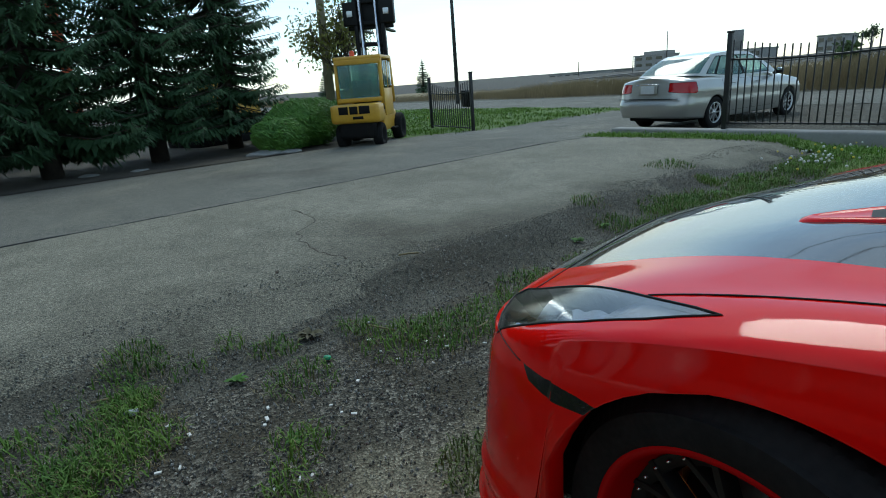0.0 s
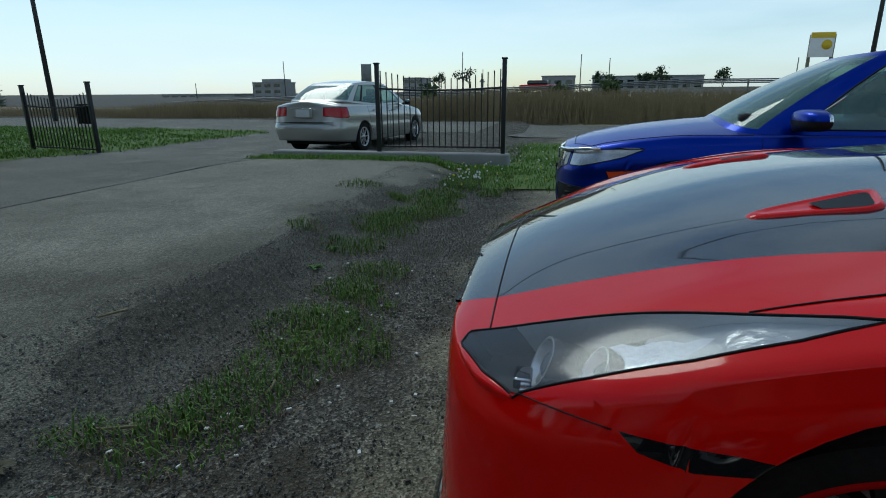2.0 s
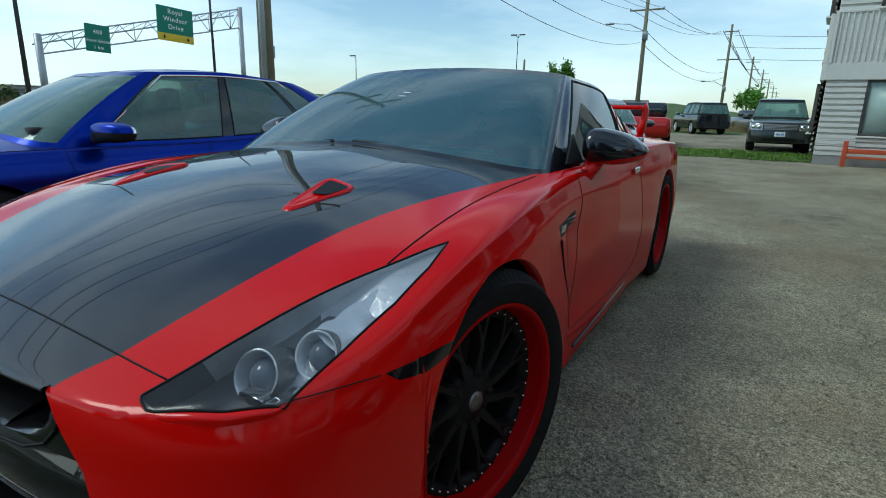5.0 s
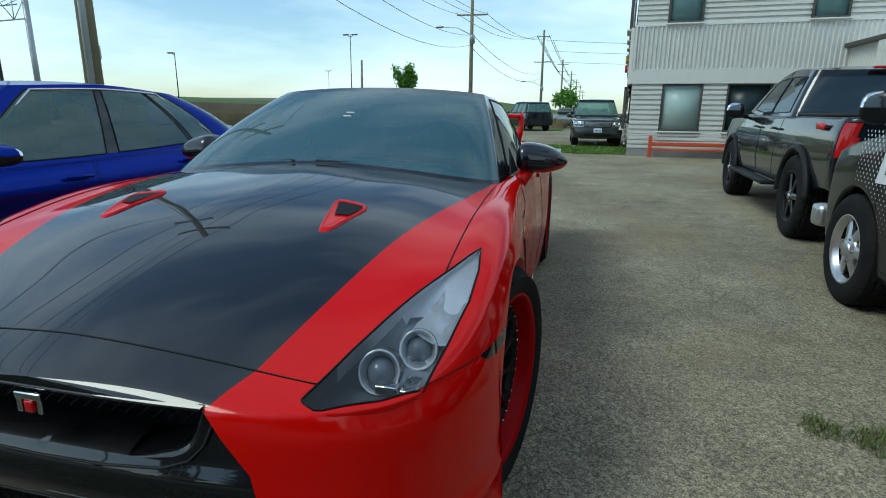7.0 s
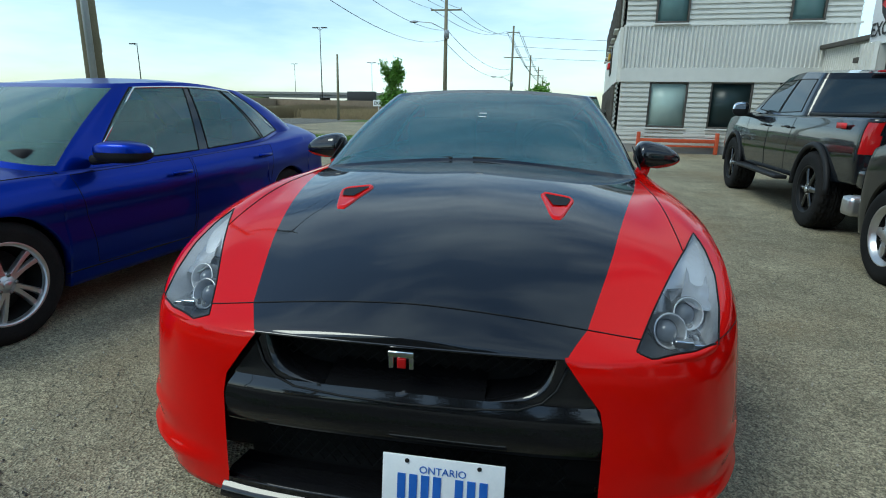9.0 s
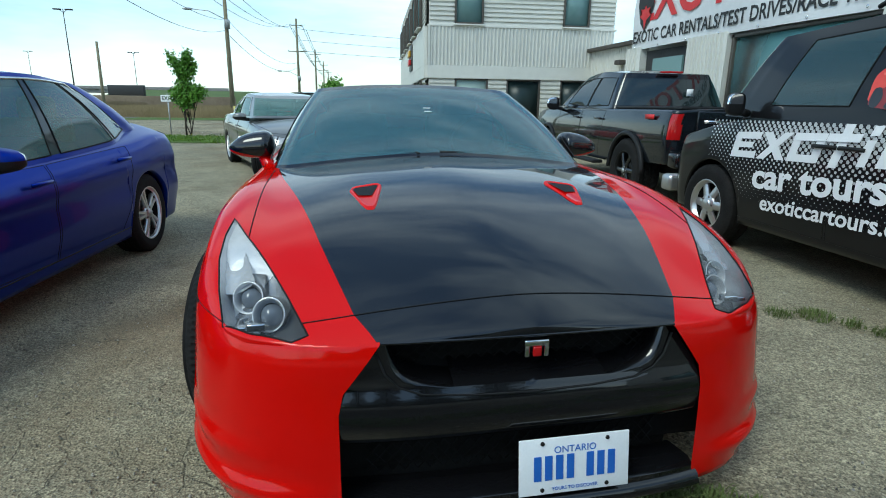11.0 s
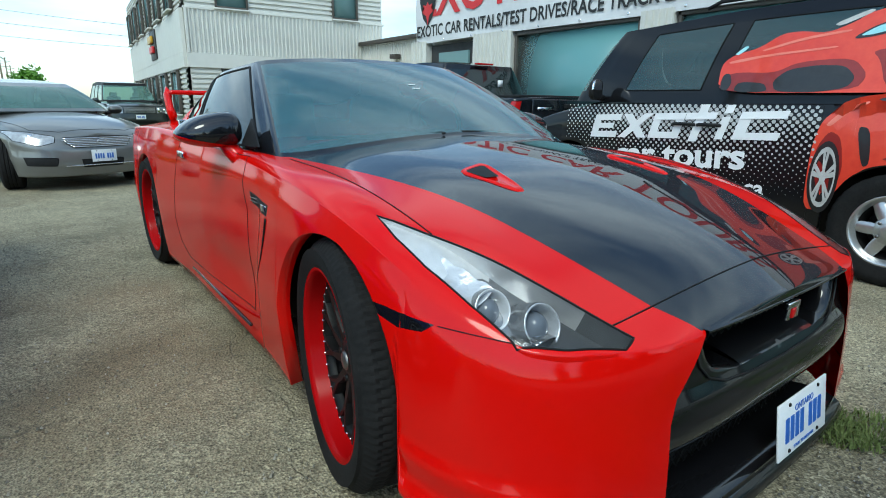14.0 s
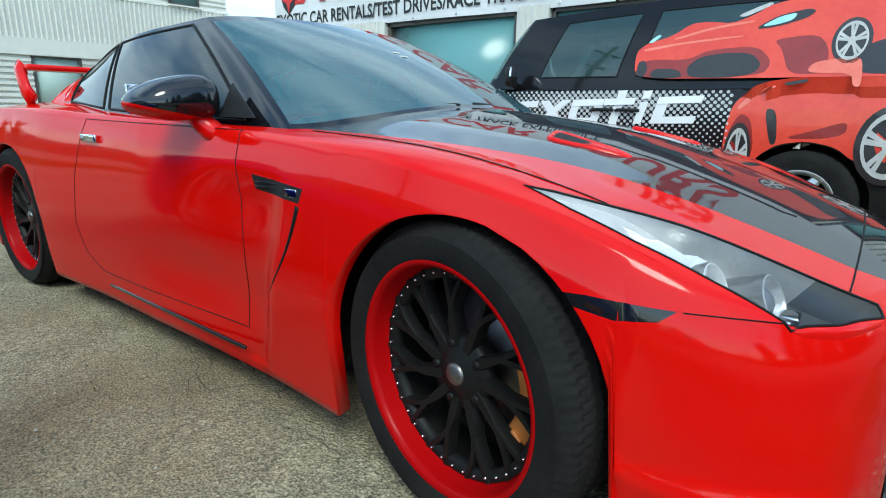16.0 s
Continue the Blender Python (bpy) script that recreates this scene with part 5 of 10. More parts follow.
def silver_sedan():
    P = dict(nose=2.2, tail=-2.24, capf=1.55, capr=-1.80, nf=2.7, nr=3.6, axles=(1.31, -1.31), arch=0.325, hub=0.30, rows=18, top=12, cap=28, step=0.03,
             W=curve((2.3, 0.82), (1.3, 0.85), (0, 0.86), (-1.3, 0.86), (-2.2, 0.81)),
             zs=curve((2.2, 0.62), (1.8, 0.74), (1.3, 0.82), (0.5, 0.87), (-1.0, 0.91), (-1.7, 0.93), (-2.2, 0.92)),
             zc=curve((2.2, 0.68), (1.7, 0.86), (1.0, 0.96), (0, 1.0), (-1.6, 1.02), (-2.2, 1.0)),
             sill=curve((2.2, 0.2), (1, 0.2), (-1, 0.2), (-2.2, 0.26)), inset=curve((0, 0.95), (0.4, 1.0), (0.55, 0.985), (0.7, 0.99), (1, 0.92)),
             rake_f=curve((0, -0.04), (0.4, 0.0), (1, -0.06)), rake_r=curve((0, 0.04), (0.35, -0.02), (0.5, 0.02), (1, 0.08)), crown=2.6)
    D = dict(P=P, patches=[("tail_lamp", [(0.42, 0.90), (0.42, 0.74), (0.82, 0.70), (0.86, 0.90)], (1, 2), lambda c: c.x < -1.85, TAIL_RED, "red tail lamp"),
                           ("headlamp", [(2.1, 0.70), (2.1, 0.60), (1.75, 0.64), (1.8, 0.72)], (0, 2), lambda c: c.x > 1.5 and c.y > 0.35, LAMP_CAR, "clear headlamp")],
             doors=[[(0.85, 0.86), (0.80, 0.30), (-0.10, 0.30), (-0.12, 0.88)], [(-0.14, 0.88), (-0.12, 0.30), (-0.90, 0.30), (-1.05, 0.6), (-1.1, 0.90)]], handles=((0.03, 0.855, 0.80), (-0.85, 0.855, 0.82)),
             C=dict(base=((1.1, 0.8, -1.5, -1.85, 0.93, 0.91, 1.01), curve((0.8, 0.74), (0, 0.76), (-1.5, 0.66))), roof=((0.25, 0.1, -0.9, -1.15, 1.36, 1.40, 1.36), curve((0.1, 0.54), (-0.9, 0.52))),
                    mid=-0.35, dome=0.03, bow=0.05, n=3.6, cols=24, side=40, rows=12, lo=1, hi=10, ka=20, kr=20, panes=((0.02, 0.44), (0.47, 0.84), (0.86, 0.98))),
             under=(-2.0, 1.95, 0.6, 0.18, 0.5), seats=(((0.0, 0.36, 0.85), (0.16, 0.46, 0.5)),), mirrors=((0.70, 0.91, 0.96, 0.08, 0.08, 0.06, PLASTIC),),
             wheels=dict(track=0.835, R=0.30, rim=0.19, width=0.19, style=dict(ALLOY10, spokes=8, wide=0.016)))
    h = math.radians(-97)
    ax = Vector((6.56, -8.55, -0.05)) + Vector((math.cos(h), math.sin(h), 0)) * 1.31 * 0.92
    car, P = plain_car("silver_sedan", "dusty silver four-door sedan parked behind the kerb", pose(ax.x, ax.y, ax.z, 0, 0, -97) @ Matrix.Scale(0.92, 4), SILVER, D)
    part("plate_recess", boxes(((-2.222, 0, 0.80), (0.03, 0.40, 0.16), 0.01)), SILVER, car)
    part("number_plate", boxes(((-2.24, 0, 0.79), (0.012, 0.30, 0.15), 0.004)), surface("faded_plate", (0.5, 0.5, 0.5), (0.6, 0.6, 0.6), 20), car, "faded blank white plate")
    part("boot_trim", boxes(((-2.235, 0, 0.885), (0.02, 0.5, 0.02), 0.006)), CHROME, car)
    part("bumper_line", boxes(((-2.24, 0, 0.62), (0.03, 1.35, 0.012), 0.004)), SEAL, car)
    return car


def grey_sedan():
    P = dict(nose=2.25, tail=-2.5, capf=1.6, capr=-1.9, nf=2.8, nr=3.2, axles=(1.42, -1.42), arch=0.36, hub=0.335, rows=20, top=14, cap=34, step=0.03,
             W=curve((2.3, 0.85), (1.42, 0.885), (0, 0.88), (-1.42, 0.89), (-2.4, 0.82)),
             zs=curve((2.25, 0.62), (2.0, 0.70), (1.6, 0.81), (1.0, 0.89), (0, 0.93), (-1.5, 0.98), (-2.5, 0.95)),
             zc=curve((2.25, 0.70), (2.0, 0.80), (1.5, 0.92), (0.9, 0.99), (0, 1.03), (-1.8, 1.08), (-2.5, 1.03)),
             sill=curve((2.25, 0.19), (1, 0.2), (-1, 0.2), (-2.5, 0.28)), inset=curve((0, 0.95), (0.4, 1.0), (0.65, 0.985), (0.75, 0.99), (1, 0.92)),
             rake_f=curve((0, -0.03), (0.4, 0.02), (0.7, 0.01), (1, -0.05)), rake_r=curve((0, 0.08), (0.4, 0.0), (1, 0.06)), crown=2.5)
    D = dict(P=P, hood=[(2.10, -0.01), (2.08, 0.40), (1.90, 0.66), (1.4, 0.77), (0.95, 0.78), (0.95, -0.01)], hood_z=0.66,
             patches=[("headlamp", [(0.48, 0.69), (0.50, 0.62), (0.66, 0.575), (0.84, 0.64), (0.86, 0.76), (0.70, 0.745)], (1, 2), lambda c: c.x > 1.55, LAMP_CAR, "clear almond-shaped headlamp"),
                      ("grille", [(0, 0.685), (0.40, 0.675), (0.42, 0.64), (0.33, 0.555), (0, 0.545)], (1, 2), lambda c: c.x > 1.9, IRON, "slatted chrome grille"),
                      ("lower_grille", [(0, 0.40), (0.26, 0.40), (0.24, 0.30), (0, 0.30)], (1, 2), lambda c: c.x > 1.9, PLASTIC, "black lower grille"),
                      ("bumper_vent", [(0.50, 0.43), (0.80, 0.44), (0.78, 0.34), (0.52, 0.33)], (1, 2), lambda c: c.x > 1.7, PLASTIC, "black lower bumper vent")],
             doors=[[(0.88, 0.90), (0.80, 0.30), (-0.08, 0.30), (-0.14, 0.92)], [(-0.16, 0.92), (-0.1, 0.30), (-0.92, 0.30), (-1.1, 0.6), (-1.2, 0.95)]], handles=((0.02, 0.875, 0.82), (-0.95, 0.88, 0.85)),
             C=dict(base=((1.1, 0.78, -1.6, -2.05, 0.98, 0.955, 1.07), curve((0.8, 0.76), (0, 0.785), (-1.6, 0.66))), roof=((0.25, 0.08, -1.0, -1.3, 1.37, 1.41, 1.36), curve((0.1, 0.54), (-0.4, 0.56), (-1.0, 0.50))),
                    mid=-0.4, dome=0.03, bow=0.06, n=3.4, cols=26, side=40, rows=12, lo=1, hi=10, ka=22, kr=20, panes=((0.02, 0.45), (0.48, 0.83), (0.85, 0.98)), arc=ALLOY),
             under=(-2.2, 1.95, 0.62, 0.18, 0.5), seats=(((0.0, 0.36, 0.86), (0.16, 0.46, 0.5)),), dash=((0.75, 0, 0.9), (0.4, 1.3, 0.1), 0.04),
             mirrors=((0.72, 0.95, 1.0, 0.09, 0.10, 0.065, GREY),), wheels=dict(track=0.865, R=0.335, rim=0.222, width=0.23, style=ALLOY10, steer=-22))
    car, P = plain_car("grey_sedan", "dark grey four-door luxury sedan with front wheels turned", pose(-7.02, -1.30, 0, 0, 0, 18) @ Matrix.Scale(0.9, 4), GREY, D)
    nx = lambda y: 1.6 + 0.65 * max(0, 1 - (abs(y) / 0.86) ** 2.8) ** (1 / 2.8)
    for k in range(6):
        z = 0.562 + k * 0.021
        hw = 0.335 + 0.10 * min(1, k / 3.5)
        bm = bmesh.new()
        tube(bm, [(nx(y) + 0.015 - 0.02 * k / 6, y, z) for y in np.linspace(-hw, hw, 15)], 0.0055, 5)
        part("grille_slat", bm, CHROME, car)
    bm = bmesh.new()
    tube(bm, [(2.285, 0.055 * math.cos(a), 0.622 + 0.030 * math.sin(a)) for a in np.linspace(0, 2 * math.pi, 21)[:-1]], 0.006, 5, closed=True)
    part("emblem", bm, CHROME, car, "chrome oval emblem")
    plate(car, pose(2.30, 0, 0.44), ink=PLATE_BLUE, words=False)
    part("fog_chrome", boxes(((2.27, 0, 0.325), (0.02, 0.9, 0.01), 0.003)), CHROME, car)
    for sg in (1, -1):
        bm = lathe(bmesh.new(), [(0, 0.05), (0.05, 0.04), (0.06, 0.0)], 20, "X")
        bmesh.ops.translate(bm, vec=(1.96, sg * 0.68, 0.665), verts=bm.verts)
        part("projector", bm, CHROME, car)
    return car


def boxy_suv(name, label, m, paint_mat, dark_sides=False):
    P = dict(nose=2.35, tail=-2.5, capf=1.9, capr=-2.2, nf=3.6, nr=4.5, axles=(1.44, -1.44), arch=0.41, hub=0.37, rows=16, top=10, cap=24, step=0.04,
             W=curve((2.4, 0.93), (0, 0.965), (-2.4, 0.94)), zs=curve((2.4, 0.92), (1.8, 1.02), (0.8, 1.07), (-2.5, 1.10)), zc=curve((2.4, 0.98), (1.9, 1.08), (0.8, 1.13), (-2.5, 1.15)),
             sill=curve((2.35, 0.34), (-2.5, 0.36)), inset=curve((0, 0.97), (0.4, 1.0), (0.8, 0.985), (1, 0.93)), rake_f=curve((0, -0.03), (0.3, 0.02), (1, -0.04)), rake_r=curve((0, 0.03), (1, 0.03)), crown=3.0)
    D = dict(category="car", P=P, patches=[("headlamp", [(0.52, 0.95), (0.52, 0.74), (0.9, 0.74), (0.92, 0.95)], (1, 2), lambda c: c.x > 1.9, LAMP_CAR, "square headlamp unit"),
                           ("grille", [(0, 0.95), (0.50, 0.95), (0.48, 0.75), (0, 0.75)], (1, 2), lambda c: c.x > 1.9, IRON, "slatted grey grille"),
                           ("lower_grille", [(0, 0.50), (0.5, 0.50), (0.5, 0.40), (0, 0.40)], (1, 2), lambda c: c.x > 1.9, PLASTIC, "black lower grille")],
             doors=[[(0.9, 1.05), (0.85, 0.45), (-0.1, 0.45), (-0.1, 1.06)], [(-0.12, 1.06), (-0.12, 0.45), (-0.95, 0.45), (-1.1, 1.07)]], handles=((0.0, 0.95, 0.95), (-1.0, 0.95, 0.96)),
             C=dict(base=((1.05, 0.85, -2.15, -2.42, 1.12, 1.08, 1.13), curve((0.8, 0.86), (-2.1, 0.85))), roof=((0.35, 0.25, -2.0, -2.2, 1.78, 1.82, 1.78), curve((0.2, 0.68), (-2.0, 0.68))),
                    mid=-0.8, dome=0.03, bow=0.03, n=5, cols=20, side=44, rows=12, lo=1, hi=10, ka=17, kr=16, panes=((0.02, 0.34), (0.37, 0.64), (0.67, 0.96))), roof_mat=paint_mat, pillar_mat=PLASTIC,
             under=(-2.3, 2.2, 0.66, 0.3, 0.7), seats=(((0.1, 0.38, 1.05), (0.16, 0.46, 0.5)),), mirrors=((0.78, 1.06, 1.16, 0.09, 0.09, 0.09, paint_mat),),
             wheels=dict(track=0.93, R=0.37, rim=0.25, width=0.25, style=dict(ALLOY5, blocks=30)))
    car, P = plain_car(name, label, m, paint_mat, D)
    for k in range(4):
        part("grille_slat", boxes(((2.36, 0, 0.78 + 0.045 * k), (0.03, 0.94, 0.014), 0.004)), ALLOY, car)
    plate(car, pose(2.38, 0, 0.62), words=False)
    for sg in (1, -1):
        for y, r in ((0.62, 0.075), (0.79, 0.06)):
            bm = lathe(bmesh.new(), [(0, 0.03), (r * 0.8, 0.025), (r, 0.0)], 18, "X")
            bmesh.ops.translate(bm, vec=(2.31, sg * y, 0.845), verts=bm.verts)
            part("lamp_ring", bm, CHROME, car)
    return car


def pickup():
    P = dict(nose=2.42, tail=-2.45, capf=2.05, capr=-2.25, nf=3.6, nr=5.5, axles=(1.50, -1.50), arch=0.43, hub=0.385, rows=20, top=10, cap=26, step=0.03,
             W=curve((2.4, 0.86), (1.5, 0.885), (0, 0.875), (-2.4, 0.875)), zs=curve((2.4, 0.95), (1.9, 1.06), (1.0, 1.09), (-0.6, 1.10), (-2.45, 1.10)), zc=curve((2.4, 1.05), (1.9, 1.14), (0.9, 1.17), (-0.6, 1.12), (-2.45, 1.12)),
             sill=curve((2.4, 0.42), (1, 0.45), (-1.0, 0.45), (-2.45, 0.55)), inset=curve((0, 0.97), (0.4, 1.0), (0.75, 0.985), (1, 0.945)), rake_f=curve((0, -0.02), (0.5, 0.0), (1, -0.04)), rake_r=curve((0, 0.02), (1, 0.0)), crown=5.0)
    D = dict(category="truck", P=P, patches=[("tail_lamp", [(-2.36, 1.07), (-2.36, 0.80), (-2.5, 0.80), (-2.5, 1.07)], (0, 2), lambda c: c.x < -2.1 and c.y > 0.74, TAIL_RED, "red tail lamp")],
             doors=[[(1.0, 1.07), (0.95, 0.50), (0.10, 0.50), (0.08, 1.08)], [(0.06, 1.08), (0.08, 0.50), (-0.62, 0.50), (-0.74, 1.08)]], handles=((0.2, 0.875, 0.98), (-0.60, 0.875, 0.98)),
             C=dict(base=((1.20, 0.98, -0.72, -0.86, 1.16, 1.09, 1.11), curve((1.0, 0.785), (-0.7, 0.785))), roof=((0.55, 0.45, -0.60, -0.72, 1.55, 1.60, 1.56), curve((0.4, 0.60), (-0.6, 0.60))),
                    mid=0.0, dome=0.03, bow=0.03, n=5, cols=20, side=36, rows=12, lo=1, hi=10, ka=17, kr=16, panes=((0.02, 0.50), (0.54, 0.96))), side_glass=TINT,
             under=(-2.3, 2.2, 0.55, 0.38, 0.75), mirrors=((0.92, 1.0, 1.17, 0.07, 0.10, 0.10, TRUCK_BLACK),),
             wheels=dict(track=0.90, R=0.385, rim=0.235, width=0.29, style=dict(ALLOY5, lip_mat=MATT_BLACK, spoke_mat=GLOSS_BLACK, barrel_mat=MATT_BLACK, spokes=6, twist=[(-0.05, 0.0)], wide=0.032, blocks=26, lug=0.016, lip=0.02)))
    car, P = plain_car("pickup_truck", "black crew-cab pickup truck with chunky off-road tyres", pose(-4.28, 3.95, 0, 0, 0, 176.5), TRUCK_BLACK, D)
    part("tailgate", boxes(((-2.455, 0, 0.945), (0.03, 1.20, 0.30), 0.012)), TRUCK_BLACK, car)
    part("tailgate_handle", boxes(((-2.475, 0, 1.02), (0.02, 0.22, 0.05), 0.008)), PLASTIC, car)
    part("tailgate_mark", boxes(((-2.473, 0.42, 0.99), (0.006, 0.22, 0.030), 0.0)), CHROME, car, "chrome lettering drawn as a plain bar")
    part("bed_cover", boxes(((-1.62, 0, 1.125), (1.55, 1.50, 0.03), 0.01)), PLASTIC, car, "flat black bed cover")
    part("rear_bumper", boxes(((-2.50, 0, 0.60), (0.18, 1.72, 0.16), 0.03)), GLOSS_BLACK, car)
    part("stop_lamp", boxes(((-0.78, 0, 1.575), (0.05, 0.3, 0.025), 0.006)), TAIL_RED, car)
    for sg in (1, -1):
        part("running_board", boxes(((0.12, sg * 0.90, 0.42), (1.75, 0.14, 0.045), 0.015)), PLASTIC, car)
        part("badge", boxes(((-1.98, sg * 0.872, 1.03), (0.20, 0.006, 0.05), 0.0)), PRINT_RED, car, "red badge drawn as a plain bar")
        for x in (1.5, -1.5):
            bm = bmesh.new()
            tube(bm, [(x + 0.445 * math.cos(a), sg * 0.885, 0.385 + 0.445 * math.sin(a)) for a in np.linspace(0.02, math.pi - 0.02, 26)], 0.028, 8)
            part("arch_trim", bm, PLASTIC, car)
    st = part("window_sticker", boxes(((-0.845, -0.25, 1.32), (0.004, 0.09, 0.09), 0.0)), WHITE, car, "white hand-shaped sticker drawn plain")
    st.rotation_euler = (0, 0, 0)
    return car


def wrapped_van():
    P = dict(nose=2.06, tail=-2.12, capf=1.65, capr=-1.95, nf=2.8, nr=5.0, axles=(1.26, -1.26), arch=0.385, hub=0.33, rows=22, top=10, cap=30, step=0.025,
             W=curve((2.1, 0.80), (1.3, 0.86), (0, 0.87), (-2.1, 0.86)), zs=curve((2.1, 0.74), (1.7, 0.90), (1.2, 1.00), (0.9, 1.04), (-2.1, 1.06)), zc=curve((2.1, 0.80), (1.7, 0.97), (1.1, 1.09), (0.5, 1.12), (-2.1, 1.12)),
             sill=curve((2.06, 0.26), (1, 0.25), (-2.1, 0.27)), inset=curve((0, 0.96), (0.25, 0.99), (0.6, 1.0), (0.85, 0.995), (1, 0.975)), rake_f=curve((0, 0.0), (0.5, 0.0), (1, -0.06)), rake_r=curve((0, 0.0), (1, 0.0)), crown=4.0)
    D = dict(category="van", P=P, doors=[[(1.02, 1.03), (0.95, 0.31), (0.04, 0.31), (0.04, 1.04)], [(0.02, 1.04), (0.02, 0.31), (-0.80, 0.31), (-0.80, 1.05)]], handles=((0.12, 0.872, 0.90), (-0.08, 0.872, 0.90)), handle_mat=PLASTIC,
             patches=[("side_marker", [(2.02, 0.66), (2.02, 0.58), (1.86, 0.58), (1.86, 0.66)], (0, 2), lambda c: c.y > 0.5, AMBER, "amber side marker"), ("headlamp", [(0.48, 0.74), (0.48, 0.60), (0.80, 0.60), (0.80, 0.74)], (1, 2), lambda c: c.x > 1.7, LAMP_CAR, "square headlamp")],
             C=dict(base=((1.38, 1.12, -1.98, -2.10, 1.07, 1.045, 1.06), curve((1.1, 0.80), (0.6, 0.842), (-2.0, 0.842))), roof=((0.96, 0.82, -1.90, -2.05, 1.64, 1.70, 1.68), curve((0.8, 0.655), (-1.9, 0.70))),
                    mid=-0.6, dome=0.05, bow=0.05, n=4.5, cols=24, side=60, rows=14, lo=2, hi=12, ka=21, kr=20, panes=((0.10, 0.325), (0.375, 0.65), (0.685, 0.97)), post_mat=VAN_BLACK), side_glass=glass("van_glass", (0.4, 0.55, 0.55), 0.3, 1.7, (0.035, 0.07, 0.072)), pillar_mat=VAN_BLACK,
             under=(-2.0, 1.95, 0.62, 0.22, 0.6), seats=(((0.35, 0.38, 1.05), (0.16, 0.46, 0.5)),), dash=((0.95, 0, 1.03), (0.4, 1.3, 0.1), 0.04),
             mirrors=((0.90, 0.97, 1.16, 0.06, 0.085, 0.085, PLASTIC),),
             wheels=dict(track=0.872, R=0.335, rim=0.205, width=0.235, style=dict(ALLOY5, spokes=6, twist=[(0.0, 0.0)], wide=0.03, neck=-0.2, lip=0.028, dish=0.025, convex=0.02, hub_r=0.07, cap_r=0.05, blocks=36, lug=0.007)))
    M = pose(0.48, 3.44, 0, 0, 0, 177.3)
    car, P = plain_car("wrapped_van", "black van printed with a red sports car and white dots", M, VAN_BLACK, D)
    # the print lies on the flank that faces the lot: local +y
    Y = lambda x, z: float(P["W"](x)) * float(P["inset"]((z - 0.25) / 0.80)) + 0.003

    def flat(name, poly, mat, dy=0.0, label="", n=0):
        """A thin printed shape on the flank or, above the waist, on the leaning panes."""
        bm = bmesh.new()
        vs = []
        if name.startswith("printed"):
            for _ in range(2):
                poly = [(a[0] + (b[0] - a[0]) * w, a[1] + (b[1] - a[1]) * w) for a, b in zip(poly, poly[1:] + poly[:1]) for w in (0.2, 0.8)]
        for x, z in poly:
            y = Y(x, min(z, 1.04)) + dy
            if z > 1.05:
                y = 0.870 - 0.165 * (z - 1.05) / 0.62 + 0.028 + dy
            vs.append(bm.verts.new((x, y, z)))
        f = bm.faces.new(vs)
        bmesh.ops.triangulate(bm, faces=[f])
        if name.startswith("printed"):
            for _ in range(4):
                long_ = [e for e in bm.edges if e.calc_length() > 0.12]
                if long_:
                    bmesh.ops.subdivide_edges(bm, edges=long_, cuts=1)
                    bmesh.ops.triangulate(bm, faces=[q for q in bm.faces if len(q.verts) > 3])
            for v in bm.verts:
                if v.co.z <= 1.045:
                    v.co.y = Y(v.co.x, v.co.z) + dy
        bm.normal_update()
        if sum(q.normal.y for q in bm.faces) < 0:
            bmesh.ops.reverse_faces(bm, faces=bm.faces)
        return part(name, bm, mat, car, label, smooth=False)
    dots = bmesh.new()
    for zi in range(31):
        z = 0.33 + zi * 0.0235
        for xi in range(44):
            x = 1.30 - xi * 0.048 - (0.024 if zi % 2 else 0)
            d = abs(z - (0.98 - 0.30 * max(0, -x) / 1.0))
            r = 0.0235 * max(0.0, 1.0 - abs(z - 0.96) / 0.62) ** 1.35 * (0.45 + 0.55 * math.sin(math.pi * min(0.8, max(0, (1.3 - x) / 2.4))))
            if r < 0.002 or x < -0.78 and z < 0.5 or any(abs(x - a) < 0.41 and math.hypot(x - a, z - 0.33) < 0.41 for a in P["axles"]):
                continue
            c = Vector((x, Y(x, z) + 0.001, z))
            vs = [dots.verts.new(c + Vector((r * 0.8 * math.cos(a), 0, r * 0.8 * math.sin(a)))) for a in np.linspace(0, 2 * math.pi, 7)[:-1]]
            dots.faces.new(vs[::-1])
    part("halftone_dots", dots, surface("halftone_white", (0.42, 0.42, 0.42), (0.55, 0.55, 0.55), 3, rough=0.4), car, "fading white halftone dots", smooth=False, kind="stuff")
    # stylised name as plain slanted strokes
    x0, hh = 0.985, 0.190
    glyphs = {
        0: [(0, 0, 1, .26), (0, .40, .8, .62), (0, .74, 1, 1), (0, 0, .26, 1)],
        1: [("x",)],
        2: [(0, 0, 1, .26), (0, .74, 1, 1), (0, 0, .26, 1), (.74, 0, 1, 1)],
        3: [(.36, -.1, .64, 1.3), (0, .74, 1, 1)],
        4: [(.3, 0, .7, .82), (.3, .95, .7, 1.25)],
        5: [(0, 0, 1, .26), (0, .74, 1, 1), (0, 0, .26, 1)],
    }
    pos = [0.0, 0.29, 0.59, 0.86, 1.10, 1.27]
    wid = [0.275, 0.285, 0.265, 0.24, 0.15, 0.31]
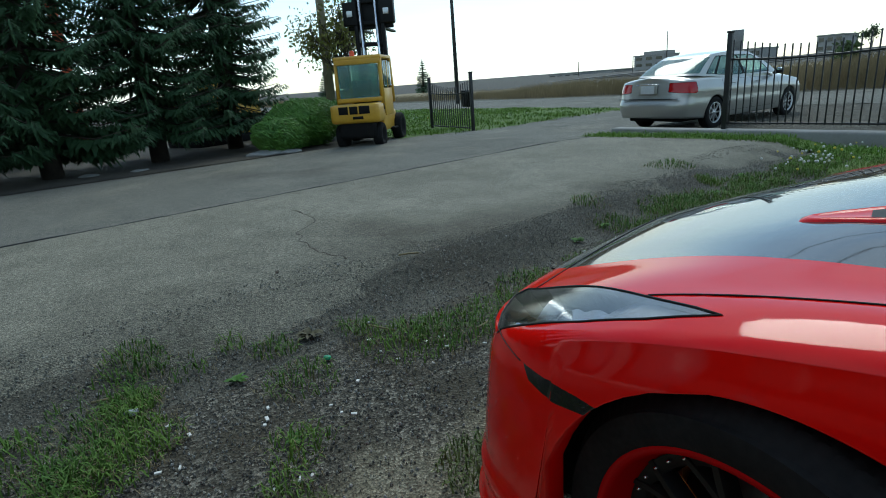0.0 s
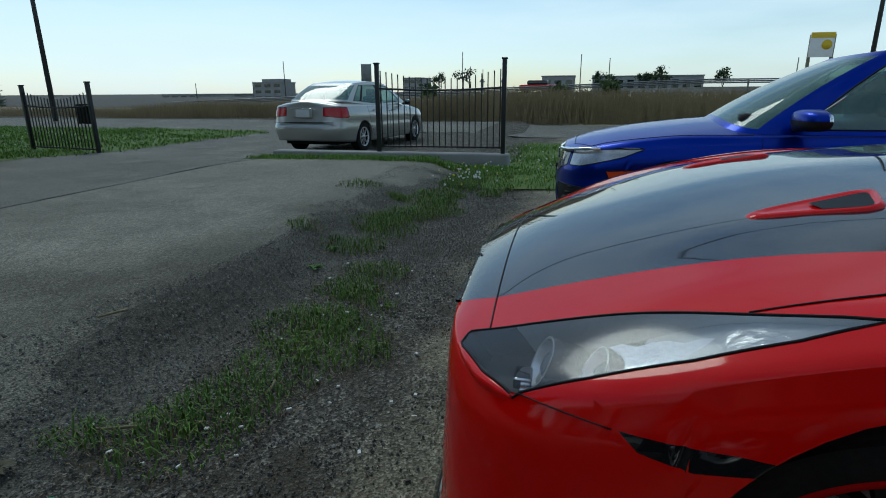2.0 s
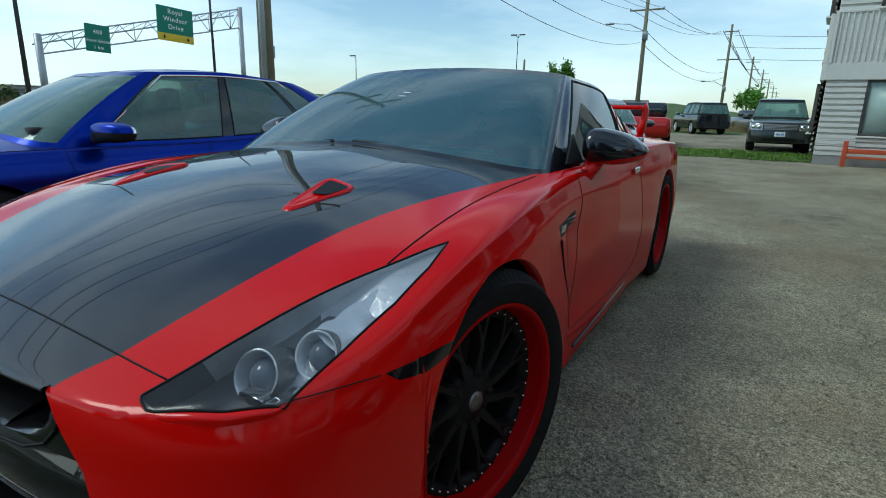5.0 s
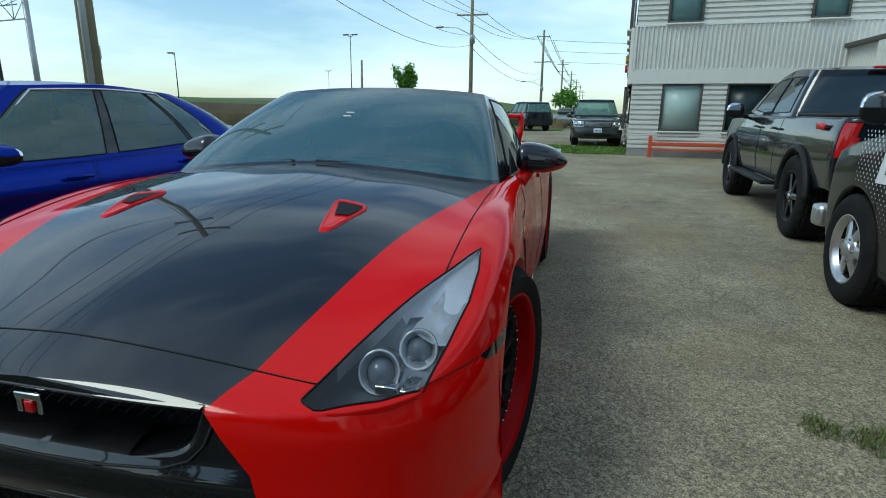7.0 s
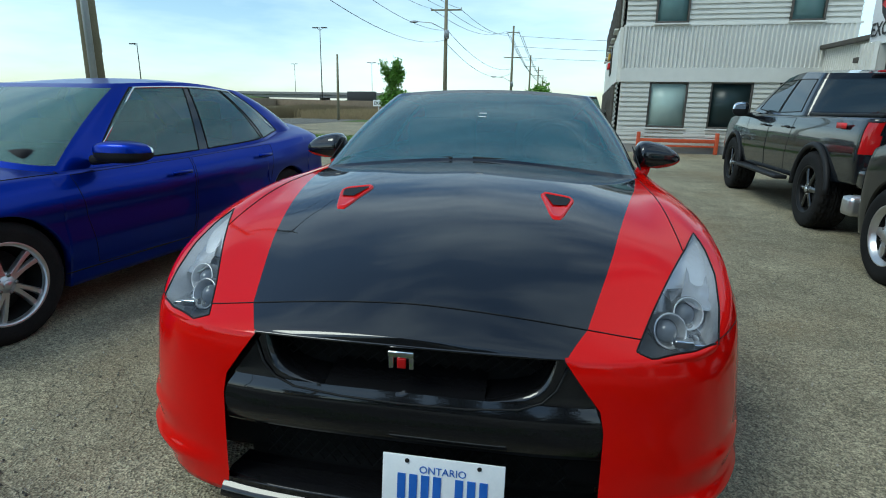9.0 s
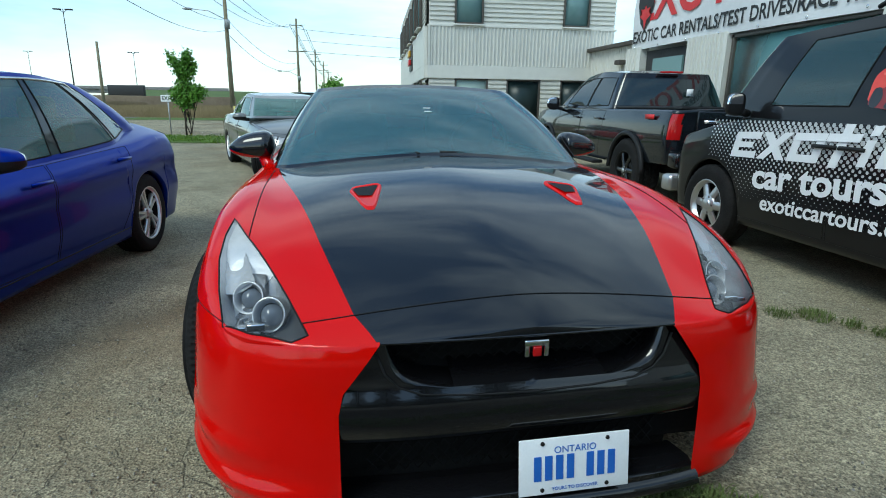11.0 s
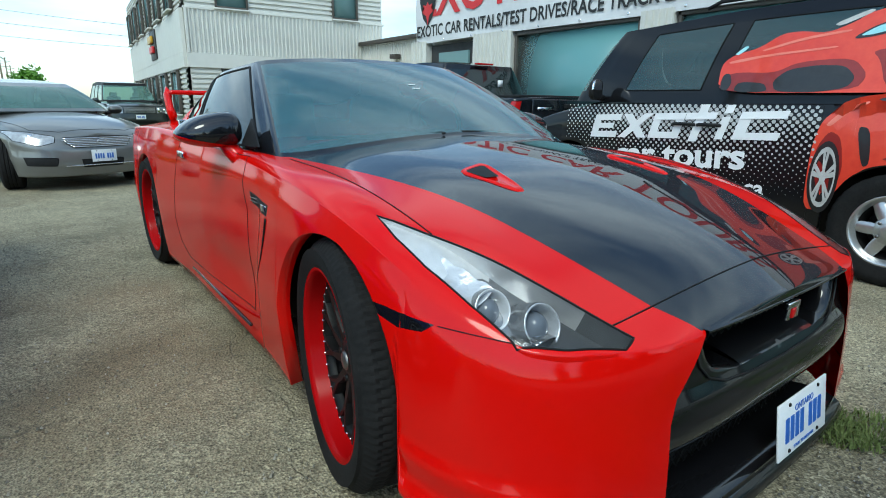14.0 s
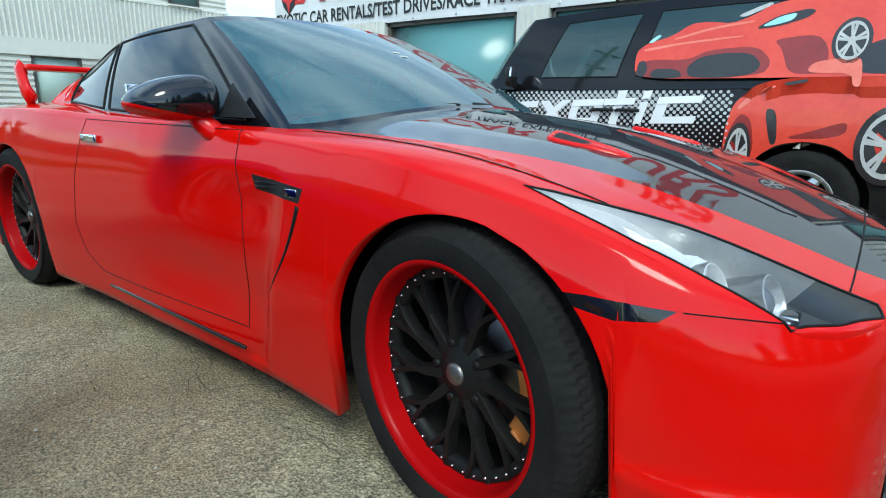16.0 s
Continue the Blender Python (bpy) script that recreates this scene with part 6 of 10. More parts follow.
    for k, strokes in glyphs.items():
        bm = bmesh.new()
        for st in strokes:
            if st[0] == "x":
                quads = [[(0, 0), (.3, 0), (1, 1), (.7, 1)], [(.7, 0), (1, 0), (.3, 1), (0, 1)]]
            else:
                a, b, c, d = st
                quads = [[(a, b), (c, b), (c, d), (a, d)]]
            for q in quads:
                vs = []
                for u, v in q:
                    x = x0 - pos[k] - u * wid[k] - (v - 0.5) * 0.05
                    z = 0.765 + 0.035 * (0.985 - x) + v * hh
                    vs.append(bm.verts.new((x, Y(x, z) + 0.011, z)))
                bm.faces.new(vs)
        bmesh.ops.recalc_face_normals(bm, faces=bm.faces)
        for f in bm.faces:
            f.normal_update()
            if f.normal.y < 0:
                f.normal_flip()
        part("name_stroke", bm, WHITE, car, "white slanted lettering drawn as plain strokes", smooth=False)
    fl = lambda x, z, d=0.005, up=0.0: Matrix.Translation((x, Y(x, z) + d, z)) @ Euler((radians(90), 0, radians(180))).to_matrix().to_4x4() @ Matrix.Rotation(radians(up), 4, "Z")
    lettering("car tours", 0.25, WHITE, car, fl(0.17, 0.665, 0.009, 2.6), bold=0.007, space=0.98, width=1.22)
    lettering("exoticcartours.ca", 0.150, WHITE, car, fl(0.04, 0.475, 0.009, 1.6), bold=0.003, space=1.0, width=1.08)
    red_body = surface("printed_red", (0.62, 0.03, 0.015), (0.75, 0.07, 0.03), 2.5, rough=0.35, coat=0.5)
    red_dark = surface("printed_dark_red", (0.20, 0.008, 0.006), (0.30, 0.015, 0.01), 3, rough=0.35, coat=0.5)
    smoke = surface("printed_black", (0.008, 0.008, 0.009), (0.018, 0.018, 0.018), 4, rough=0.35, coat=0.5)
    pale = surface("printed_pale_red", (0.72, 0.13, 0.08), (0.80, 0.22, 0.15), 4, rough=0.35, coat=0.5)
    silver_ink = surface("printed_silver", (0.38, 0.37, 0.35), (0.56, 0.55, 0.53), 20, rough=0.35)
    cyan = surface("printed_cyan", (0.25, 0.6, 0.65), (0.5, 0.75, 0.78), 8, rough=0.3)
    flat("printed_car_side", [(-0.78, 0.40), (-0.775, 0.68), (-0.78, 0.82), (-0.81, 0.96), (-0.91, 1.06), (-1.0, 1.10), (-1.21, 1.125), (-2.05, 1.125), (-2.05, 0.70), (-1.62, 0.60), (-1.52, 0.62), (-1.42, 0.70), (-1.26, 0.73), (-1.10, 0.70), (-1.0, 0.62), (-0.93, 0.50), (-0.88, 0.40)], red_body, 0.001, "printed flank of a red sports car")
    flat("printed_car_nose", [(-0.11, 1.13), (-0.09, 1.32), (-0.16, 1.38), (-0.33, 1.42), (-0.45, 1.50), (-0.57, 1.505), (-0.72, 1.48), (-0.86, 1.535), (-0.93, 1.585), (-1.17, 1.62), (-1.95, 1.62), (-1.95, 1.12), (-0.90, 1.12)], red_body, 0.001, "printed front of a red sports car")
    flat("printed_shade", [(-0.12, 1.13), (-0.115, 1.235), (-0.22, 1.265), (-0.47, 1.25), (-0.60, 1.315), (-0.90, 1.325), (-1.0, 1.22), (-0.95, 1.13)], red_dark, 0.002)
    flat("printed_intake", [(-0.47, 1.20), (-0.55, 1.27), (-0.72, 1.29), (-0.87, 1.28), (-0.94, 1.21), (-0.91, 1.15), (-0.75, 1.125), (-0.50, 1.13)], smoke, 0.003, "printed dark air intake")
    flat("printed_intake", [(-0.24, 1.20), (-0.42, 1.19), (-0.46, 1.13), (-0.22, 1.13)], smoke, 0.003)
    flat("printed_intake", [(-0.125, 1.15), (-0.12, 1.25), (-0.17, 1.26), (-0.20, 1.20), (-0.18, 1.14)], smoke, 0.003)
    flat("printed_highlight", [(-0.35, 1.405), (-0.60, 1.468), (-0.85, 1.492), (-0.85, 1.478), (-0.60, 1.45), (-0.36, 1.392)], pale, 0.003)
    flat("printed_highlight", [(-0.14, 1.34), (-0.40, 1.375), (-0.80, 1.40), (-0.80, 1.388), (-0.40, 1.36), (-0.15, 1.32)], pale, 0.003)
    flat("printed_highlight", [(-0.83, 0.93), (-0.92, 1.035), (-1.05, 1.075), (-1.05, 1.06), (-0.94, 1.01), (-0.86, 0.92)], pale, 0.003)
    flat("printed_shade", [(-0.98, 1.36), (-1.04, 1.30), (-1.10, 1.14), (-1.31, 1.14), (-1.29, 1.30), (-1.22, 1.38)], red_dark, 0.002)
    flat("printed_shade", [(-0.79, 0.55), (-0.80, 0.78), (-0.86, 0.90), (-0.93, 0.86), (-0.97, 0.66), (-0.92, 0.50)], red_dark, 0.002)
    flat("printed_shade", [(-1.12, 0.74), (-1.30, 0.80), (-1.46, 0.86), (-1.46, 0.78), (-1.34, 0.745)], red_dark, 0.002)
    flat("printed_lamp", [(-0.85, 1.43), (-0.98, 1.51), (-1.15, 1.54), (-1.19, 1.52), (-1.14, 1.48), (-0.99, 1.44)], smoke, 0.003, "printed dark headlamp")
    flat("printed_lamp", [(-0.89, 1.445), (-0.99, 1.502), (-1.09, 1.52), (-1.07, 1.475), (-0.98, 1.452)], cyan, 0.004, "printed pale blue headlamp glow")
    flat("printed_lamp", [(-0.165, 1.385), (-0.235, 1.44), (-0.26, 1.43), (-0.20, 1.38)], cyan, 0.003)
    flat("printed_screen", [(-0.74, 1.53), (-0.92, 1.60), (-0.95, 1.585), (-0.78, 1.513)], silver_ink, 0.003)
    flat("printed_window", [(-1.33, 1.22), (-1.44, 1.285), (-1.58, 1.34), (-1.95, 1.42), (-1.95, 1.135), (-1.46, 1.13)], smoke, 0.003, "printed dark side window")
    flat("printed_mirror", [(-1.20, 1.17), (-1.24, 1.215), (-1.45, 1.235), (-1.475, 1.20), (-1.49, 1.06), (-1.45, 1.06), (-1.43, 1.14), (-1.22, 1.145)], pale, 0.005, "printed pink door mirror")
    flat("printed_vent", [(-1.0, 0.93), (-1.07, 0.92), (-1.10, 0.71), (-1.06, 0.69)], smoke, 0.003)
    flat("printed_vent", [(-1.08, 1.085), (-1.22, 1.112), (-1.22, 1.092), (-1.12, 1.07)], smoke, 0.004)

    def printed_wheel(cx, cz, rx, rz, dy):
        """A wheel of the print: dark tyre, silver rim with five twin spokes."""
        def oval(name, kx, kz, mat, parent, off, label="", hole=None):
            bm = bmesh.new()
            ring = [bm.verts.new((cx + rx * kx * math.cos(a), lean(cz + rz * kz * math.sin(a)) + dy + off, cz + rz * kz * math.sin(a))) for a in np.linspace(0, 2 * math.pi, 29)[:-1]]
            if hole:
                inner = [bm.verts.new((cx + rx * hole * math.cos(a), lean(cz + rz * hole * math.sin(a)) + dy + off, cz + rz * hole * math.sin(a))) for a in np.linspace(0, 2 * math.pi, 29)[:-1]]
                for k in range(28):
                    bm.faces.new((ring[k], inner[k], inner[(k + 1) % 28], ring[(k + 1) % 28]))
            else:
                bm.faces.new(ring[::-1])
            return part(name, bm, mat, parent, label, smooth=False)
        lean = lambda z: Y(cx, min(z, 1.04)) if z <= 1.05 else 0.898 - 0.165 * (z - 1.05) / 0.62
        pw = oval("printed_wheel", 1.0, 1.0, smoke, car, 0.0, "printed wheel with silver spokes")
        oval("printed_rim", 0.80, 0.84, silver_ink, pw, 0.002, hole=0.70)
        for k in range(10):
            a = 2 * math.pi * (k // 2) / 5 + 0.3 + (0.16 if k % 2 else -0.16)
            bm = bmesh.new()
            c, s_ = math.cos(a), math.sin(a)
            q = [(0.10 * c - 0.05 * s_, 0.10 * s_ + 0.05 * c), (0.74 * c - 0.08 * s_, 0.74 * s_ + 0.08 * c), (0.74 * c + 0.08 * s_, 0.74 * s_ - 0.08 * c), (0.10 * c + 0.05 * s_, 0.10 * s_ - 0.05 * c)]
            f = bm.faces.new([bm.verts.new((cx + u * rx, lean(cz + v * rz) + dy + 0.003, cz + v * rz)) for u, v in q])
            bm.normal_update()
            if f.normal.y < 0:
                f.normal_flip()
            part("printed_spoke", bm, silver_ink, pw, smooth=False)
        oval("printed_hub", 0.2, 0.2, silver_ink, pw, 0.004)
    printed_wheel(-0.87, 0.61, 0.085, 0.225, 0.005)
    printed_wheel(-1.40, 1.33, 0.10, 0.135, 0.005)
    printed_wheel(-1.68, 0.72, 0.17, 0.235, 0.005)
    part("front_bumper", boxes(((2.03, 0, 0.42), (0.16, 1.62, 0.16), 0.04)), ALLOY, car, "chrome front bumper")
    part("grille", boxes(((2.05, 0, 0.66), (0.06, 0.90, 0.16), 0.01)), PLASTIC, car)
    for sg in (1, -1):
        bm = bmesh.new()
        tube(bm, [(0.20, sg * 0.60, 1.745), (0.10, sg * 0.60, 1.785), (-1.75, sg * 0.60, 1.785), (-1.85, sg * 0.60, 1.745)], 0.016, 6)
        part("roof_rail", bm, PLASTIC, car)
    return car


blue_sedan()
silver_sedan()
grey_sedan()
boxy_suv("boxy_suv", "dark grey boxy off-road vehicle facing the lot", pose(-18.6, 1.55, 0, 0, 0, 2) @ Matrix.Scale(0.88, 4), ROVER_GREY)
pickup()
wrapped_van()


# ---- ground ----
def rise(x, y):
    """Height of the ground: the drive lies a little above the lot and falls away again."""
    e = 3.42 + 0.14 * math.sin(y * 0.9) + 0.07 * math.sin(y * 2.7 + 1)
    up_ = max(0.0, min(1.0, (x - e) / 0.45))
    up_ = up_ * up_ * (3 - 2 * up_)
    fall = max(0.0, min(1.0, (x - 5.5) / 7.0))
    side = max(0.0, min(1.0, (y + 40) / 10))
    low = max(0.0, min(1.0, (-4.8 - y) / 3.4))
    low = 0.15 * low * low * (3 - 2 * low) * max(0.0, min(1.0, (x + 6.0) / 6.0)) * max(0.0, min(1.0, (14.0 - x) / 6.0))
    return -low + 0.115 * up_ * (1 - fall) * (side if y < -9 else 1)


def asphalt(name, dark, light, stones, crack=True, tan=(0.22, 0.205, 0.165), edge=False, verge=False):
    """Worn asphalt: aggregate, stains, sandy patches and a web of cracks."""
    n = Nodes(name)
    agg = n.node("ShaderNodeTexVoronoi", Scale=stones)
    n.link(n.co.outputs["Object"], agg.inputs["Vector"])
    n1 = n.noise(0.55, 6.0)
    n2 = n.noise(4.0, 5.0)
    n3 = n.noise(55.0, 3.0)
    base = n.ramp(n.math("ADD", n.math("MULTIPLY", n1, 0.45), n.math("ADD", n.math("MULTIPLY", n2, 0.3), n.math("MULTIPLY", n3, 0.25))), [(0.36, dark), (0.64, light)])
    base = n.mix(n.ramp(n.noise(0.9, 5.0, space="Object"), [(0.52, (0, 0, 0)), (0.72, (0.75, 0.75, 0.75))]), base, tan)
    grit = n.ramp(agg.outputs["Color"], [(0.15, (0.55, 0.55, 0.55)), (0.85, (1.5, 1.5, 1.45))])
    base = n.mix(0.75, base, grit, "MULTIPLY")
    if verge:
        # drifts of brown dirt over the lot
        base = n.mix(n.ramp(n.noise(0.42, 6.0, 0.62), [(0.50, (0, 0, 0)), (0.64, (0.7, 0.7, 0.7))]), base, (0.22, 0.170, 0.102))
    stain = n.ramp(n.noise(0.35, 3.0), [(0.60, (1, 1, 1)), (0.74, (0.62, 0.60, 0.58))])
    base = n.mix(1.0, base, stain, "MULTIPLY")
    if edge:
        # the colour darkens unevenly towards the crumbling edge
        sep = n.t.nodes.new("ShaderNodeSeparateXYZ")
        n.link(n.co.outputs["Object"], sep.inputs[0])
        wob = n.math("ADD", sep.outputs["X"], n.math("MULTIPLY", n.noise(1.3, 5.0), 1.1))
        strip = n.ramp(n.math("MULTIPLY", n.math("SUBTRACT", wob, 3.9), 1.0), [(0.0, (0.58, 0.58, 0.57)), (1.0, (1, 1, 1))])
        base = n.mix(1.0, base, strip, "MULTIPLY")
    if verge:
        # towards the drive the asphalt gives way to dark gravel
        sep = n.t.nodes.new("ShaderNodeSeparateXYZ")
        n.link(n.co.outputs["Object"], sep.inputs[0])
        wob = n.math("ADD", sep.outputs["X"], n.math("MULTIPLY", n.noise(1.6, 6.0), 0.9))
        share = n.ramp(n.math("SUBTRACT", wob, 2.2), [(0.25, (0, 0, 0)), (0.75, (1, 1, 1))])
        gravel = n.ramp(agg.outputs["Color"], [(0.1, (0.026, 0.023, 0.018)), (0.55, (0.072, 0.065, 0.050)), (0.95, (0.24, 0.22, 0.18))])
        gravel = n.mix(n.ramp(n2, [(0.45, (0, 0, 0)), (0.65, (0.8, 0.8, 0.8))]), gravel, (0.046, 0.038, 0.024))
        base = n.mix(share, base, gravel)
    speck = n.ramp(n.noise(160.0, 2.0), [(0.36, (0.45, 0.45, 0.45)), (0.5, (1, 1, 1)), (0.66, (1.5, 1.5, 1.45))])
    base = n.mix(0.9, base, speck, "MULTIPLY")
    h = n.math("ADD", agg.outputs["Distance"], n.math("MULTIPLY", n3, 0.8))
    if crack:
        warp = n.node("ShaderNodeTexNoise", Scale=3.0, Detail=4.0)
        n.link(n.co.outputs["Object"], warp.inputs["Vector"])
        add = n.t.nodes.new("ShaderNodeVectorMath")
        add.operation = "MULTIPLY_ADD"
        n.link(warp.outputs["Color"], add.inputs[0])
        add.inputs[1].default_value = (0.35, 0.35, 0)
        n.link(n.co.outputs["Object"], add.inputs[2])
        masks = []
        for sc, wd in ((0.75, 0.003), (4.2, 0.016)):
            v = n.node("ShaderNodeTexVoronoi", Scale=sc)
            v.feature = "DISTANCE_TO_EDGE"
            n.link(add.outputs[0], v.inputs["Vector"])
            masks.append(n.ramp(v.outputs["Distance"], [(0.0, (1, 1, 1)), (wd, (0, 0, 0))]))
        patchy = n.ramp(n.noise(0.8, 3.0), [(0.45, (0, 0, 0)), (0.6, (1, 1, 1))])
        fine = n.mix(1.0, masks[1], patchy, "MULTIPLY")
        allc = n.mix(1.0, n.mix(1.0, masks[0], n.ramp(n.noise(1.7, 4.0), [(0.42, (0, 0, 0)), (0.55, (1, 1, 1))]), "MULTIPLY"), fine, "LIGHTEN")
        base = n.mix(n.math("MULTIPLY", allc, 0.46), base, (0.045, 0.042, 0.036))
        h = n.math("SUBTRACT", h, n.math("MULTIPLY", allc, 0.6))
    n.set(Base_Color=base, Roughness=0.9)
    n.bsdf.inputs["Specular IOR Level"].default_value = 0.25
    n.bump(h, 0.9, 0.006)
    return n.m


LOT = asphalt("lot_asphalt", (0.160, 0.143, 0.098), (0.385, 0.345, 0.240), 95, tan=(0.33, 0.285, 0.185), verge=True)
DRIVE = asphalt("drive_asphalt", (0.125, 0.116, 0.092), (0.265, 0.248, 0.200), 120, edge=True)
ROADM = asphalt("road_asphalt", (0.118, 0.113, 0.098), (0.172, 0.165, 0.144), 90, crack=False)
GRAVEL = asphalt("gravel", (0.042, 0.039, 0.031), (0.125, 0.117, 0.095), 110, crack=False, tan=(0.055, 0.046, 0.033))
SOIL = surface("soil", (0.035, 0.030, 0.022), (0.075, 0.062, 0.045), 2.0, rough=0.95, bump=0.01, fine=60)
LAWN = surface("lawn_soil", (0.048, 0.092, 0.007), (0.098, 0.150, 0.015), 2.5, rough=0.95, bump=0.01, fine=50)


def spaced(lo, hi, near_lo, near_hi, fine, far):
    out = list(np.arange(near_lo, near_hi, fine))
    s, x = fine, near_hi
    while x < hi:
        out.append(x)
        s = min(far, s * 1.35)
        x += s
    out.append(hi)
    s, x = fine, near_lo
    left = []
    while x > lo:
        s = min(far, s * 1.35)
        x -= s
        left.append(max(x, lo))
    return left[::-1] + out


xs = spaced(-900, 900, -6.0, 6.5, 0.09, 120)
ys = spaced(-900, 900, -9.0, 3.5, 0.11, 120)
bm = bmesh.new()
pts = np.array([[(x, y, rise(x, y) - (0.022 if 3.8 < x < 10.6 and -6.2 < y < 13 else 0.0) + (0.010 * noise.noise((x * 1.3, y * 1.3, 0)) if -7 < x < 7 and -10 < y < 5 else 0)) for y in ys] for x in xs])
grid(bm, pts)
for f in bm.faces:
    c = f.calc_center_median()
    edge = 2.12 + 0.30 * math.sin(c.y * 0.8 + 1) + 0.25 * noise.noise((c.x, c.y, 3.0))
    f.material_index = 1 if (3.3 < c.x < 3.9 and -7.5 < c.y < 9) else (2 if (c.y < -18.6 or c.y > 40 or abs(c.x) > 70 or (c.x > 11.4 and c.y > -7)) else 0)
ground = part("ground", bm, [LOT, GRAVEL, SOIL], None, kind="structure")
tagged(ground, "grey cracked asphalt lot with a gravel verge", "ground")


def lawn(name, outline, label, z=0.006, mat=LAWN):
    """A flat patch of ground cover that follows the rise."""
    bm = bmesh.new()
    (x0, y0), (x1, y1) = outline
    nx_, ny_ = max(2, min(60, int(abs(x1 - x0) / 0.25))), max(2, min(60, int(abs(y1 - y0) / 0.25)))
    P_ = np.zeros((nx_ + 1, ny_ + 1, 3))
    for i in range(nx_ + 1):
        for j in range(ny_ + 1):
            x = x0 + (x1 - x0) * i / nx_
            y = y0 + (y1 - y0) * j / ny_
            if i in (0, nx_):
                x += 0.22 * noise.noise((x, y * 1.3, 2))
            if j in (0, ny_):
                y += 0.22 * noise.noise((x * 1.3, y, 5))
            P_[i, j] = (x, y, rise(x, y) + z + 0.012)
    grid(bm, P_)
    bmesh.ops.recalc_face_normals(bm, faces=bm.faces)
    bm.normal_update()
    if sum(f.normal.z for f in bm.faces) < 0:
        bmesh.ops.reverse_faces(bm, faces=bm.faces)
    return tagged(part(name, bm, mat, None, kind="structure"), label, "ground")


def slab(name, x0, x1, y0, y1, mat, label, z=0.004, wob=0.06):
    bm = bmesh.new()
    nx_, ny_ = max(2, min(70 if x1 - x0 < 100 else 500, int((x1 - x0) / 0.3))), max(2, min(70, int((y1 - y0) / 0.3)))
    P_ = np.zeros((nx_ + 1, ny_ + 1, 3))
    for i in range(nx_ + 1):
        for j in range(ny_ + 1):
            x, y = x0 + (x1 - x0) * i / nx_, y0 + (y1 - y0) * j / ny_
            dive = 0.0
            if i < 2 and wob:
                x += wob * noise.noise((x, y * 2, 0)) * 2 + 0.5 * wob * noise.noise((x, y * 9, 4))
                dive = 0.035 if i == 0 else 0.0
            P_[i, j] = (x, y, rise(x, y) + z + 0.010 - dive)
    grid(bm, P_)
    bm.normal_update()
    if sum(f.normal.z for f in bm.faces) < 0:
        bmesh.ops.reverse_faces(bm, faces=bm.faces)
    return tagged(part(name, bm, mat, None, kind="structure"), label, "ground")


slab("driveway", 3.52, 6.55, -6.4, 14, DRIVE, "pale worn asphalt drive with a broken edge", 0.004, 0.14)
slab("lane", 6.60, 10.75, -13.5, 14, ROADM, "smoother grey asphalt lane beside the trees", 0.002, 0.0)
slab("road", -400, 400, -18.6, -13.3, ROADM, "two-lane grey asphalt road", 0.004, 0.0)
# sealed joint between drive and lane
bm = bmesh.new()
tube(bm, [(6.575 + 0.05 * noise.noise((0, y, 0)) + 0.030 * noise.noise((5, y * 5, 0)), y, rise(6.575, y) + 0.002 + 0.004 * noise.noise((9, y * 3, 0))) for y in np.arange(-6.4, 13, 0.06)], 0.017, 5)
tagged(part("joint", bm, surface("tar_joint", (0.012, 0.012, 0.012), (0.03, 0.03, 0.028), 5, rough=0.8), None, kind="structure"), "dark tar joint along the drive", "ground")
# the branching crack in the drive
bm = bmesh.new()
way = curve((5.6, -0.42), (5.09, -0.35), (4.79, -0.06), (4.25, 0.04), (3.94, 0.01), (3.66, 0.10))
line = [(x, y, rise(x, y) + 0.0105) for x in np.arange(5.6, 3.95, -0.045) for y in (float(way(x)) + 0.05 * noise.noise((x * 9, 0, 0)),)]
for off, r_ in ((0.0, 0.006), (0.012, 0.0045)):
    tube(bm, [(x, y + off * math.sin(x * 14), z) for x, y, z in line], r_, 5)
for seed, (x, y, a, ln) in enumerate(((4.7, -0.02, 2.2, 0.8), (4.2, 0.04, 1.2, 0.6), (4.3, 1.6, 1.2, 1.2), (4.15, -0.6, -1.2, 1.6), (5.6, -3.0, -1.4, 2.0))):
    line = []
    rnd = random.Random(seed)
    for k in range(int(ln / 0.05)):
        line.append((x, y, rise(x, y) + 0.0135))
        a += rnd.uniform(-0.5, 0.5) * 0.7
        x += 0.05 * math.cos(a)
        y += 0.05 * math.sin(a)
    for p, q in zip(line, line[1:]):
        w = 0.007 + 0.007 * rnd.random()
        d = (Vector(q) - Vector(p)).normalized().cross(Vector((0, 0, 1))) * w
        bm.faces.new([bm.verts.new(v) for v in (Vector(p) - d, Vector(q) - d, Vector(q) + d, Vector(p) + d)])
bmesh.ops.recalc_face_normals(bm, faces=bm.faces)
tagged(part("crack", bm, SOIL, None, kind="structure"), "dirt-filled crack in the drive", "ground")

lawn("lawn_by_fence", ((2.9, -11.5), (-4.0, -4.4)), "green lawn with dandelions beside the parked cars")
lawn("verge_by_kerb", ((6.9, -6.85), (2.7, -6.05)), "strip of grass along the kerb")
lawn("lawn_by_gate", ((10.55, -13.2), (26.0, -5.1)), "green lawn beside the gate")
lawn("far_lawn", ((-13.2, -12.5), (-16.6, 2.6)), "strip of lawn at the far end of the lot")
lawn("roadside_lawn", ((-33.0, -13.2), (-38.0, 0.0)), "roadside grass strip")
lawn("mulch_bed", ((10.85, -4.9), (19.0, 12.0)), "dark mulch under the spruces", mat=SOIL)

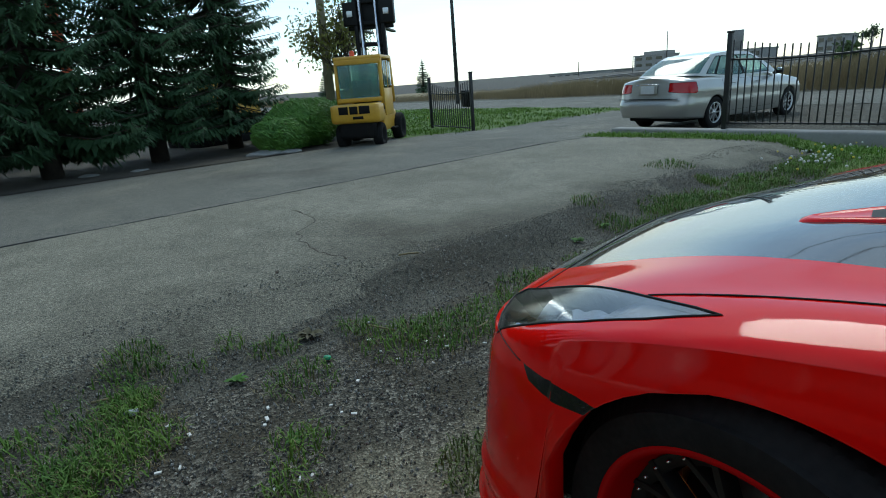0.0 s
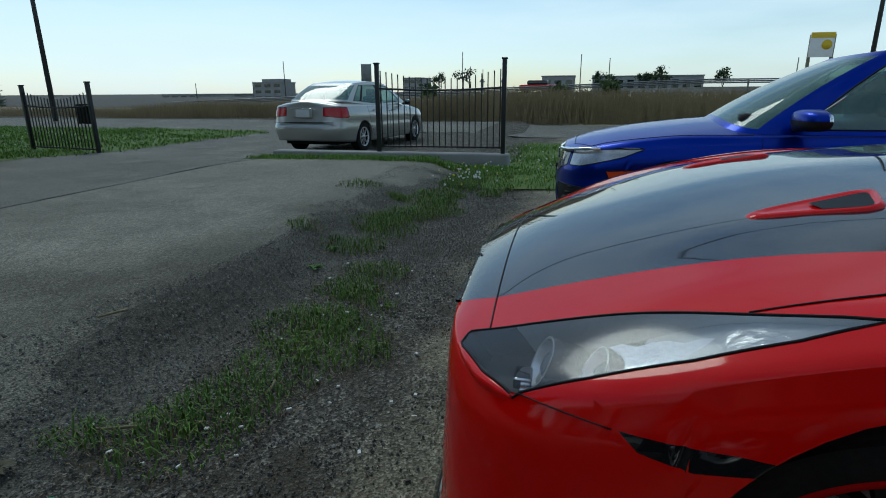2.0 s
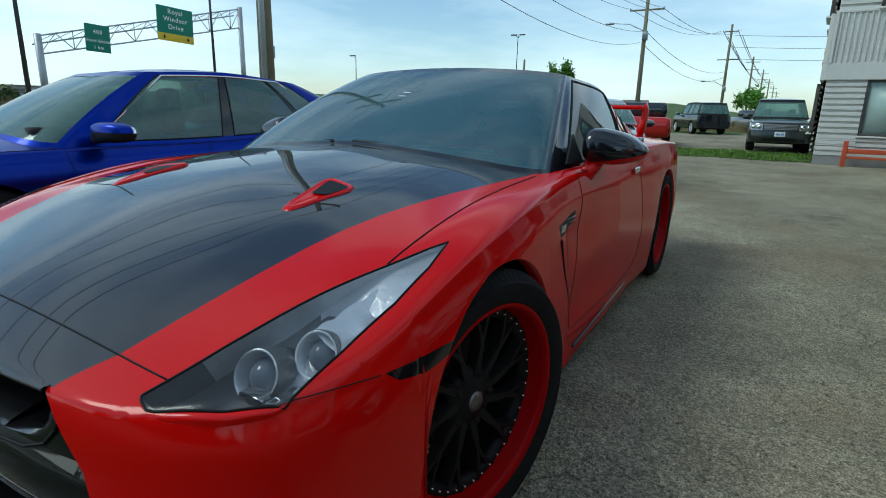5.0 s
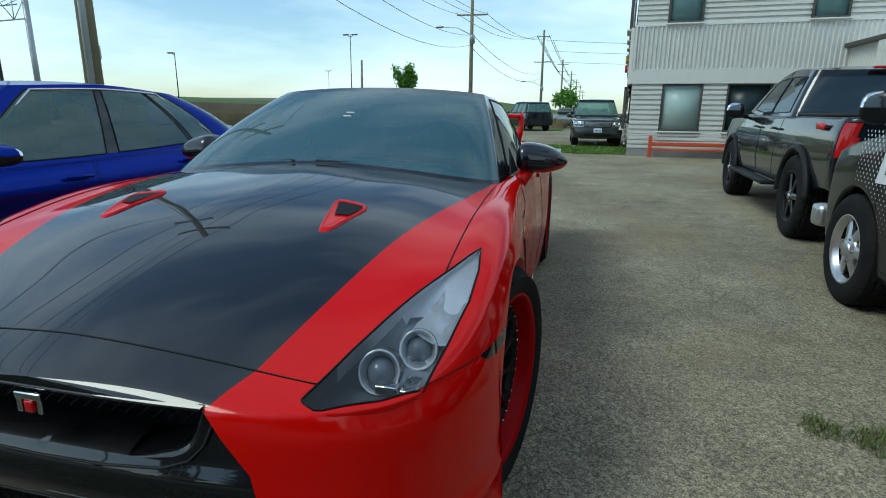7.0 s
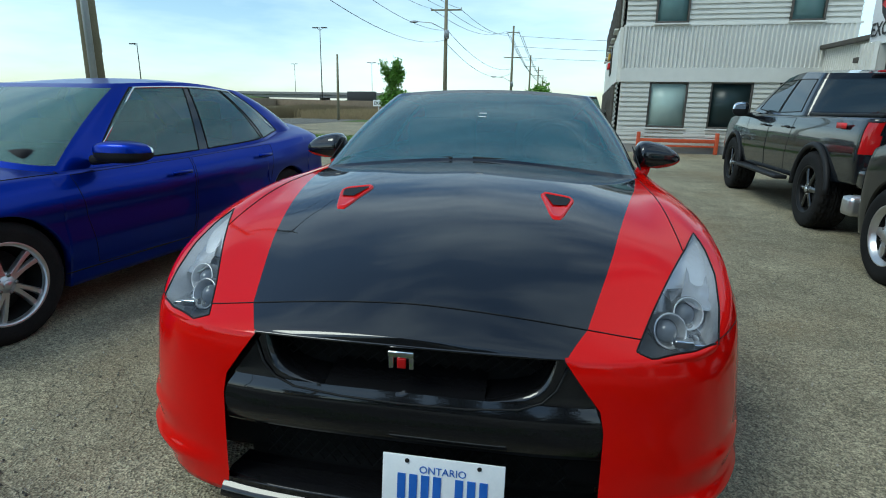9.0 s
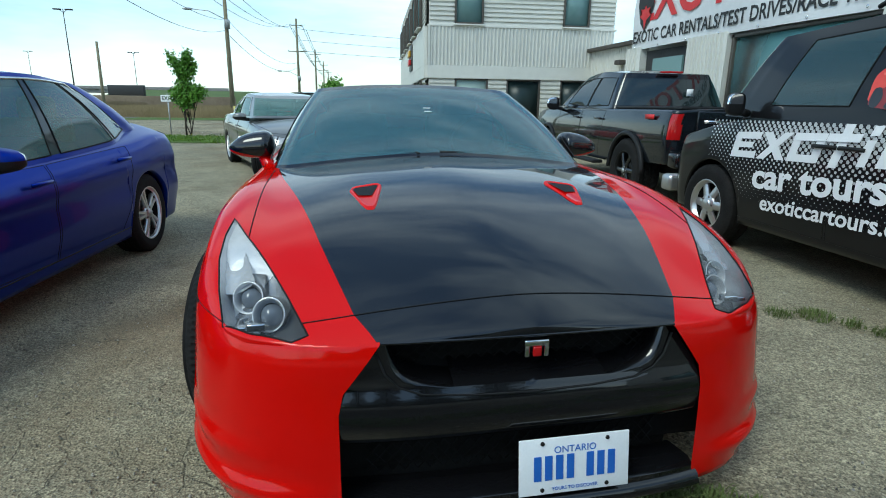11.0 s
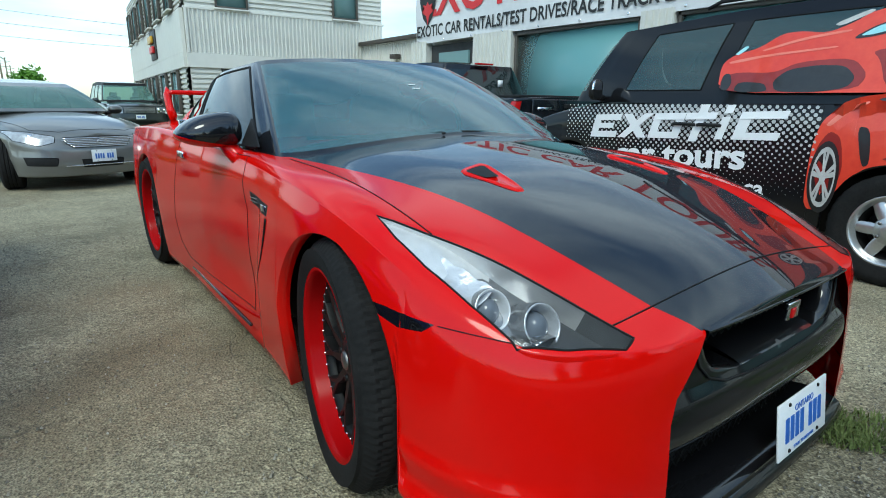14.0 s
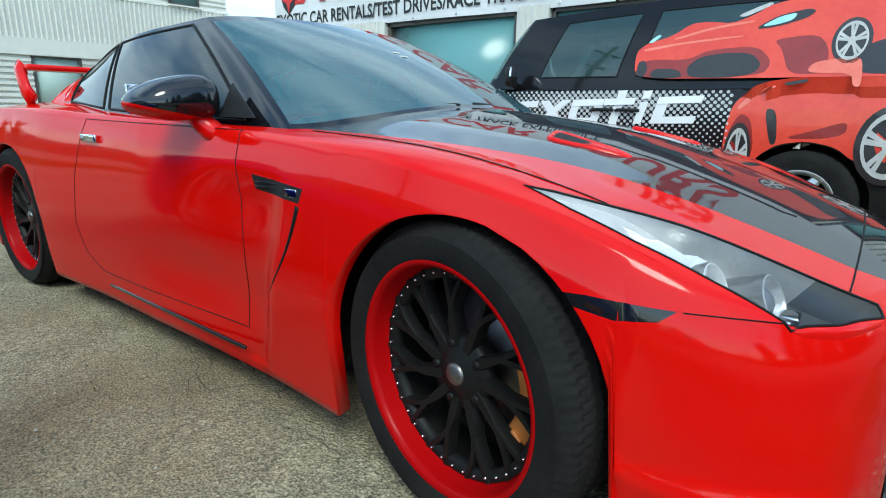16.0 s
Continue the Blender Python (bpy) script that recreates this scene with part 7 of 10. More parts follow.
# ---- grass, weeds, pebbles, litter ----
GRASS = surface("grass_blades", (0.042, 0.100, 0.009), (0.125, 0.205, 0.022), 2.2, rough=0.85)
LAWN_GRASS = surface("lawn_blades", (0.055, 0.125, 0.006), (0.145, 0.245, 0.018), 1.2, rough=0.85)
TUFT = surface("tuft_blades", (0.055, 0.085, 0.016), (0.135, 0.165, 0.045), 3.0, rough=0.85)
DRY = surface("dry_grass", (0.16, 0.13, 0.06), (0.26, 0.21, 0.11), 1.5, rough=0.8)


def blades(name, spots, mat, label, seed, tall, wide, dry=0.0):
    """Many leaning blades of grass in clumps. spots: (x, y, reach, count)."""
    rnd = random.Random(seed)
    vs, fs = [], []
    for x0, y0, reach, count in spots:
        for _ in range(count):
            r, a = reach * math.sqrt(rnd.random()), rnd.uniform(0, 2 * math.pi)
            x, y = x0 + r * math.cos(a), y0 + r * math.sin(a)
            z = rise(x, y) + 0.008
            b, lean = rnd.uniform(0, 2 * math.pi), rnd.uniform(0.25, 1.35)
            h = tall * rnd.uniform(0.35, 1.15) * (1.15 - 0.6 * r / max(reach, 1e-3))
            dx, dy = math.cos(b), math.sin(b)
            w = wide * rnd.uniform(0.6, 1.3)
            k = len(vs)
            vs += [(x - dy * w, y + dx * w, z), (x + dy * w, y - dx * w, z), (x + dx * h * lean * 0.45 - dy * w * 0.7, y + dy * h * lean * 0.45 + dx * w * 0.7, z + h * 0.7), (x + dx * h * lean * 0.45 + dy * w * 0.7, y + dy * h * lean * 0.45 - dx * w * 0.7, z + h * 0.7), (x + dx * h * lean * 1.1, y + dy * h * lean * 1.1, z + h * max(0.3, 1.05 - 0.45 * lean))]
            fs += [(k, k + 1, k + 3, k + 2), (k + 2, k + 3, k + 4)]
    me = bpy.data.meshes.new(name)
    me.from_pydata(vs, [], fs)
    me.materials.append(mat)
    ob = new(name, me)
    return tagged(ob, label, "grass", kind="stuff")


rnd = random.Random(3)
verge = []
for k in range(30):
    y = rnd.uniform(-6.0, 2.4)
    x = 3.02 + 0.25 * math.sin(y * 1.7) + rnd.gauss(0, 0.20)
    verge.append((x, y, rnd.uniform(0.05, 0.19), int(rnd.uniform(60, 240))))
for y in np.arange(-5.8, -2.2, 0.3):
    verge.append((3.25 + rnd.gauss(0, 0.1), y, 0.22, 260))
for x, y, r, c in ((3.32, -1.87, 0.20, 700), (3.2, -2.95, 0.26, 900), (4.02, -3.7, 0.22, 420), (2.88, -4.7, 0.4, 1500), (3.02, -0.60, 0.22, 900), (2.80, -0.46, 0.20, 700), (2.92, -0.20, 0.20, 700), (2.96, 0.07, 0.18, 620), (3.02, 0.26, 0.20, 760),
                   (2.66, -0.36, 0.12, 220), (2.94, -1.38, 0.16, 420), (3.22, -2.35, 0.22, 640), (3.06, 0.76, 0.14, 300), (3.32, 0.36, 0.09, 220), (3.08, 1.34, 0.13, 520), (3.02, 1.46, 0.16, 600), (3.06, 1.62, 0.18, 560), (3.34, 1.68, 0.12, 260),
                   (2.67, 0.96, 0.10, 260), (2.52, 1.05, 0.07, 140), (3.58, 0.86, 0.06, 90), (3.5, 1.08, 0.10, 80), (2.9, 1.9, 0.2, 420), (3.1, 2.2, 0.2, 420)):
    verge.append((x, y, r * 1.12, int(c * 0.42)))
blades("verge_grass", verge, GRASS, "tufts of green weeds along the gravel verge", 1, 0.078, 0.0030)
blades("verge_straw", [(x, y, r * 1.25, int(c * 0.55)) for x, y, r, c in verge], DRY, "dry straw among the weeds", 2, 0.05, 0.002)
tufts = [(2.14, 0.52, 0.10, 420), (2.20, 0.60, 0.14, 380), (2.05, 0.42, 0.07, 160), (1.18, 2.29, 0.08, 120), (1.05, 2.22, 0.06, 90), (0.83, 1.95, 0.07, 120), (0.89, 2.13, 0.10, 260), (1.55, 2.25, 0.05, 60), (2.4, 1.15, 0.16, 300), (2.6, 1.4, 0.12, 160)]
blades("lot_tufts", tufts, TUFT, "small tufts of grass in the lot's cracks", 4, 0.06, 0.0026)
spots = []
for k in range(900):
    x, y = rnd.uniform(-3.8, 3.2), rnd.uniform(-11.3, -4.4)
    spots.append((x, y, 0.3, 26))
for k in range(160):
    spots.append((rnd.uniform(2.75, 6.9), rnd.uniform(-6.85, -6.0), 0.2, 30))
blades("fence_lawn_grass", spots, LAWN_GRASS, "mown lawn grass by the fence", 5, 0.10, 0.005)
spots = [(rnd.uniform(10.6, 22.0), rnd.uniform(-12.9, -5.2), 0.5, 30) for k in range(700)]
spots += [(rnd.uniform(-16.5, -13.2), rnd.uniform(-12.2, 2.5), 0.5, 24) for k in range(420)]
blades("far_lawn_grass", spots, LAWN_GRASS, "mown lawn grass further off", 6, 0.11, 0.011)
DANDELION = surface("dandelion_yellow", (0.62, 0.50, 0.03), (0.75, 0.62, 0.06), 9, rough=0.7)
SEEDHEAD = surface("seedhead_white", (0.55, 0.55, 0.52), (0.7, 0.7, 0.66), 9, rough=0.8)
for nm, mat, lab, sd, cnt in (("dandelions", DANDELION, "yellow dandelion heads in the grass", 7, 120), ("seedheads", SEEDHEAD, "white dandelion seedheads in the lawn", 8, 380)):
    r2 = random.Random(sd)
    bm = bmesh.new()
    for k in range(cnt):
        q = r2.random()
        if q < 0.6:
            x, y = r2.uniform(-3, 3.1), r2.uniform(-10.5, -4.5)
        elif q < 0.75:
            x, y = r2.uniform(12, 20), r2.uniform(-13, -6.5)
        elif q < 0.9:
            x, y = r2.uniform(-16, -13.4), r2.uniform(-10, 2)
        else:
            x, y = 3.1 + r2.gauss(0, 0.15), r2.uniform(-5.8, -4.2)
        z = rise(x, y) + r2.uniform(0.06, 0.16)
        bmesh.ops.create_icosphere(bm, subdivisions=1, radius=r2.uniform(0.008, 0.015), matrix=Matrix.Translation((x, y, z)))
    tagged(part(nm, bm, mat, None, kind="stuff"), lab, "flowers")

# broad-leaved weeds
LEAF = surface("weed_leaf", (0.028, 0.090, 0.005), (0.070, 0.155, 0.012), 6, rough=0.8)
WILT = surface("wilted_leaf", (0.050, 0.042, 0.020), (0.085, 0.075, 0.035), 6, rough=0.8)


def weed(x, y, size, count, mat, label, seed):
    """A rosette of broad leaves, each of its own."""
    r2 = random.Random(seed)
    w_ = thing("weed", pose(x, y, rise(x, y) + 0.012), label, "weed", group="weeds of the verge")
    for k in range(count):
        bm = bmesh.new()
        a = r2.uniform(0, 2 * math.pi)
        ln, w = size * r2.uniform(0.5, 1.0), size * r2.uniform(0.12, 0.2)
        d, t = Vector((math.cos(a), math.sin(a), 0)), Vector((-math.sin(a), math.cos(a), 0))
        lift = r2.uniform(0.05, 0.4)
        rows = []
        for s in range(5):
            f = s / 4
            c = d * ln * f + Vector((0, 0, ln * lift * math.sin(math.pi * min(1, f * 0.8))))
            ww = w * math.sin(math.pi * (0.12 + 0.84 * f)) * (1 + 0.2 * (s % 2))
            rows.append([bm.verts.new(c - t * ww), bm.verts.new(c - Vector((0, 0, ww * 0.3))), bm.verts.new(c + t * ww)])
        for p, q in zip(rows, rows[1:]):
            for e in range(2):
                bm.faces.new((p[e], p[e + 1], q[e + 1], q[e]))
        part("leaf", bm, mat, w_)
    return w_


for k, (x, y, s, c, m_, lb) in enumerate(((3.42, 0.55, 0.17, 26, WILT, "withered dock plant with drooping leaves"), (3.25, 0.95, 0.12, 16, LEAF, "low green broad-leaved weed"), (2.72, 0.95, 0.10, 18, LEAF, "low green broad-leaved weed"),
                                          (3.35, -1.35, 0.13, 20, LEAF, "low green broad-leaved weed"), (3.42, -1.75, 0.12, 18, LEAF, "low green broad-leaved weed"), (2.35, 1.75, 0.12, 20, LEAF, "low green broad-leaved weed"),
                                          (3.3, -3.2, 0.16, 24, LEAF, "low green broad-leaved weed"), (3.45, -4.0, 0.18, 28, LEAF, "low green broad-leaved weed"), (3.0, 1.25, 0.09, 14, WILT, "withered brown weed on gravel"))):
    weed(x, y, s * 0.44, c, m_, lb, 30 + k)


def pebbles(name, count, area, size, mat, label, seed, lift=0.0):
    r2 = random.Random(seed)
    vs, fs = [], []
    for _ in range(count):
        x, y = area(r2)
        z = rise(x, y) + 0.006 + lift
        s = size * (0.5 + r2.random() ** 2 * 1.4)
        a = r2.uniform(0, 6.3)
        k = len(vs)
        ring = []
        for q in range(5):
            b = a + q * 1.2566 + r2.uniform(-0.3, 0.3)
            ring.append((x + s * math.cos(b) * r2.uniform(0.7, 1.1), y + s * math.sin(b) * r2.uniform(0.7, 1.1), z - 0.004))
        vs += ring + [(px * 0.45 + x * 0.55, py * 0.45 + y * 0.55, z + s * r2.uniform(0.22, 0.45)) for px, py, _ in ring]
        for q in range(5):
            w = (q + 1) % 5
            fs.append((k + q, k + w, k + 5 + w, k + 5 + q))
        fs.append(tuple(k + 5 + q for q in range(5)))
    me = bpy.data.meshes.new(name)
    me.from_pydata(vs, [], fs)
    me.materials.append(mat)
    ob = new(name, me)
    return tagged(ob, label, "gravel", kind="stuff")


def grey_stone(name, tones=((0.05, 0.047, 0.040), (0.12, 0.115, 0.10), (0.34, 0.33, 0.30))):
    n = Nodes(name)
    g = n.t.nodes.new("ShaderNodeNewGeometry")
    n.set(Base_Color=n.ramp(g.outputs["Random Per Island"], [(0.0, tones[0]), (0.6, tones[1]), (1.0, tones[2])]), Roughness=0.85)
    return n.m


STONE = grey_stone("gravel_stone", ((0.055, 0.051, 0.043), (0.11, 0.104, 0.088), (0.32, 0.31, 0.28)))
LOT_STONE = grey_stone("lot_stone", ((0.13, 0.12, 0.09), (0.22, 0.20, 0.15), (0.42, 0.39, 0.32)))
pebbles("verge_gravel", 30000, lambda r2: (r2.triangular(2.0, 3.9, 2.9), r2.uniform(-5.5, 2.6)), 0.0036, STONE, "loose grey gravel of the verge", 11)
pebbles("lot_gravel", 7000, lambda r2: (r2.uniform(-3.0, 3.2), r2.choice((r2.uniform(-2.2, -0.9), r2.uniform(0.8, 2.6)))), 0.0036, LOT_STONE, "loose grit on the lot", 12)
pebbles("drive_grit", 1300, lambda r2: (r2.uniform(3.5, 6.5), r2.uniform(-4.5, 2.6)), 0.0042, STONE, "loose grit on the drive", 13, 0.008)
EDGE_STONE = grey_stone("edge_stone", ((0.09, 0.085, 0.070), (0.17, 0.160, 0.132), (0.28, 0.265, 0.225)))
pebbles("edge_rubble", 12000, lambda r2: (r2.triangular(3.25, 4.3, 3.55), r2.uniform(-5.5, 2.6)), 0.0042, EDGE_STONE, "crumbled dark asphalt along the edge of the drive", 14, 0.004)
CHIP = surface("white_chip", (0.55, 0.54, 0.50), (0.75, 0.74, 0.70), 20, rough=0.7)
r2 = random.Random(21)
for k in range(64):
    x, y = r2.triangular(2.2, 3.4, 2.75), r2.uniform(-1.6, 2.2)
    sx_, sy_ = r2.uniform(0.010, 0.024), r2.uniform(0.006, 0.012)
    bm = boxes(((0, 0, 0.003), (sx_, sy_, 0.006), 0.0015))
    ob = part("litter_chip", bm, CHIP, None, smooth=False)
    ob.matrix_basis = pose(x, y, rise(x, y) + 0.010, r2.uniform(-8, 8), r2.uniform(-8, 8), r2.uniform(0, 180))
    tagged(ob, "small white chip of litter on the gravel", "litter", group="white chips on the verge")
bm = lathe(bmesh.new(), [(0, 0.012), (0.014, 0.012), (0.016, 0.008), (0.016, 0.0)], 18, "Z")
cap = part("bottle_cap", bm, surface("green_plastic", (0.0, 0.20, 0.08), (0.01, 0.26, 0.11), 10, rough=0.4), None)
cap.matrix_basis = pose(3.147, 0.603, rise(3.147, 0.603) + 0.01, 15, 5, 0)
tagged(cap, "green plastic bottle cap on the gravel", "litter")
bm = boxes(((0, 0, 0.012), (0.05, 0.03, 0.02), 0.006))
pk = part("crushed_packet", bm, surface("packet", (0.4, 0.42, 0.5), (0.7, 0.7, 0.72), 40, rough=0.5), None)
pk.matrix_basis = pose(3.30, 1.32, rise(3.3, 1.32) + 0.008, 8, 12, 40)
tagged(pk, "crushed white and blue packet on the gravel", "litter")
for k, (x, y, a, ln) in enumerate(((3.15, 0.25, 20, 0.16), (3.75, -0.35, 60, 0.12), (3.45, 1.25, 70, 0.18), (2.9, -0.1, 100, 0.1))):
    bm = tube(bmesh.new(), [(0, 0, 0.006), (ln * 0.5, 0.01, 0.012), (ln, 0, 0.006)], 0.005, 6)
    ob = part("stick", bm, DRY, None)
    ob.matrix_basis = pose(x, y, rise(x, y) + 0.008, 0, 0, a)
    tagged(ob, "dry bleached stick on the ground", "stick", group="sticks on the verge")


# ---- kerb, fences ----
CONCRETE = surface("concrete", (0.20, 0.195, 0.18), (0.32, 0.31, 0.29), 3, rough=0.9, bump=0.004, fine=60)
FENCE = surface("black_iron", (0.008, 0.008, 0.009), (0.02, 0.02, 0.02), 8, rough=0.45)
bm = boxes(((4.85, -6.98, -0.02), (3.95, 0.26, 0.26), 0.03))
tagged(part("kerb", bm, CONCRETE, None, kind="structure"), "low weathered concrete kerb", "kerb")
FZ = 0.11


def iron_fence(name, label, m, length, count, height, sag, board=False):
    f = thing(name, m, label, "fence")
    top = lambda u: height - 0.06 - sag * math.sin(math.pi * u)
    for x, hgt in ((0.0, height + 0.06), (length, height + 0.10)):
        bm = bmesh.new()
        box(bm, (x, 0, hgt / 2), (0.065, 0.065, hgt), 0.008)
        box(bm, (x, 0, hgt + 0.012), (0.085, 0.085, 0.025), 0.01)
        part("post", bm, FENCE, f)
    for z0, s in ((0.09, 0.0), (height - 0.30, 0.25)):
        bm = bmesh.new()
        tube(bm, [(length * u, 0, z0 - sag * s * math.sin(math.pi * u)) for u in np.linspace(0, 1, 12)], 0.016, 6)
        part("rail", bm, FENCE, f)
    for k in range(count):
        u = (k + 0.6) / (count + 0.2)
        h = top(u)
        bm = boxes(((0, 0, h / 2 + 0.03), (0.016, 0.016, h - 0.03), 0.003))
        ob = part("picket", bm, FENCE, f)
        ob.location = (length * u, 0, 0.02)
    if board:
        part("sign_board", boxes(((length * 0.86, 0.03, height * 0.62), (0.36, 0.02, 0.36), 0.01)), PLASTIC, f, "blank black board")
    return f


iron_fence("iron_fence", "black wrought-iron fence panel on the kerb", pose(4.98, -7.0, FZ, 0, 0, 180.5), 2.0, 21, 1.28, 0.14)
iron_fence("iron_gate", "black wrought-iron gate leaf standing open", pose(12.4, -7.35, -0.05, 0, 0, 170.5), 1.9, 20, 1.18, 0.16, True)
so = thing("road_sign", pose(7.2, -12.3, -0.16, 0, 0, 20), "grey road sign seen edge-on from behind", "sign")
part("pole", tube(bmesh.new(), [(0, 0, 0), (0, 0, 1.5)], 0.03, 8), IRON, so)
part("sign_face", boxes(((0, 0, 1.62), (0.26, 0.03, 0.52), 0.01)), IRON, so)

# ---- forklift ----
YELLOW = surface("forklift_yellow", (0.50, 0.27, 0.012), (0.62, 0.36, 0.03), 2, rough=0.45, coat=0.2)


def forklift():
    f = thing("forklift", pose(10.80, -4.50, 0.0, 0, 0, -48) @ Matrix.Scale(0.82, 4), "yellow forklift truck with closed cab and raised black mast", "forklift")
    bm = bmesh.new()
    box(bm, (-0.85, 0, 0.78), (0.55, 1.14, 0.42), 0.09)
    part("counterweight", bm, YELLOW, f)
    part("tail_block", boxes(((-0.80, 0, 0.42), (0.50, 0.85, 0.40), 0.08)), DARK, f)
    part("vent_slot", boxes(((-1.125, 0.0, 0.86), (0.02, 0.72, 0.17), 0.01)), SEAL, f)
    for y in (-0.1, 0.12):
        part("vent_rib", boxes(((-1.13, y, 0.86), (0.02, 0.03, 0.17), 0.004)), YELLOW, f)
    part("maker_mark", boxes(((-1.128, -0.08, 0.695), (0.01, 0.24, 0.06), 0.0)), SEAL, f, "black maker's name drawn as a plain bar")
    part("chassis", boxes(((0.05, 0, 0.55), (1.3, 1.05, 0.45), 0.06)), YELLOW, f)
    for sg in (1, -1):
        part("door", boxes(((0.02, sg * 0.53, 0.98), (0.78, 0.03, 0.62), 0.02)), YELLOW, f)
        part("side_window", boxes(((0.06, sg * 0.53, 1.62), (0.66, 0.012, 0.56), 0.02)), CAR_GLASS, f)
        part("window_bar", boxes(((0.06, sg * 0.535, 1.60), (0.03, 0.02, 0.58), 0.006)), YELLOW, f)
        part("step", boxes(((0.25, sg * 0.56, 0.35), (0.4, 0.12, 0.04), 0.01)), DARK, f)
        for x in (-0.46, 0.46):
            bm = bmesh.new()
            tube(bm, [(x - (0.06 if x < 0 else -0.06), sg * 0.53, 0.95), (x, sg * 0.52, 1.95)], 0.045, 6)
            part("cab_post", bm, YELLOW, f)
        part("front_wheel", lathe(bmesh.new(), [(0, sg * 0.60), (0.15, sg * 0.62), (0.2, sg * 0.66), (0.30, sg * 0.68), (0.335, sg * 0.64), (0.335, sg * 0.48), (0.30, sg * 0.44), (0, sg * 0.44)], 32), RUBBER, f).location = (0.72, 0, 0.335)
        part("rear_wheel", lathe(bmesh.new(), [(0, sg * 0.47), (0.13, sg * 0.49), (0.16, sg * 0.53), (0.25, sg * 0.54), (0.275, sg * 0.50), (0.275, sg * 0.36), (0.25, sg * 0.33), (0, sg * 0.33)], 32), RUBBER, f).location = (-0.72, 0, 0.275)
    part("cab_roof", boxes(((0.0, 0, 1.98), (1.06, 1.12, 0.10), 0.04)), YELLOW, f)
    for x, z, tall in ((-0.53, 1.06, 0.10), (-0.50, 1.90, 0.12)):
        part("rear_rail", boxes(((x, 0, z), (0.06, 1.08, tall), 0.02)), YELLOW, f)
    part("rear_window", boxes(((-0.515, 0, 1.48), (0.012, 0.94, 0.74), 0.03)), CAR_GLASS, f)
    part("front_window", boxes(((0.48, 0, 1.5), (0.012, 0.9, 0.74), 0.02)), CAR_GLASS, f)
    part("seat", boxes(((-0.25, 0, 1.25), (0.12, 0.5, 0.5), 0.05), ((-0.05, 0, 1.02), (0.45, 0.5, 0.12), 0.05)), SEAT, f)
    part("steering_wheel", tube(bmesh.new(), [(0.22, 0.16 * math.cos(a), 1.30 + 0.16 * math.sin(a)) for a in np.linspace(0, 6.283, 17)[:-1]], 0.014, 5, closed=True), PLASTIC, f)
    part("beacon", lathe(bmesh.new(), [(0.06, 0), (0.06, 0.09), (0.04, 0.12), (0, 0.12)], 16, "Z"), AMBER, f).location = (-0.42, 0.12, 2.03)
    mast = new("mast")
    mast.parent = f
    for sg in (1, -1):
        part("mast_rail", boxes(((0.98, sg * 0.34, 1.85), (0.14, 0.09, 3.3), 0.012)), MATT_BLACK, mast)
        part("inner_rail", boxes(((1.02, sg * 0.24, 2.45), (0.10, 0.07, 2.2), 0.01)), MATT_BLACK, mast)
        part("cylinder", tube(bmesh.new(), [(0.88, sg * 0.20, 0.6), (0.88, sg * 0.20, 3.5)], 0.035, 10), CHROME, mast)
    for z in (1.2, 2.35, 2.85, 3.35):
        part("cross_bar", boxes(((1.0, 0, z), (0.10, 0.75, 0.10), 0.015)), MATT_BLACK, mast)
    part("carriage", boxes(((1.10, 0, 3.02), (0.10, 1.15, 0.62), 0.02)), MATT_BLACK, mast)
    for sg in (1, -1):
        part("side_shifter", boxes(((1.0, sg * 0.46, 3.08), (0.22, 0.36, 0.55), 0.03)), MATT_BLACK, mast)
        part("shifter_plate", boxes(((0.875, sg * 0.46, 3.08), (0.02, 0.14, 0.14), 0.005)), ALLOY, mast)
    part("load_guard", boxes(((1.18, 0, 3.42), (0.03, 1.15, 0.9), 0.02)), CAR_GLASS, mast, "clear plastic guard on the carriage")
    bm = boxes(((1.7, 0.3, 2.72), (1.1, 0.12, 0.05), 0.01), ((1.7, -0.3, 2.72), (1.1, 0.12, 0.05), 0.01))
    part("forks", bm, MATT_BLACK, mast)
    bm = bmesh.new()
    tube(bm, [(0.95, 0.15, 3.9), (0.72, 0.12, 3.2), (0.75, 0.1, 2.0), (0.9, 0.1, 1.2)], 0.02, 6)
    part("hose", bm, RUBBER, mast)
    return f


forklift()

# ---- trees ----
BARK = surface("bark", (0.030, 0.024, 0.018), (0.075, 0.060, 0.045), 6, rough=0.95, bump=0.01, fine=50)
NEEDLE = surface("spruce_needles", (0.018, 0.052, 0.018), (0.050, 0.105, 0.036), 1.5, rough=0.75)
SPRING = surface("spring_leaves", (0.10, 0.11, 0.012), (0.20, 0.19, 0.03), 2.0, rough=0.6)
FRESH = surface("fresh_leaves", (0.07, 0.19, 0.012), (0.15, 0.30, 0.03), 2.0, rough=0.55)
HEDGE = surface("hedge_leaves", (0.05, 0.14, 0.012), (0.12, 0.24, 0.025), 2.0, rough=0.6)


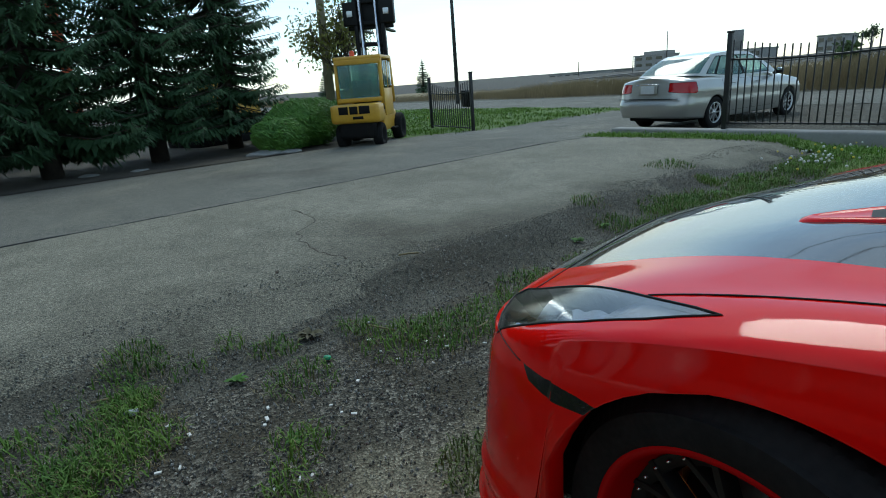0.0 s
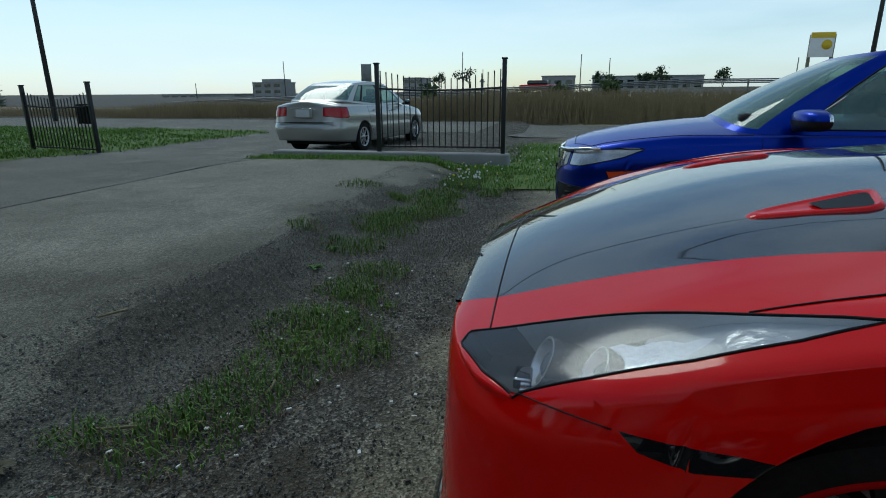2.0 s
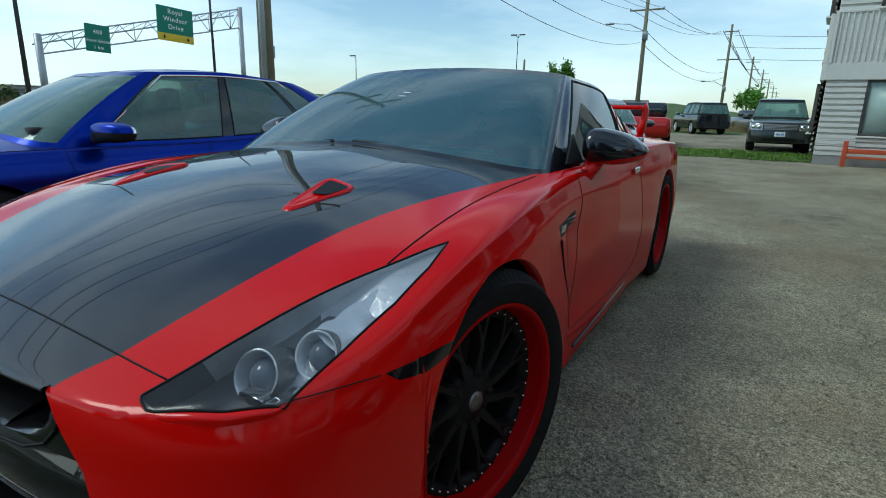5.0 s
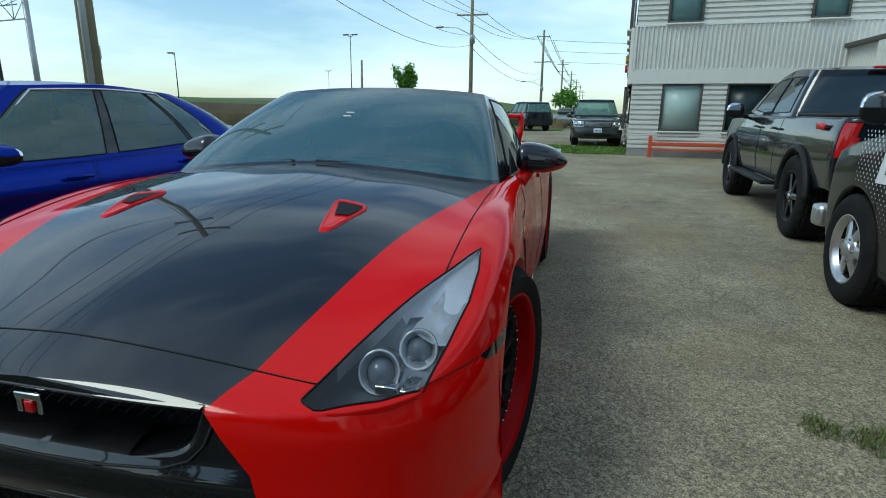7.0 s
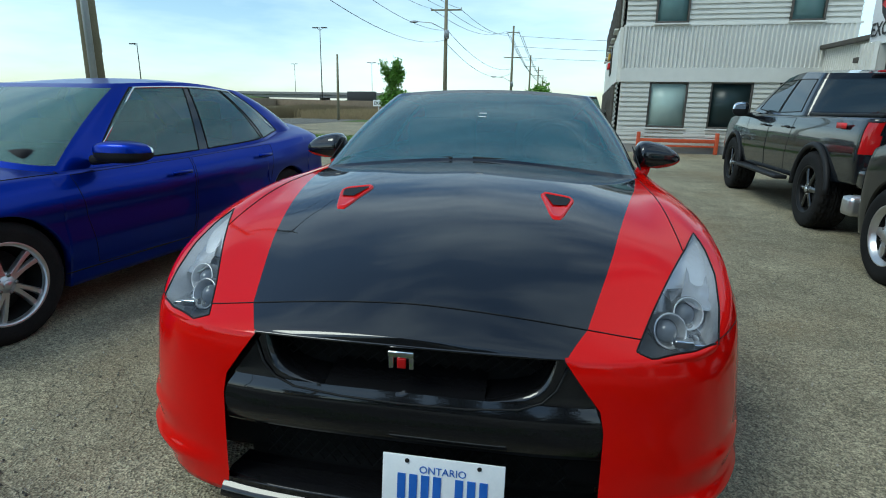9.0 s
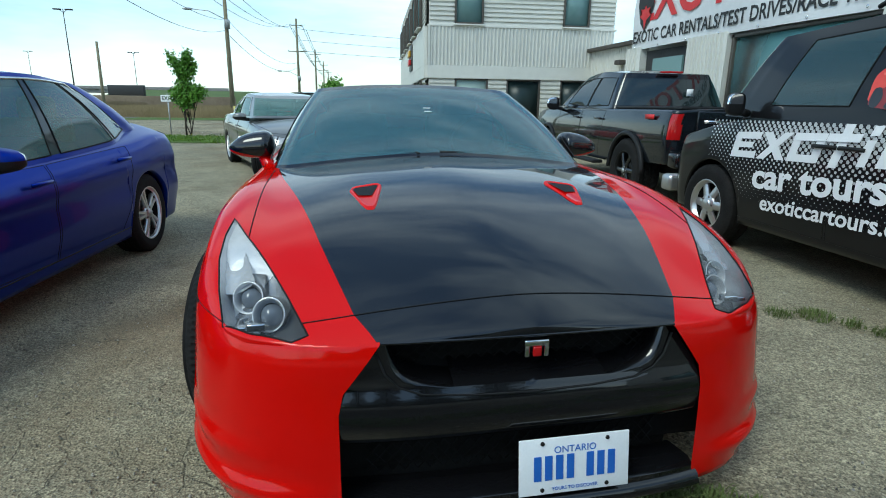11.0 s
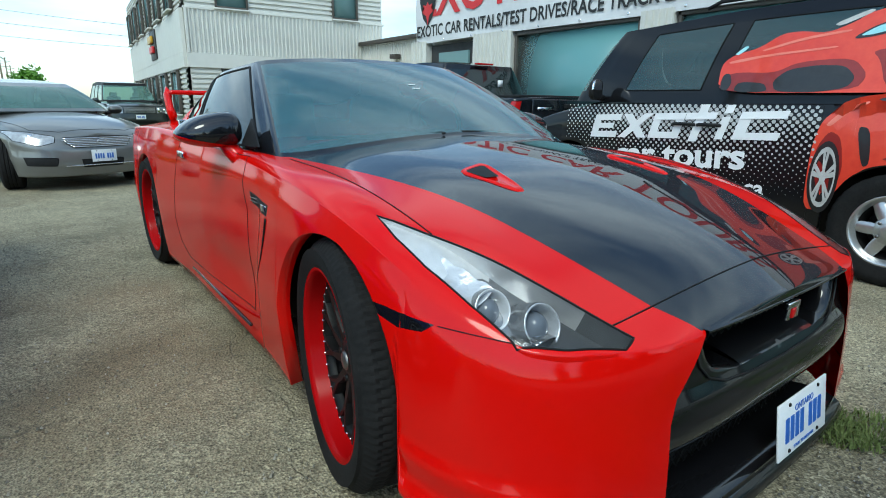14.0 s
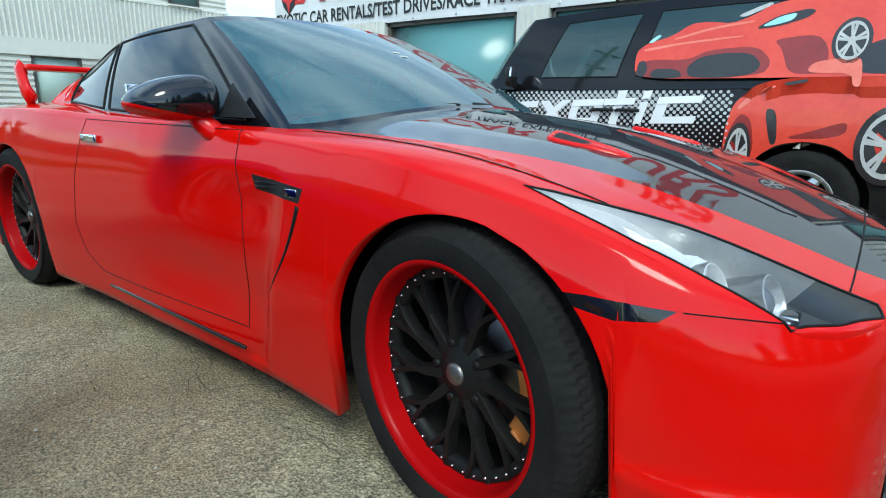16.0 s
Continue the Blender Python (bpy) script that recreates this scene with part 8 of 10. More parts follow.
def spruce(x, y, height, radius, seed, base=0.35):
    """A spruce: tapered trunk, whorls of drooping boughs, each with hanging sprays of needles."""
    r2 = random.Random(seed)
    t = thing("spruce_tree", pose(x, y, 0), "tall dark green spruce with drooping boughs", "tree", group="row of spruces")
    part("trunk", tube(bmesh.new(), [(0, 0, 0), (0.03, 0, height * 0.5), (0, 0, height)], 0.17, 10, taper=0.12), BARK, t)
    vs, fs = [], []
    limbs = bmesh.new()
    z = base
    while z < height - 0.2:
        f = (z - base) / (height - base)
        reach = radius * (1 - f) ** 0.8 * r2.uniform(0.85, 1.1)
        cnt = 8 if f < 0.7 else 6
        a0 = r2.uniform(0, 6.3)
        for k in range(cnt):
            a = a0 + k * 2 * math.pi / cnt + r2.uniform(-0.25, 0.25)
            ln = reach * r2.uniform(0.75, 1.15)
            d, s = Vector((math.cos(a), math.sin(a), 0)), Vector((-math.sin(a), math.cos(a), 0))
            drop = r2.uniform(0.18, 0.38)
            pos_ = lambda u: Vector((0, 0, z)) + d * (ln * u) + Vector((0, 0, -ln * drop * u * (1.5 - u) + 0.10 * ln * u ** 3))
            tube(limbs, [pos_(0), pos_(0.5), pos_(1.0)], 0.018, 4, taper=0.3)
            n = max(8, int(ln * 24))
            for i in range(n):
                u = 0.10 + 0.90 * (i + r2.random()) / n
                p = pos_(u)
                w = (0.11 + 0.28 * ln * 0.35 * math.sin(math.pi * min(1, 0.2 + u * 0.8))) * r2.uniform(0.7, 1.25)
                for sg in (1, -1, 0):
                    dirn = (d * r2.uniform(0.3, 0.8) + s * sg * r2.uniform(0.6, 1.0) + Vector((0, 0, r2.uniform(-0.65, -0.05)))).normalized()
                    tip = p + dirn * w
                    up_ = dirn.cross(Vector((0, 0, 1)))
                    up_ = (up_.normalized() if up_.length > 1e-3 else s) * w * 0.13
                    m_ = p + dirn * w * 0.5
                    k0 = len(vs)
                    hang = Vector((0, 0, -w * r2.uniform(0.12, 0.3)))
                    vs += [tuple(p), tuple(m_ + up_ + hang * 0.6), tuple(tip + hang), tuple(m_ - up_ + hang * 0.6)]
                    fs.append((k0, k0 + 1, k0 + 2, k0 + 3))
                    if r2.random() < 0.5:
                        k0 = len(vs)
                        q = p + dirn * w * r2.uniform(0.3, 0.8)
                        dn = Vector((dirn.x * 0.3 + r2.uniform(-0.3, 0.3), dirn.y * 0.3 + r2.uniform(-0.3, 0.3), -1)).normalized() * w * 0.5
                        e = Vector((r2.uniform(-1, 1), r2.uniform(-1, 1), 0)).normalized() * w * 0.10
                        vs += [tuple(q - e), tuple(q + e), tuple(q + dn)]
                        fs.append((k0, k0 + 1, k0 + 2))
        z += r2.uniform(0.17, 0.26) * (1 if f < 0.8 else 0.8)
    part("bough_mass", limbs, BARK, t, kind="stuff")
    me = bpy.data.meshes.new("crown")
    me.from_pydata(vs, [], fs)
    me.materials.append(NEEDLE)
    c = new("crown", me)
    c.parent = t
    return t


spruce(12.5, 0.74, 7.0, 1.75, 41, 0.6)
spruce(12.95, -1.05, 7.5, 1.7, 42, 0.7)
spruce(13.6, -2.75, 7.2, 1.65, 43, 0.75)
spruce(12.2, 2.9, 7.0, 1.9, 44, 0.6)
spruce(16.2, 1.2, 7.4, 1.7, 45, 0.9)


def leafy(name, label, m, height, crown, leaf_mat, leaves, size, seed, stems=1, spread=0.5, trunk_r=0.05, clear=0.3):
    """A broad-leaved tree or bush: forking stems and many single leaves round the twig ends."""
    r2 = random.Random(seed)
    t = thing(name, m, label, "tree" if height > 1.6 else "bush")
    wood = bmesh.new()
    ends = []

    def grow(p, d, ln, r, depth):
        q = p + d * ln
        mid = p + d * ln * 0.5 + Vector((r2.gauss(0, 0.04), r2.gauss(0, 0.04), 0)) * ln
        tube(wood, [p, mid, q], r, 5, taper=0.65)
        if depth == 0:
            ends.append((q, mid))
            return
        for _ in range(3 if depth > 1 else 4):
            nd = (d + Vector((r2.gauss(0, spread), r2.gauss(0, spread), r2.gauss(0.12, spread * 0.5)))).normalized()
            grow(p + d * ln * r2.uniform(0.55, 1.0), nd, ln * r2.uniform(0.55, 0.8), r * 0.6, depth - 1)
    for k in range(stems):
        a = r2.uniform(0, 6.3)
        d = Vector((math.cos(a) * 0.25 * (stems > 1), math.sin(a) * 0.25 * (stems > 1), 1)).normalized()
        grow(Vector((0, 0, 0)), d, height * 0.42, trunk_r, 3)
    part("trunk", wood, BARK, t)
    vs, fs = [], []
    for _ in range(leaves):
        e, mid = r2.choice(ends)
        p = mid.lerp(e, r2.uniform(-0.2, 1.2)) + Vector((r2.gauss(0, crown), r2.gauss(0, crown), r2.gauss(0, crown)))
        if p.z < height * clear * 0.5:
            continue
        u = Vector((r2.gauss(0, 1), r2.gauss(0, 1), r2.gauss(0, 1))).normalized()
        v = u.orthogonal().normalized()
        v = (v * math.cos(r2.uniform(0, 6)) + u.cross(v) * math.sin(r2.uniform(0, 6))).normalized()
        s = size * r2.uniform(0.6, 1.3)
        k0 = len(vs)
        vs += [tuple(p - v * s), tuple(p + u.cross(v) * s * 0.5), tuple(p + v * s), tuple(p - u.cross(v) * s * 0.5)]
        fs.append((k0, k0 + 1, k0 + 2, k0 + 3))
    me = bpy.data.meshes.new("crown")
    me.from_pydata(vs, [], fs)
    me.materials.append(leaf_mat)
    c = new("crown", me)
    c.parent = t
    return t


leafy("young_tree", "bushy young tree with sparse yellow-green spring leaves", pose(15.0, -6.75, 0), 3.3, 0.20, SPRING, 3600, 0.055, 51, 4, 0.45, 0.05, 0.2)
leafy("sapling", "slender sapling with fresh green leaves on the far lawn", pose(-17.0, -5.3, 0), 2.65, 0.075, FRESH, 4200, 0.056, 52, 1, 0.125, 0.035, 0.06)
leafy("sapling_bush", "fresh green shoots round the foot of the sapling", pose(-17.0, -5.15, 0), 1.75, 0.09, FRESH, 3600, 0.056, 58, 4, 0.13, 0.02, 0.08)
leafy("street_tree", "small round green tree beyond the parked cars", pose(-46, 0.2, 0), 3.2, 0.25, FRESH, 1500, 0.16, 53, 1, 0.4, 0.07)


def hedge(x, y, sx_, sy_, h, seed):
    r2 = random.Random(seed)
    t = thing("hedge_bush", pose(x, y, 0), "dense clipped green hedge bush", "bush", group="hedge bushes by the forklift")
    core = bmesh.new()
    bmesh.ops.create_icosphere(core, subdivisions=3, radius=1.0)
    for v in core.verts:
        k = 1 + 0.16 * noise.noise(v.co * 2.5 + Vector((seed, 0, 0)))
        v.co = Vector((v.co.x * sx_ * k * 0.92, v.co.y * sy_ * k * 0.92, max(0.0, h * 0.5 + v.co.z * h * 0.5 * k * 0.95)))
    part("hedge_core", core, HEDGE, t, kind="stuff")
    vs, fs = [], []
    for _ in range(5200):
        d = Vector((r2.gauss(0, 1), r2.gauss(0, 1), r2.gauss(0.2, 1))).normalized()
        k = (1 + 0.16 * noise.noise(d * 2.5 + Vector((seed, 0, 0)))) * r2.uniform(0.88, 1.06)
        p = Vector((d.x * sx_ * k, d.y * sy_ * k, max(0.02, h * 0.5 + d.z * h * 0.5 * k)))
        u = (d + Vector((r2.gauss(0, .6), r2.gauss(0, .6), r2.gauss(0, .6)))).normalized()
        v = u.orthogonal().normalized()
        s = r2.uniform(0.02, 0.045)
        k0 = len(vs)
        vs += [tuple(p - v * s), tuple(p + u.cross(v) * s * 0.5), tuple(p + v * s + u * s), tuple(p - u.cross(v) * s * 0.5)]
        fs.append((k0, k0 + 1, k0 + 2, k0 + 3))
    me = bpy.data.meshes.new("leaves")
    me.from_pydata(vs, [], fs)
    me.materials.append(HEDGE)
    c = new("leaves", me)
    c.parent = t


hedge(11.9, -3.6, 0.75, 0.7, 0.95, 61)
hedge(12.9, -4.4, 0.8, 0.7, 0.92, 62)
hedge(11.5, -2.9, 0.55, 0.5, 0.65, 63)

# machinery, boulders behind the spruces
ym = thing("yellow_machine", pose(15.8, -3.1, 0, 0, 0, 20), "yellow machine with a mesh guard behind the spruces", "machine")
part("machine_body", boxes(((0, 0, 0.7), (1.2, 2.0, 1.1), 0.06)), YELLOW, ym)
part("mesh_guard", boxes(((-0.62, 0.3, 1.35), (0.03, 1.0, 0.5), 0.02)), YELLOW, ym)
part("machine_track", boxes(((0, 0, 0.12), (1.3, 2.0, 0.24), 0.08)), RUBBER, ym)
ORANGE = surface("orange_steel", (0.45, 0.06, 0.02), (0.55, 0.10, 0.03), 3, rough=0.5)
cb = thing("crane_boom", pose(20.2, -0.75, 0), "rusty orange crane boom standing behind the spruces", "machine")
part("boom", boxes(((0, 0, 2.2), (0.25, 0.25, 4.4), 0.03)), ORANGE, cb)
part("boom_head", boxes(((0, -0.3, 4.5), (0.4, 1.0, 0.35), 0.05)), ORANGE, cb)
for k, (x, y, s) in enumerate(((11.3, -2.5, 0.22), (11.6, -0.4, 0.11), (11.15, -2.85, 0.20), (11.9, 0.3, 0.12))):
    bm = bmesh.new()
    bmesh.ops.create_icosphere(bm, subdivisions=3, radius=1.0)
    for v in bm.verts:
        q = 1 + 0.3 * noise.noise(v.co * 1.7 + Vector((k * 5, 0, 0)))
        v.co = Vector((v.co.x * s * q * 1.3, v.co.y * s * q * 1.6, v.co.z * s * 0.38 * q + s * 0.16))
    ob = part("boulder", bm, CONCRETE, None)
    ob.matrix_basis = pose(x, y, 0, 0, 0, 40 * k)
    tagged(ob, "pale flat boulder edging the mulch bed", "rock", group="boulders by the spruces")
# dark thicket that closes the view behind the spruces
for k, (x, y) in enumerate(((20.5, 5.5), (20.0, 8.5), (19.0, 12))):
    spruce(x, y, 3.6, 2.2, 70 + k, 0.2)


# ---- buildings beside the lot ----
SIDING = surface("cream_siding", (0.54, 0.53, 0.48), (0.64, 0.63, 0.57), 0.7, rough=0.55, bump=0.001)
SIDING2 = surface("cream_sheet", (0.58, 0.57, 0.52), (0.66, 0.65, 0.59), 0.6, rough=0.5, bump=0.001)
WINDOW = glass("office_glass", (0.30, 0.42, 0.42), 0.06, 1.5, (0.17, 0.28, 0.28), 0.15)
# same tint as the office glass, with a darker diffuse colour
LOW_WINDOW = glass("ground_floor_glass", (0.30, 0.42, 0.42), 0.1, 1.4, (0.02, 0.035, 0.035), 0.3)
# dark colour that paints the shade of rooms that are not built
ROOM_SHADE = surface("room_shade", (0.02, 0.022, 0.022), (0.05, 0.05, 0.05), 2, rough=0.8)
BLIND = surface("white_blind", (0.55, 0.58, 0.56), (0.65, 0.67, 0.64), 3, rough=0.7)
FRAME = surface("brown_frame", (0.05, 0.042, 0.035), (0.09, 0.08, 0.065), 5, rough=0.5)


def ribs(length, z0, z1, pitch, depth, along="z"):
    """A sheet of profiled cladding in the x-z plane, facing -y, from x = 0 to length: upright ribs or level laps."""
    bm = bmesh.new()
    if along == "z":
        n = int(length / pitch)
        row = []
        for k in range(n):
            x = k * pitch
            row += [(x, 0), (x + pitch * 0.55, 0), (x + pitch * 0.65, -depth), (x + pitch * 0.9, -depth)]
        row.append((length, 0))
        a = [bm.verts.new((x, y, z0)) for x, y in row]
        b = [bm.verts.new((x, y, z1)) for x, y in row]
    else:
        n = max(1, int(round((z1 - z0) / pitch)))
        row = []
        for k in range(n):
            z = z0 + (z1 - z0) * k / n
            p = (z1 - z0) / n
            row += [(-depth, z), (-depth * 0.9, z + p * 0.55), (0, z + p * 0.62), (0, z + p * 0.98)]
        row.append((-depth, z1))
        a = [bm.verts.new((0, y, z)) for y, z in row]
        b = [bm.verts.new((length, y, z)) for y, z in row]
    for i in range(len(row) - 1):
        bm.faces.new((a[i], a[i + 1], b[i + 1], b[i]))
    bmesh.ops.recalc_face_normals(bm, faces=bm.faces)
    bm.normal_update()
    if sum(f.normal.y for f in bm.faces) > 0:
        bmesh.ops.reverse_faces(bm, faces=bm.faces)
    return bm


def put(name, bm, mat, parent, m, label=""):
    ob = part(name, bm, mat, parent, label, smooth=False)
    ob.matrix_basis = m
    return ob


def window(parent, m, w, h, pane_mat, frame_mat, z, blind=None, sill=True):
    """A framed window in the local x-z plane, facing -y, its lower left corner at x = 0, z."""
    o = new("window")
    o.parent = parent
    o.matrix_basis = m
    fb = boxes(((w / 2, 0.0, z + h - 0.025), (w, 0.08, 0.05), 0.006), ((w / 2, 0.0, z + 0.025), (w, 0.08, 0.05), 0.006), ((0.025, 0, z + h / 2), (0.05, 0.08, h), 0.006), ((w - 0.025, 0, z + h / 2), (0.05, 0.08, h), 0.006))
    part("window_frame", fb, frame_mat, o)
    part("pane", boxes(((w / 2, 0.015, z + h / 2), (w - 0.08, 0.012, h - 0.08), 0.0)), pane_mat, o)
    # flat board behind the pane: a blind, else painted room shade
    part("reveal", boxes(((w / 2, 0.16, z + h / 2), (w - 0.02, 0.02, h - 0.02), 0.0)), blind or ROOM_SHADE, o)
    if sill:
        part("window_sill", boxes(((w / 2, -0.04, z - 0.02), (w + 0.06, 0.12, 0.04), 0.008)), SIDING2, o)
    return o


# the two-storey block: front at x = -13, facing +x; long side at y = 2.3, facing -y
BLK = pose(-13.0, 2.3, 0, 0, 0, -4.3) @ pose(13.0, -2.3, 0)
bl = thing("office_block", BLK, "two-storey cream metal-clad office block", "building")
FR = pose(-13.0, 2.3, 0, 0, 0, 90)
TOP = 5.0
core = boxes(((-20.2, 5.05, TOP / 2 + 0.1), (14.2, 5.3, TOP - 0.2), 0.0))
part("wall_core", core, SIDING2, bl, smooth=False)
fw = 5.42
wins = [(0.75, 0.98), (2.28, 1.02), (3.90, 0.95)]
spans, last = [], 0.0
for x, w in wins:
    spans.append((last, x))
    last = x + w
spans.append((last, fw))
for a, b in spans:
    q = put("lap_siding", ribs(b - a, 0.22, 1.86, 0.125, 0.045, "x"), SIDING, bl, FR @ pose(a, -0.05, 0))
put("lap_siding", ribs(fw, 0.22, 0.66, 0.11, 0.045, "x"), SIDING, bl, FR @ pose(0, -0.045, 0))
put("band", boxes(((fw / 2, -0.06, 2.04), (fw + 0.1, 0.14, 0.36), 0.01)), SIDING2, bl, FR)
put("rib_cladding", ribs(fw, 2.22, 3.26, 0.105, 0.035), SIDING2, bl, FR @ pose(0, -0.10, 0))
put("corner_trim", boxes(((0.0, -0.10, 2.74), (0.06, 0.10, 1.06), 0.006)), SIDING2, bl, FR)
put("flashing", boxes(((fw / 2, -0.08, 3.275), (fw + 0.1, 0.12, 0.05), 0.006)), SIDING2, bl, FR)
uw = [(0.72, 0.82), (3.86, 0.78)]
last = 0.0
for x, w in uw + [(fw, 0)]:
    put("lap_siding", ribs(x - last, 3.30, TOP, 0.125, 0.045, "x"), SIDING, bl, FR @ pose(last, -0.05, 0))
    last = x + w
for k, (x, w) in enumerate(wins):
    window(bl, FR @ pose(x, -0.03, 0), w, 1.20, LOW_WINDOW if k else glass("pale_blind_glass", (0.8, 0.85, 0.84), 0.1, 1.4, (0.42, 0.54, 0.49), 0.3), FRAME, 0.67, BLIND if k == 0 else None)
for x, w in uw:
    window(bl, FR @ pose(x, -0.10, 0), w, 1.3, WINDOW, FRAME, 3.32)
put("roof_edge", boxes(((fw / 2, 0, TOP + 0.05), (fw + 0.2, 0.3, 0.14), 0.02)), SIDING2, bl, FR)
put("footing", boxes(((fw / 2, -0.02, 0.10), (fw, 0.12, 0.24), 0.01)), CONCRETE, bl, FR)
# its long side
SD = pose(-27.2, 2.3, 0)
put("lap_siding", ribs(14.2, 0.22, 1.86, 0.125, 0.045, "x"), SIDING, bl, SD @ pose(0, -0.05, 0))
put("band", boxes(((7.1, -0.06, 2.04), (14.25, 0.14, 0.36), 0.01)), SIDING2, bl, SD)
put("smooth_band", boxes(((7.1, -0.08, 2.74), (14.25, 0.10, 1.04), 0.01)), SIDING2, bl, SD)
put("lap_siding", ribs(14.2, 3.30, TOP, 0.125, 0.045, "x"), SIDING, bl, SD @ pose(0, -0.05, 0))
for k in range(6):
    window(bl, SD @ pose(0.6 + k * 2.3, -0.15, 0), 1.1, 1.15, WINDOW, FRAME, 0.68)
    window(bl, SD @ pose(0.6 + k * 2.3, -0.15, 0), 1.1, 1.2, WINDOW, FRAME, 3.35)
sg_ = thing("wall_sign", BLK @ SD @ pose(8.6, -0.22, 0), "yellow and red sign letters on the block's side", "sign")
part("yellow_letters", boxes(((0.0, 0, 2.94), (0.9, 0.08, 0.22), 0.02)), YELLOW, sg_, "yellow sign drawn as a plain bar")
part("red_letters", boxes(((0.2, 0, 2.62), (0.8, 0.08, 0.20), 0.02)), PRINT_RED, sg_, "red sign drawn as a plain bar")
part("sign_rail", boxes(((0.1, 0.08, 2.78), (1.4, 0.06, 0.9), 0.01)), PRINT_BLACK, sg_)
rl = thing("barrier_rail", pose(-12.62, 2.85, 0, 0, 0, 90), "low rusty orange steel barrier by the wall", "barrier")
part("rail", boxes(((1.0, 0, 0.34), (2.1, 0.06, 0.10), 0.01)), ORANGE, rl)
part("rail", boxes(((1.0, 0, 0.20), (2.1, 0.05, 0.05), 0.01)), ORANGE, rl)
for x in (0.0, 2.0):
    part("post", boxes(((x, 0, 0.28), (0.09, 0.09, 0.56), 0.01)), ORANGE, rl)

# the single-storey shop with the banner: front at y = 5.75, facing -y
shop = thing("shop_building", pose(0, 0, 0), "single-storey cream shop with large windows", "building")
part("wall_core", boxes(((1.5, 9.0, 1.75), (18.6, 6.0, 3.5), 0.0)), SIDING2, shop, smooth=False)
SF = pose(-7.8, 5.75, 0)
put("header_wall", ribs(18.6, 2.26, 3.6, 0.10, 0.03), SIDING2, shop, SF)
for x0, w in ((-7.8, 0.55), (-5.75, 1.02), (-2.20, 0.50), (0.95, 0.5), (3.4, 0.5), (6.0, 0.5), (8.6, 2.2)):
    put("rib_pier", ribs(w, 0.0, 2.28, 0.10, 0.03), SIDING2, shop, pose(x0, 5.58, 0))
    put("pier_body", boxes(((w / 2, 0.10, 1.14), (w - 0.01, 0.18, 2.26), 0.0)), SIDING2, shop, pose(x0, 5.58, 0))
for x0, w in ((-4.70, 2.48), (-1.68, 2.62), (1.47, 1.9), (3.92, 2.06), (6.52, 2.05)):
    window(shop, pose(x0, 5.68, 0), w, 1.85, SHOP_GLASS, FRAME, 0.38)
    put("stall_riser", boxes(((w / 2, 0.0, 0.18), (w, 0.14, 0.36), 0.01)), SIDING2, shop, pose(x0, 5.68, 0))
# flat dark sheet round the door paints the shade of a recess
put("door_recess", boxes(((0.0, 0.0, 1.1), (1.45, 0.02, 2.2), 0.0)), ROOM_SHADE, shop, pose(-6.5, 5.72, 0))
put("door", boxes(((0.0, 0.0, 1.02), (0.95, 0.05, 2.04), 0.01)), WINDOW, shop, pose(-6.45, 5.69, 0))
# lower wing between shop and block
wing_ = thing("link_building", pose(0, 0, 0), "low cream link building with a gutter and rooftop vent", "building")
part("wall_core", boxes(((-10.4, 9.6, 1.35), (5.0, 5.0, 2.70), 0.0)), SIDING2, wing_, smooth=False)
put("rib_cladding", ribs(5.0, 0.0, 2.66, 0.10, 0.03), SIDING2, wing_, pose(-12.9, 7.08, 0))
put("gutter", boxes(((2.5, -0.06, 2.70), (5.1, 0.14, 0.10), 0.02)), FRAME, wing_, pose(-12.9, 7.05, 0))
put("roof_vent", boxes(((0, 0, 2.95), (0.12, 0.12, 0.5), 0.02), ((0.0, 0, 3.2), (0.35, 0.14, 0.09), 0.03)), PLASTIC, wing_, pose(-9.3, 7.1, 0))
put("wall_lamp", boxes(((0, -0.1, 2.25), (0.28, 0.2, 0.12), 0.03)), FRAME, wing_, pose(-10.6, 7.05, 0))

# banner
ban = thing("banner", pose(0, 5.60, 0), "long white vinyl banner with red and black print", "banner")
bm = bmesh.new()
pts = np.zeros((60, 8, 3))
for i in range(60):
    for j in range(8):
        x, z = -7.62 + 11.8 * i / 59, 2.24 + 1.22 * j / 7
        pts[i, j] = (x, 0.012 * math.sin(x * 2.3 + j) - 0.01, z + 0.012 * math.sin(x * 0.9))
grid(bm, pts)
bm.normal_update()
if sum(f.normal.y for f in bm.faces) > 0:
    bmesh.ops.reverse_faces(bm, faces=bm.faces)
part("vinyl", bm, surface("banner_vinyl", (0.62, 0.62, 0.62), (0.72, 0.72, 0.72), 1.2, rough=0.5, bump=0.002), ban)
up_ = lambda x, z: pose(x, -0.026, z, 90, 0, 0)
lettering("EXOTIC CAR RENTALS/TEST DRIVES/RACE TRACK EXPERIENCE", 0.30, PRINT_BLACK, ban, up_(-4.02, 2.46), bold=0.006, width=0.84)
lettering("EXOTIC CAR TOURS", 1.02, PRINT_RED, ban, up_(-2.72, 3.06), bold=0.02, width=0.98)
bm = bmesh.new()
sh = [(-0.26, 0.40), (0.26, 0.40), (0.27, 0.05), (0.16, -0.26), (0.0, -0.42), (-0.16, -0.26), (-0.27, 0.05)]
bm.faces.new([bm.verts.new((-7.18 + x, -0.034, 2.98 + z)) for x, z in sh])
bm.normal_update()
part("shield", bm, PRINT_BLACK, ban, "dark shield emblem", smooth=False)
bm = bmesh.new()
lf = [(0, 0.05), (0.05, -0.02), (0.16, 0.0), (0.12, -0.08), (0.19, -0.14), (0.05, -0.22), (0.0, -0.40), (-0.05, -0.22), (-0.19, -0.14), (-0.12, -0.08), (-0.16, 0.0), (-0.05, -0.02)]
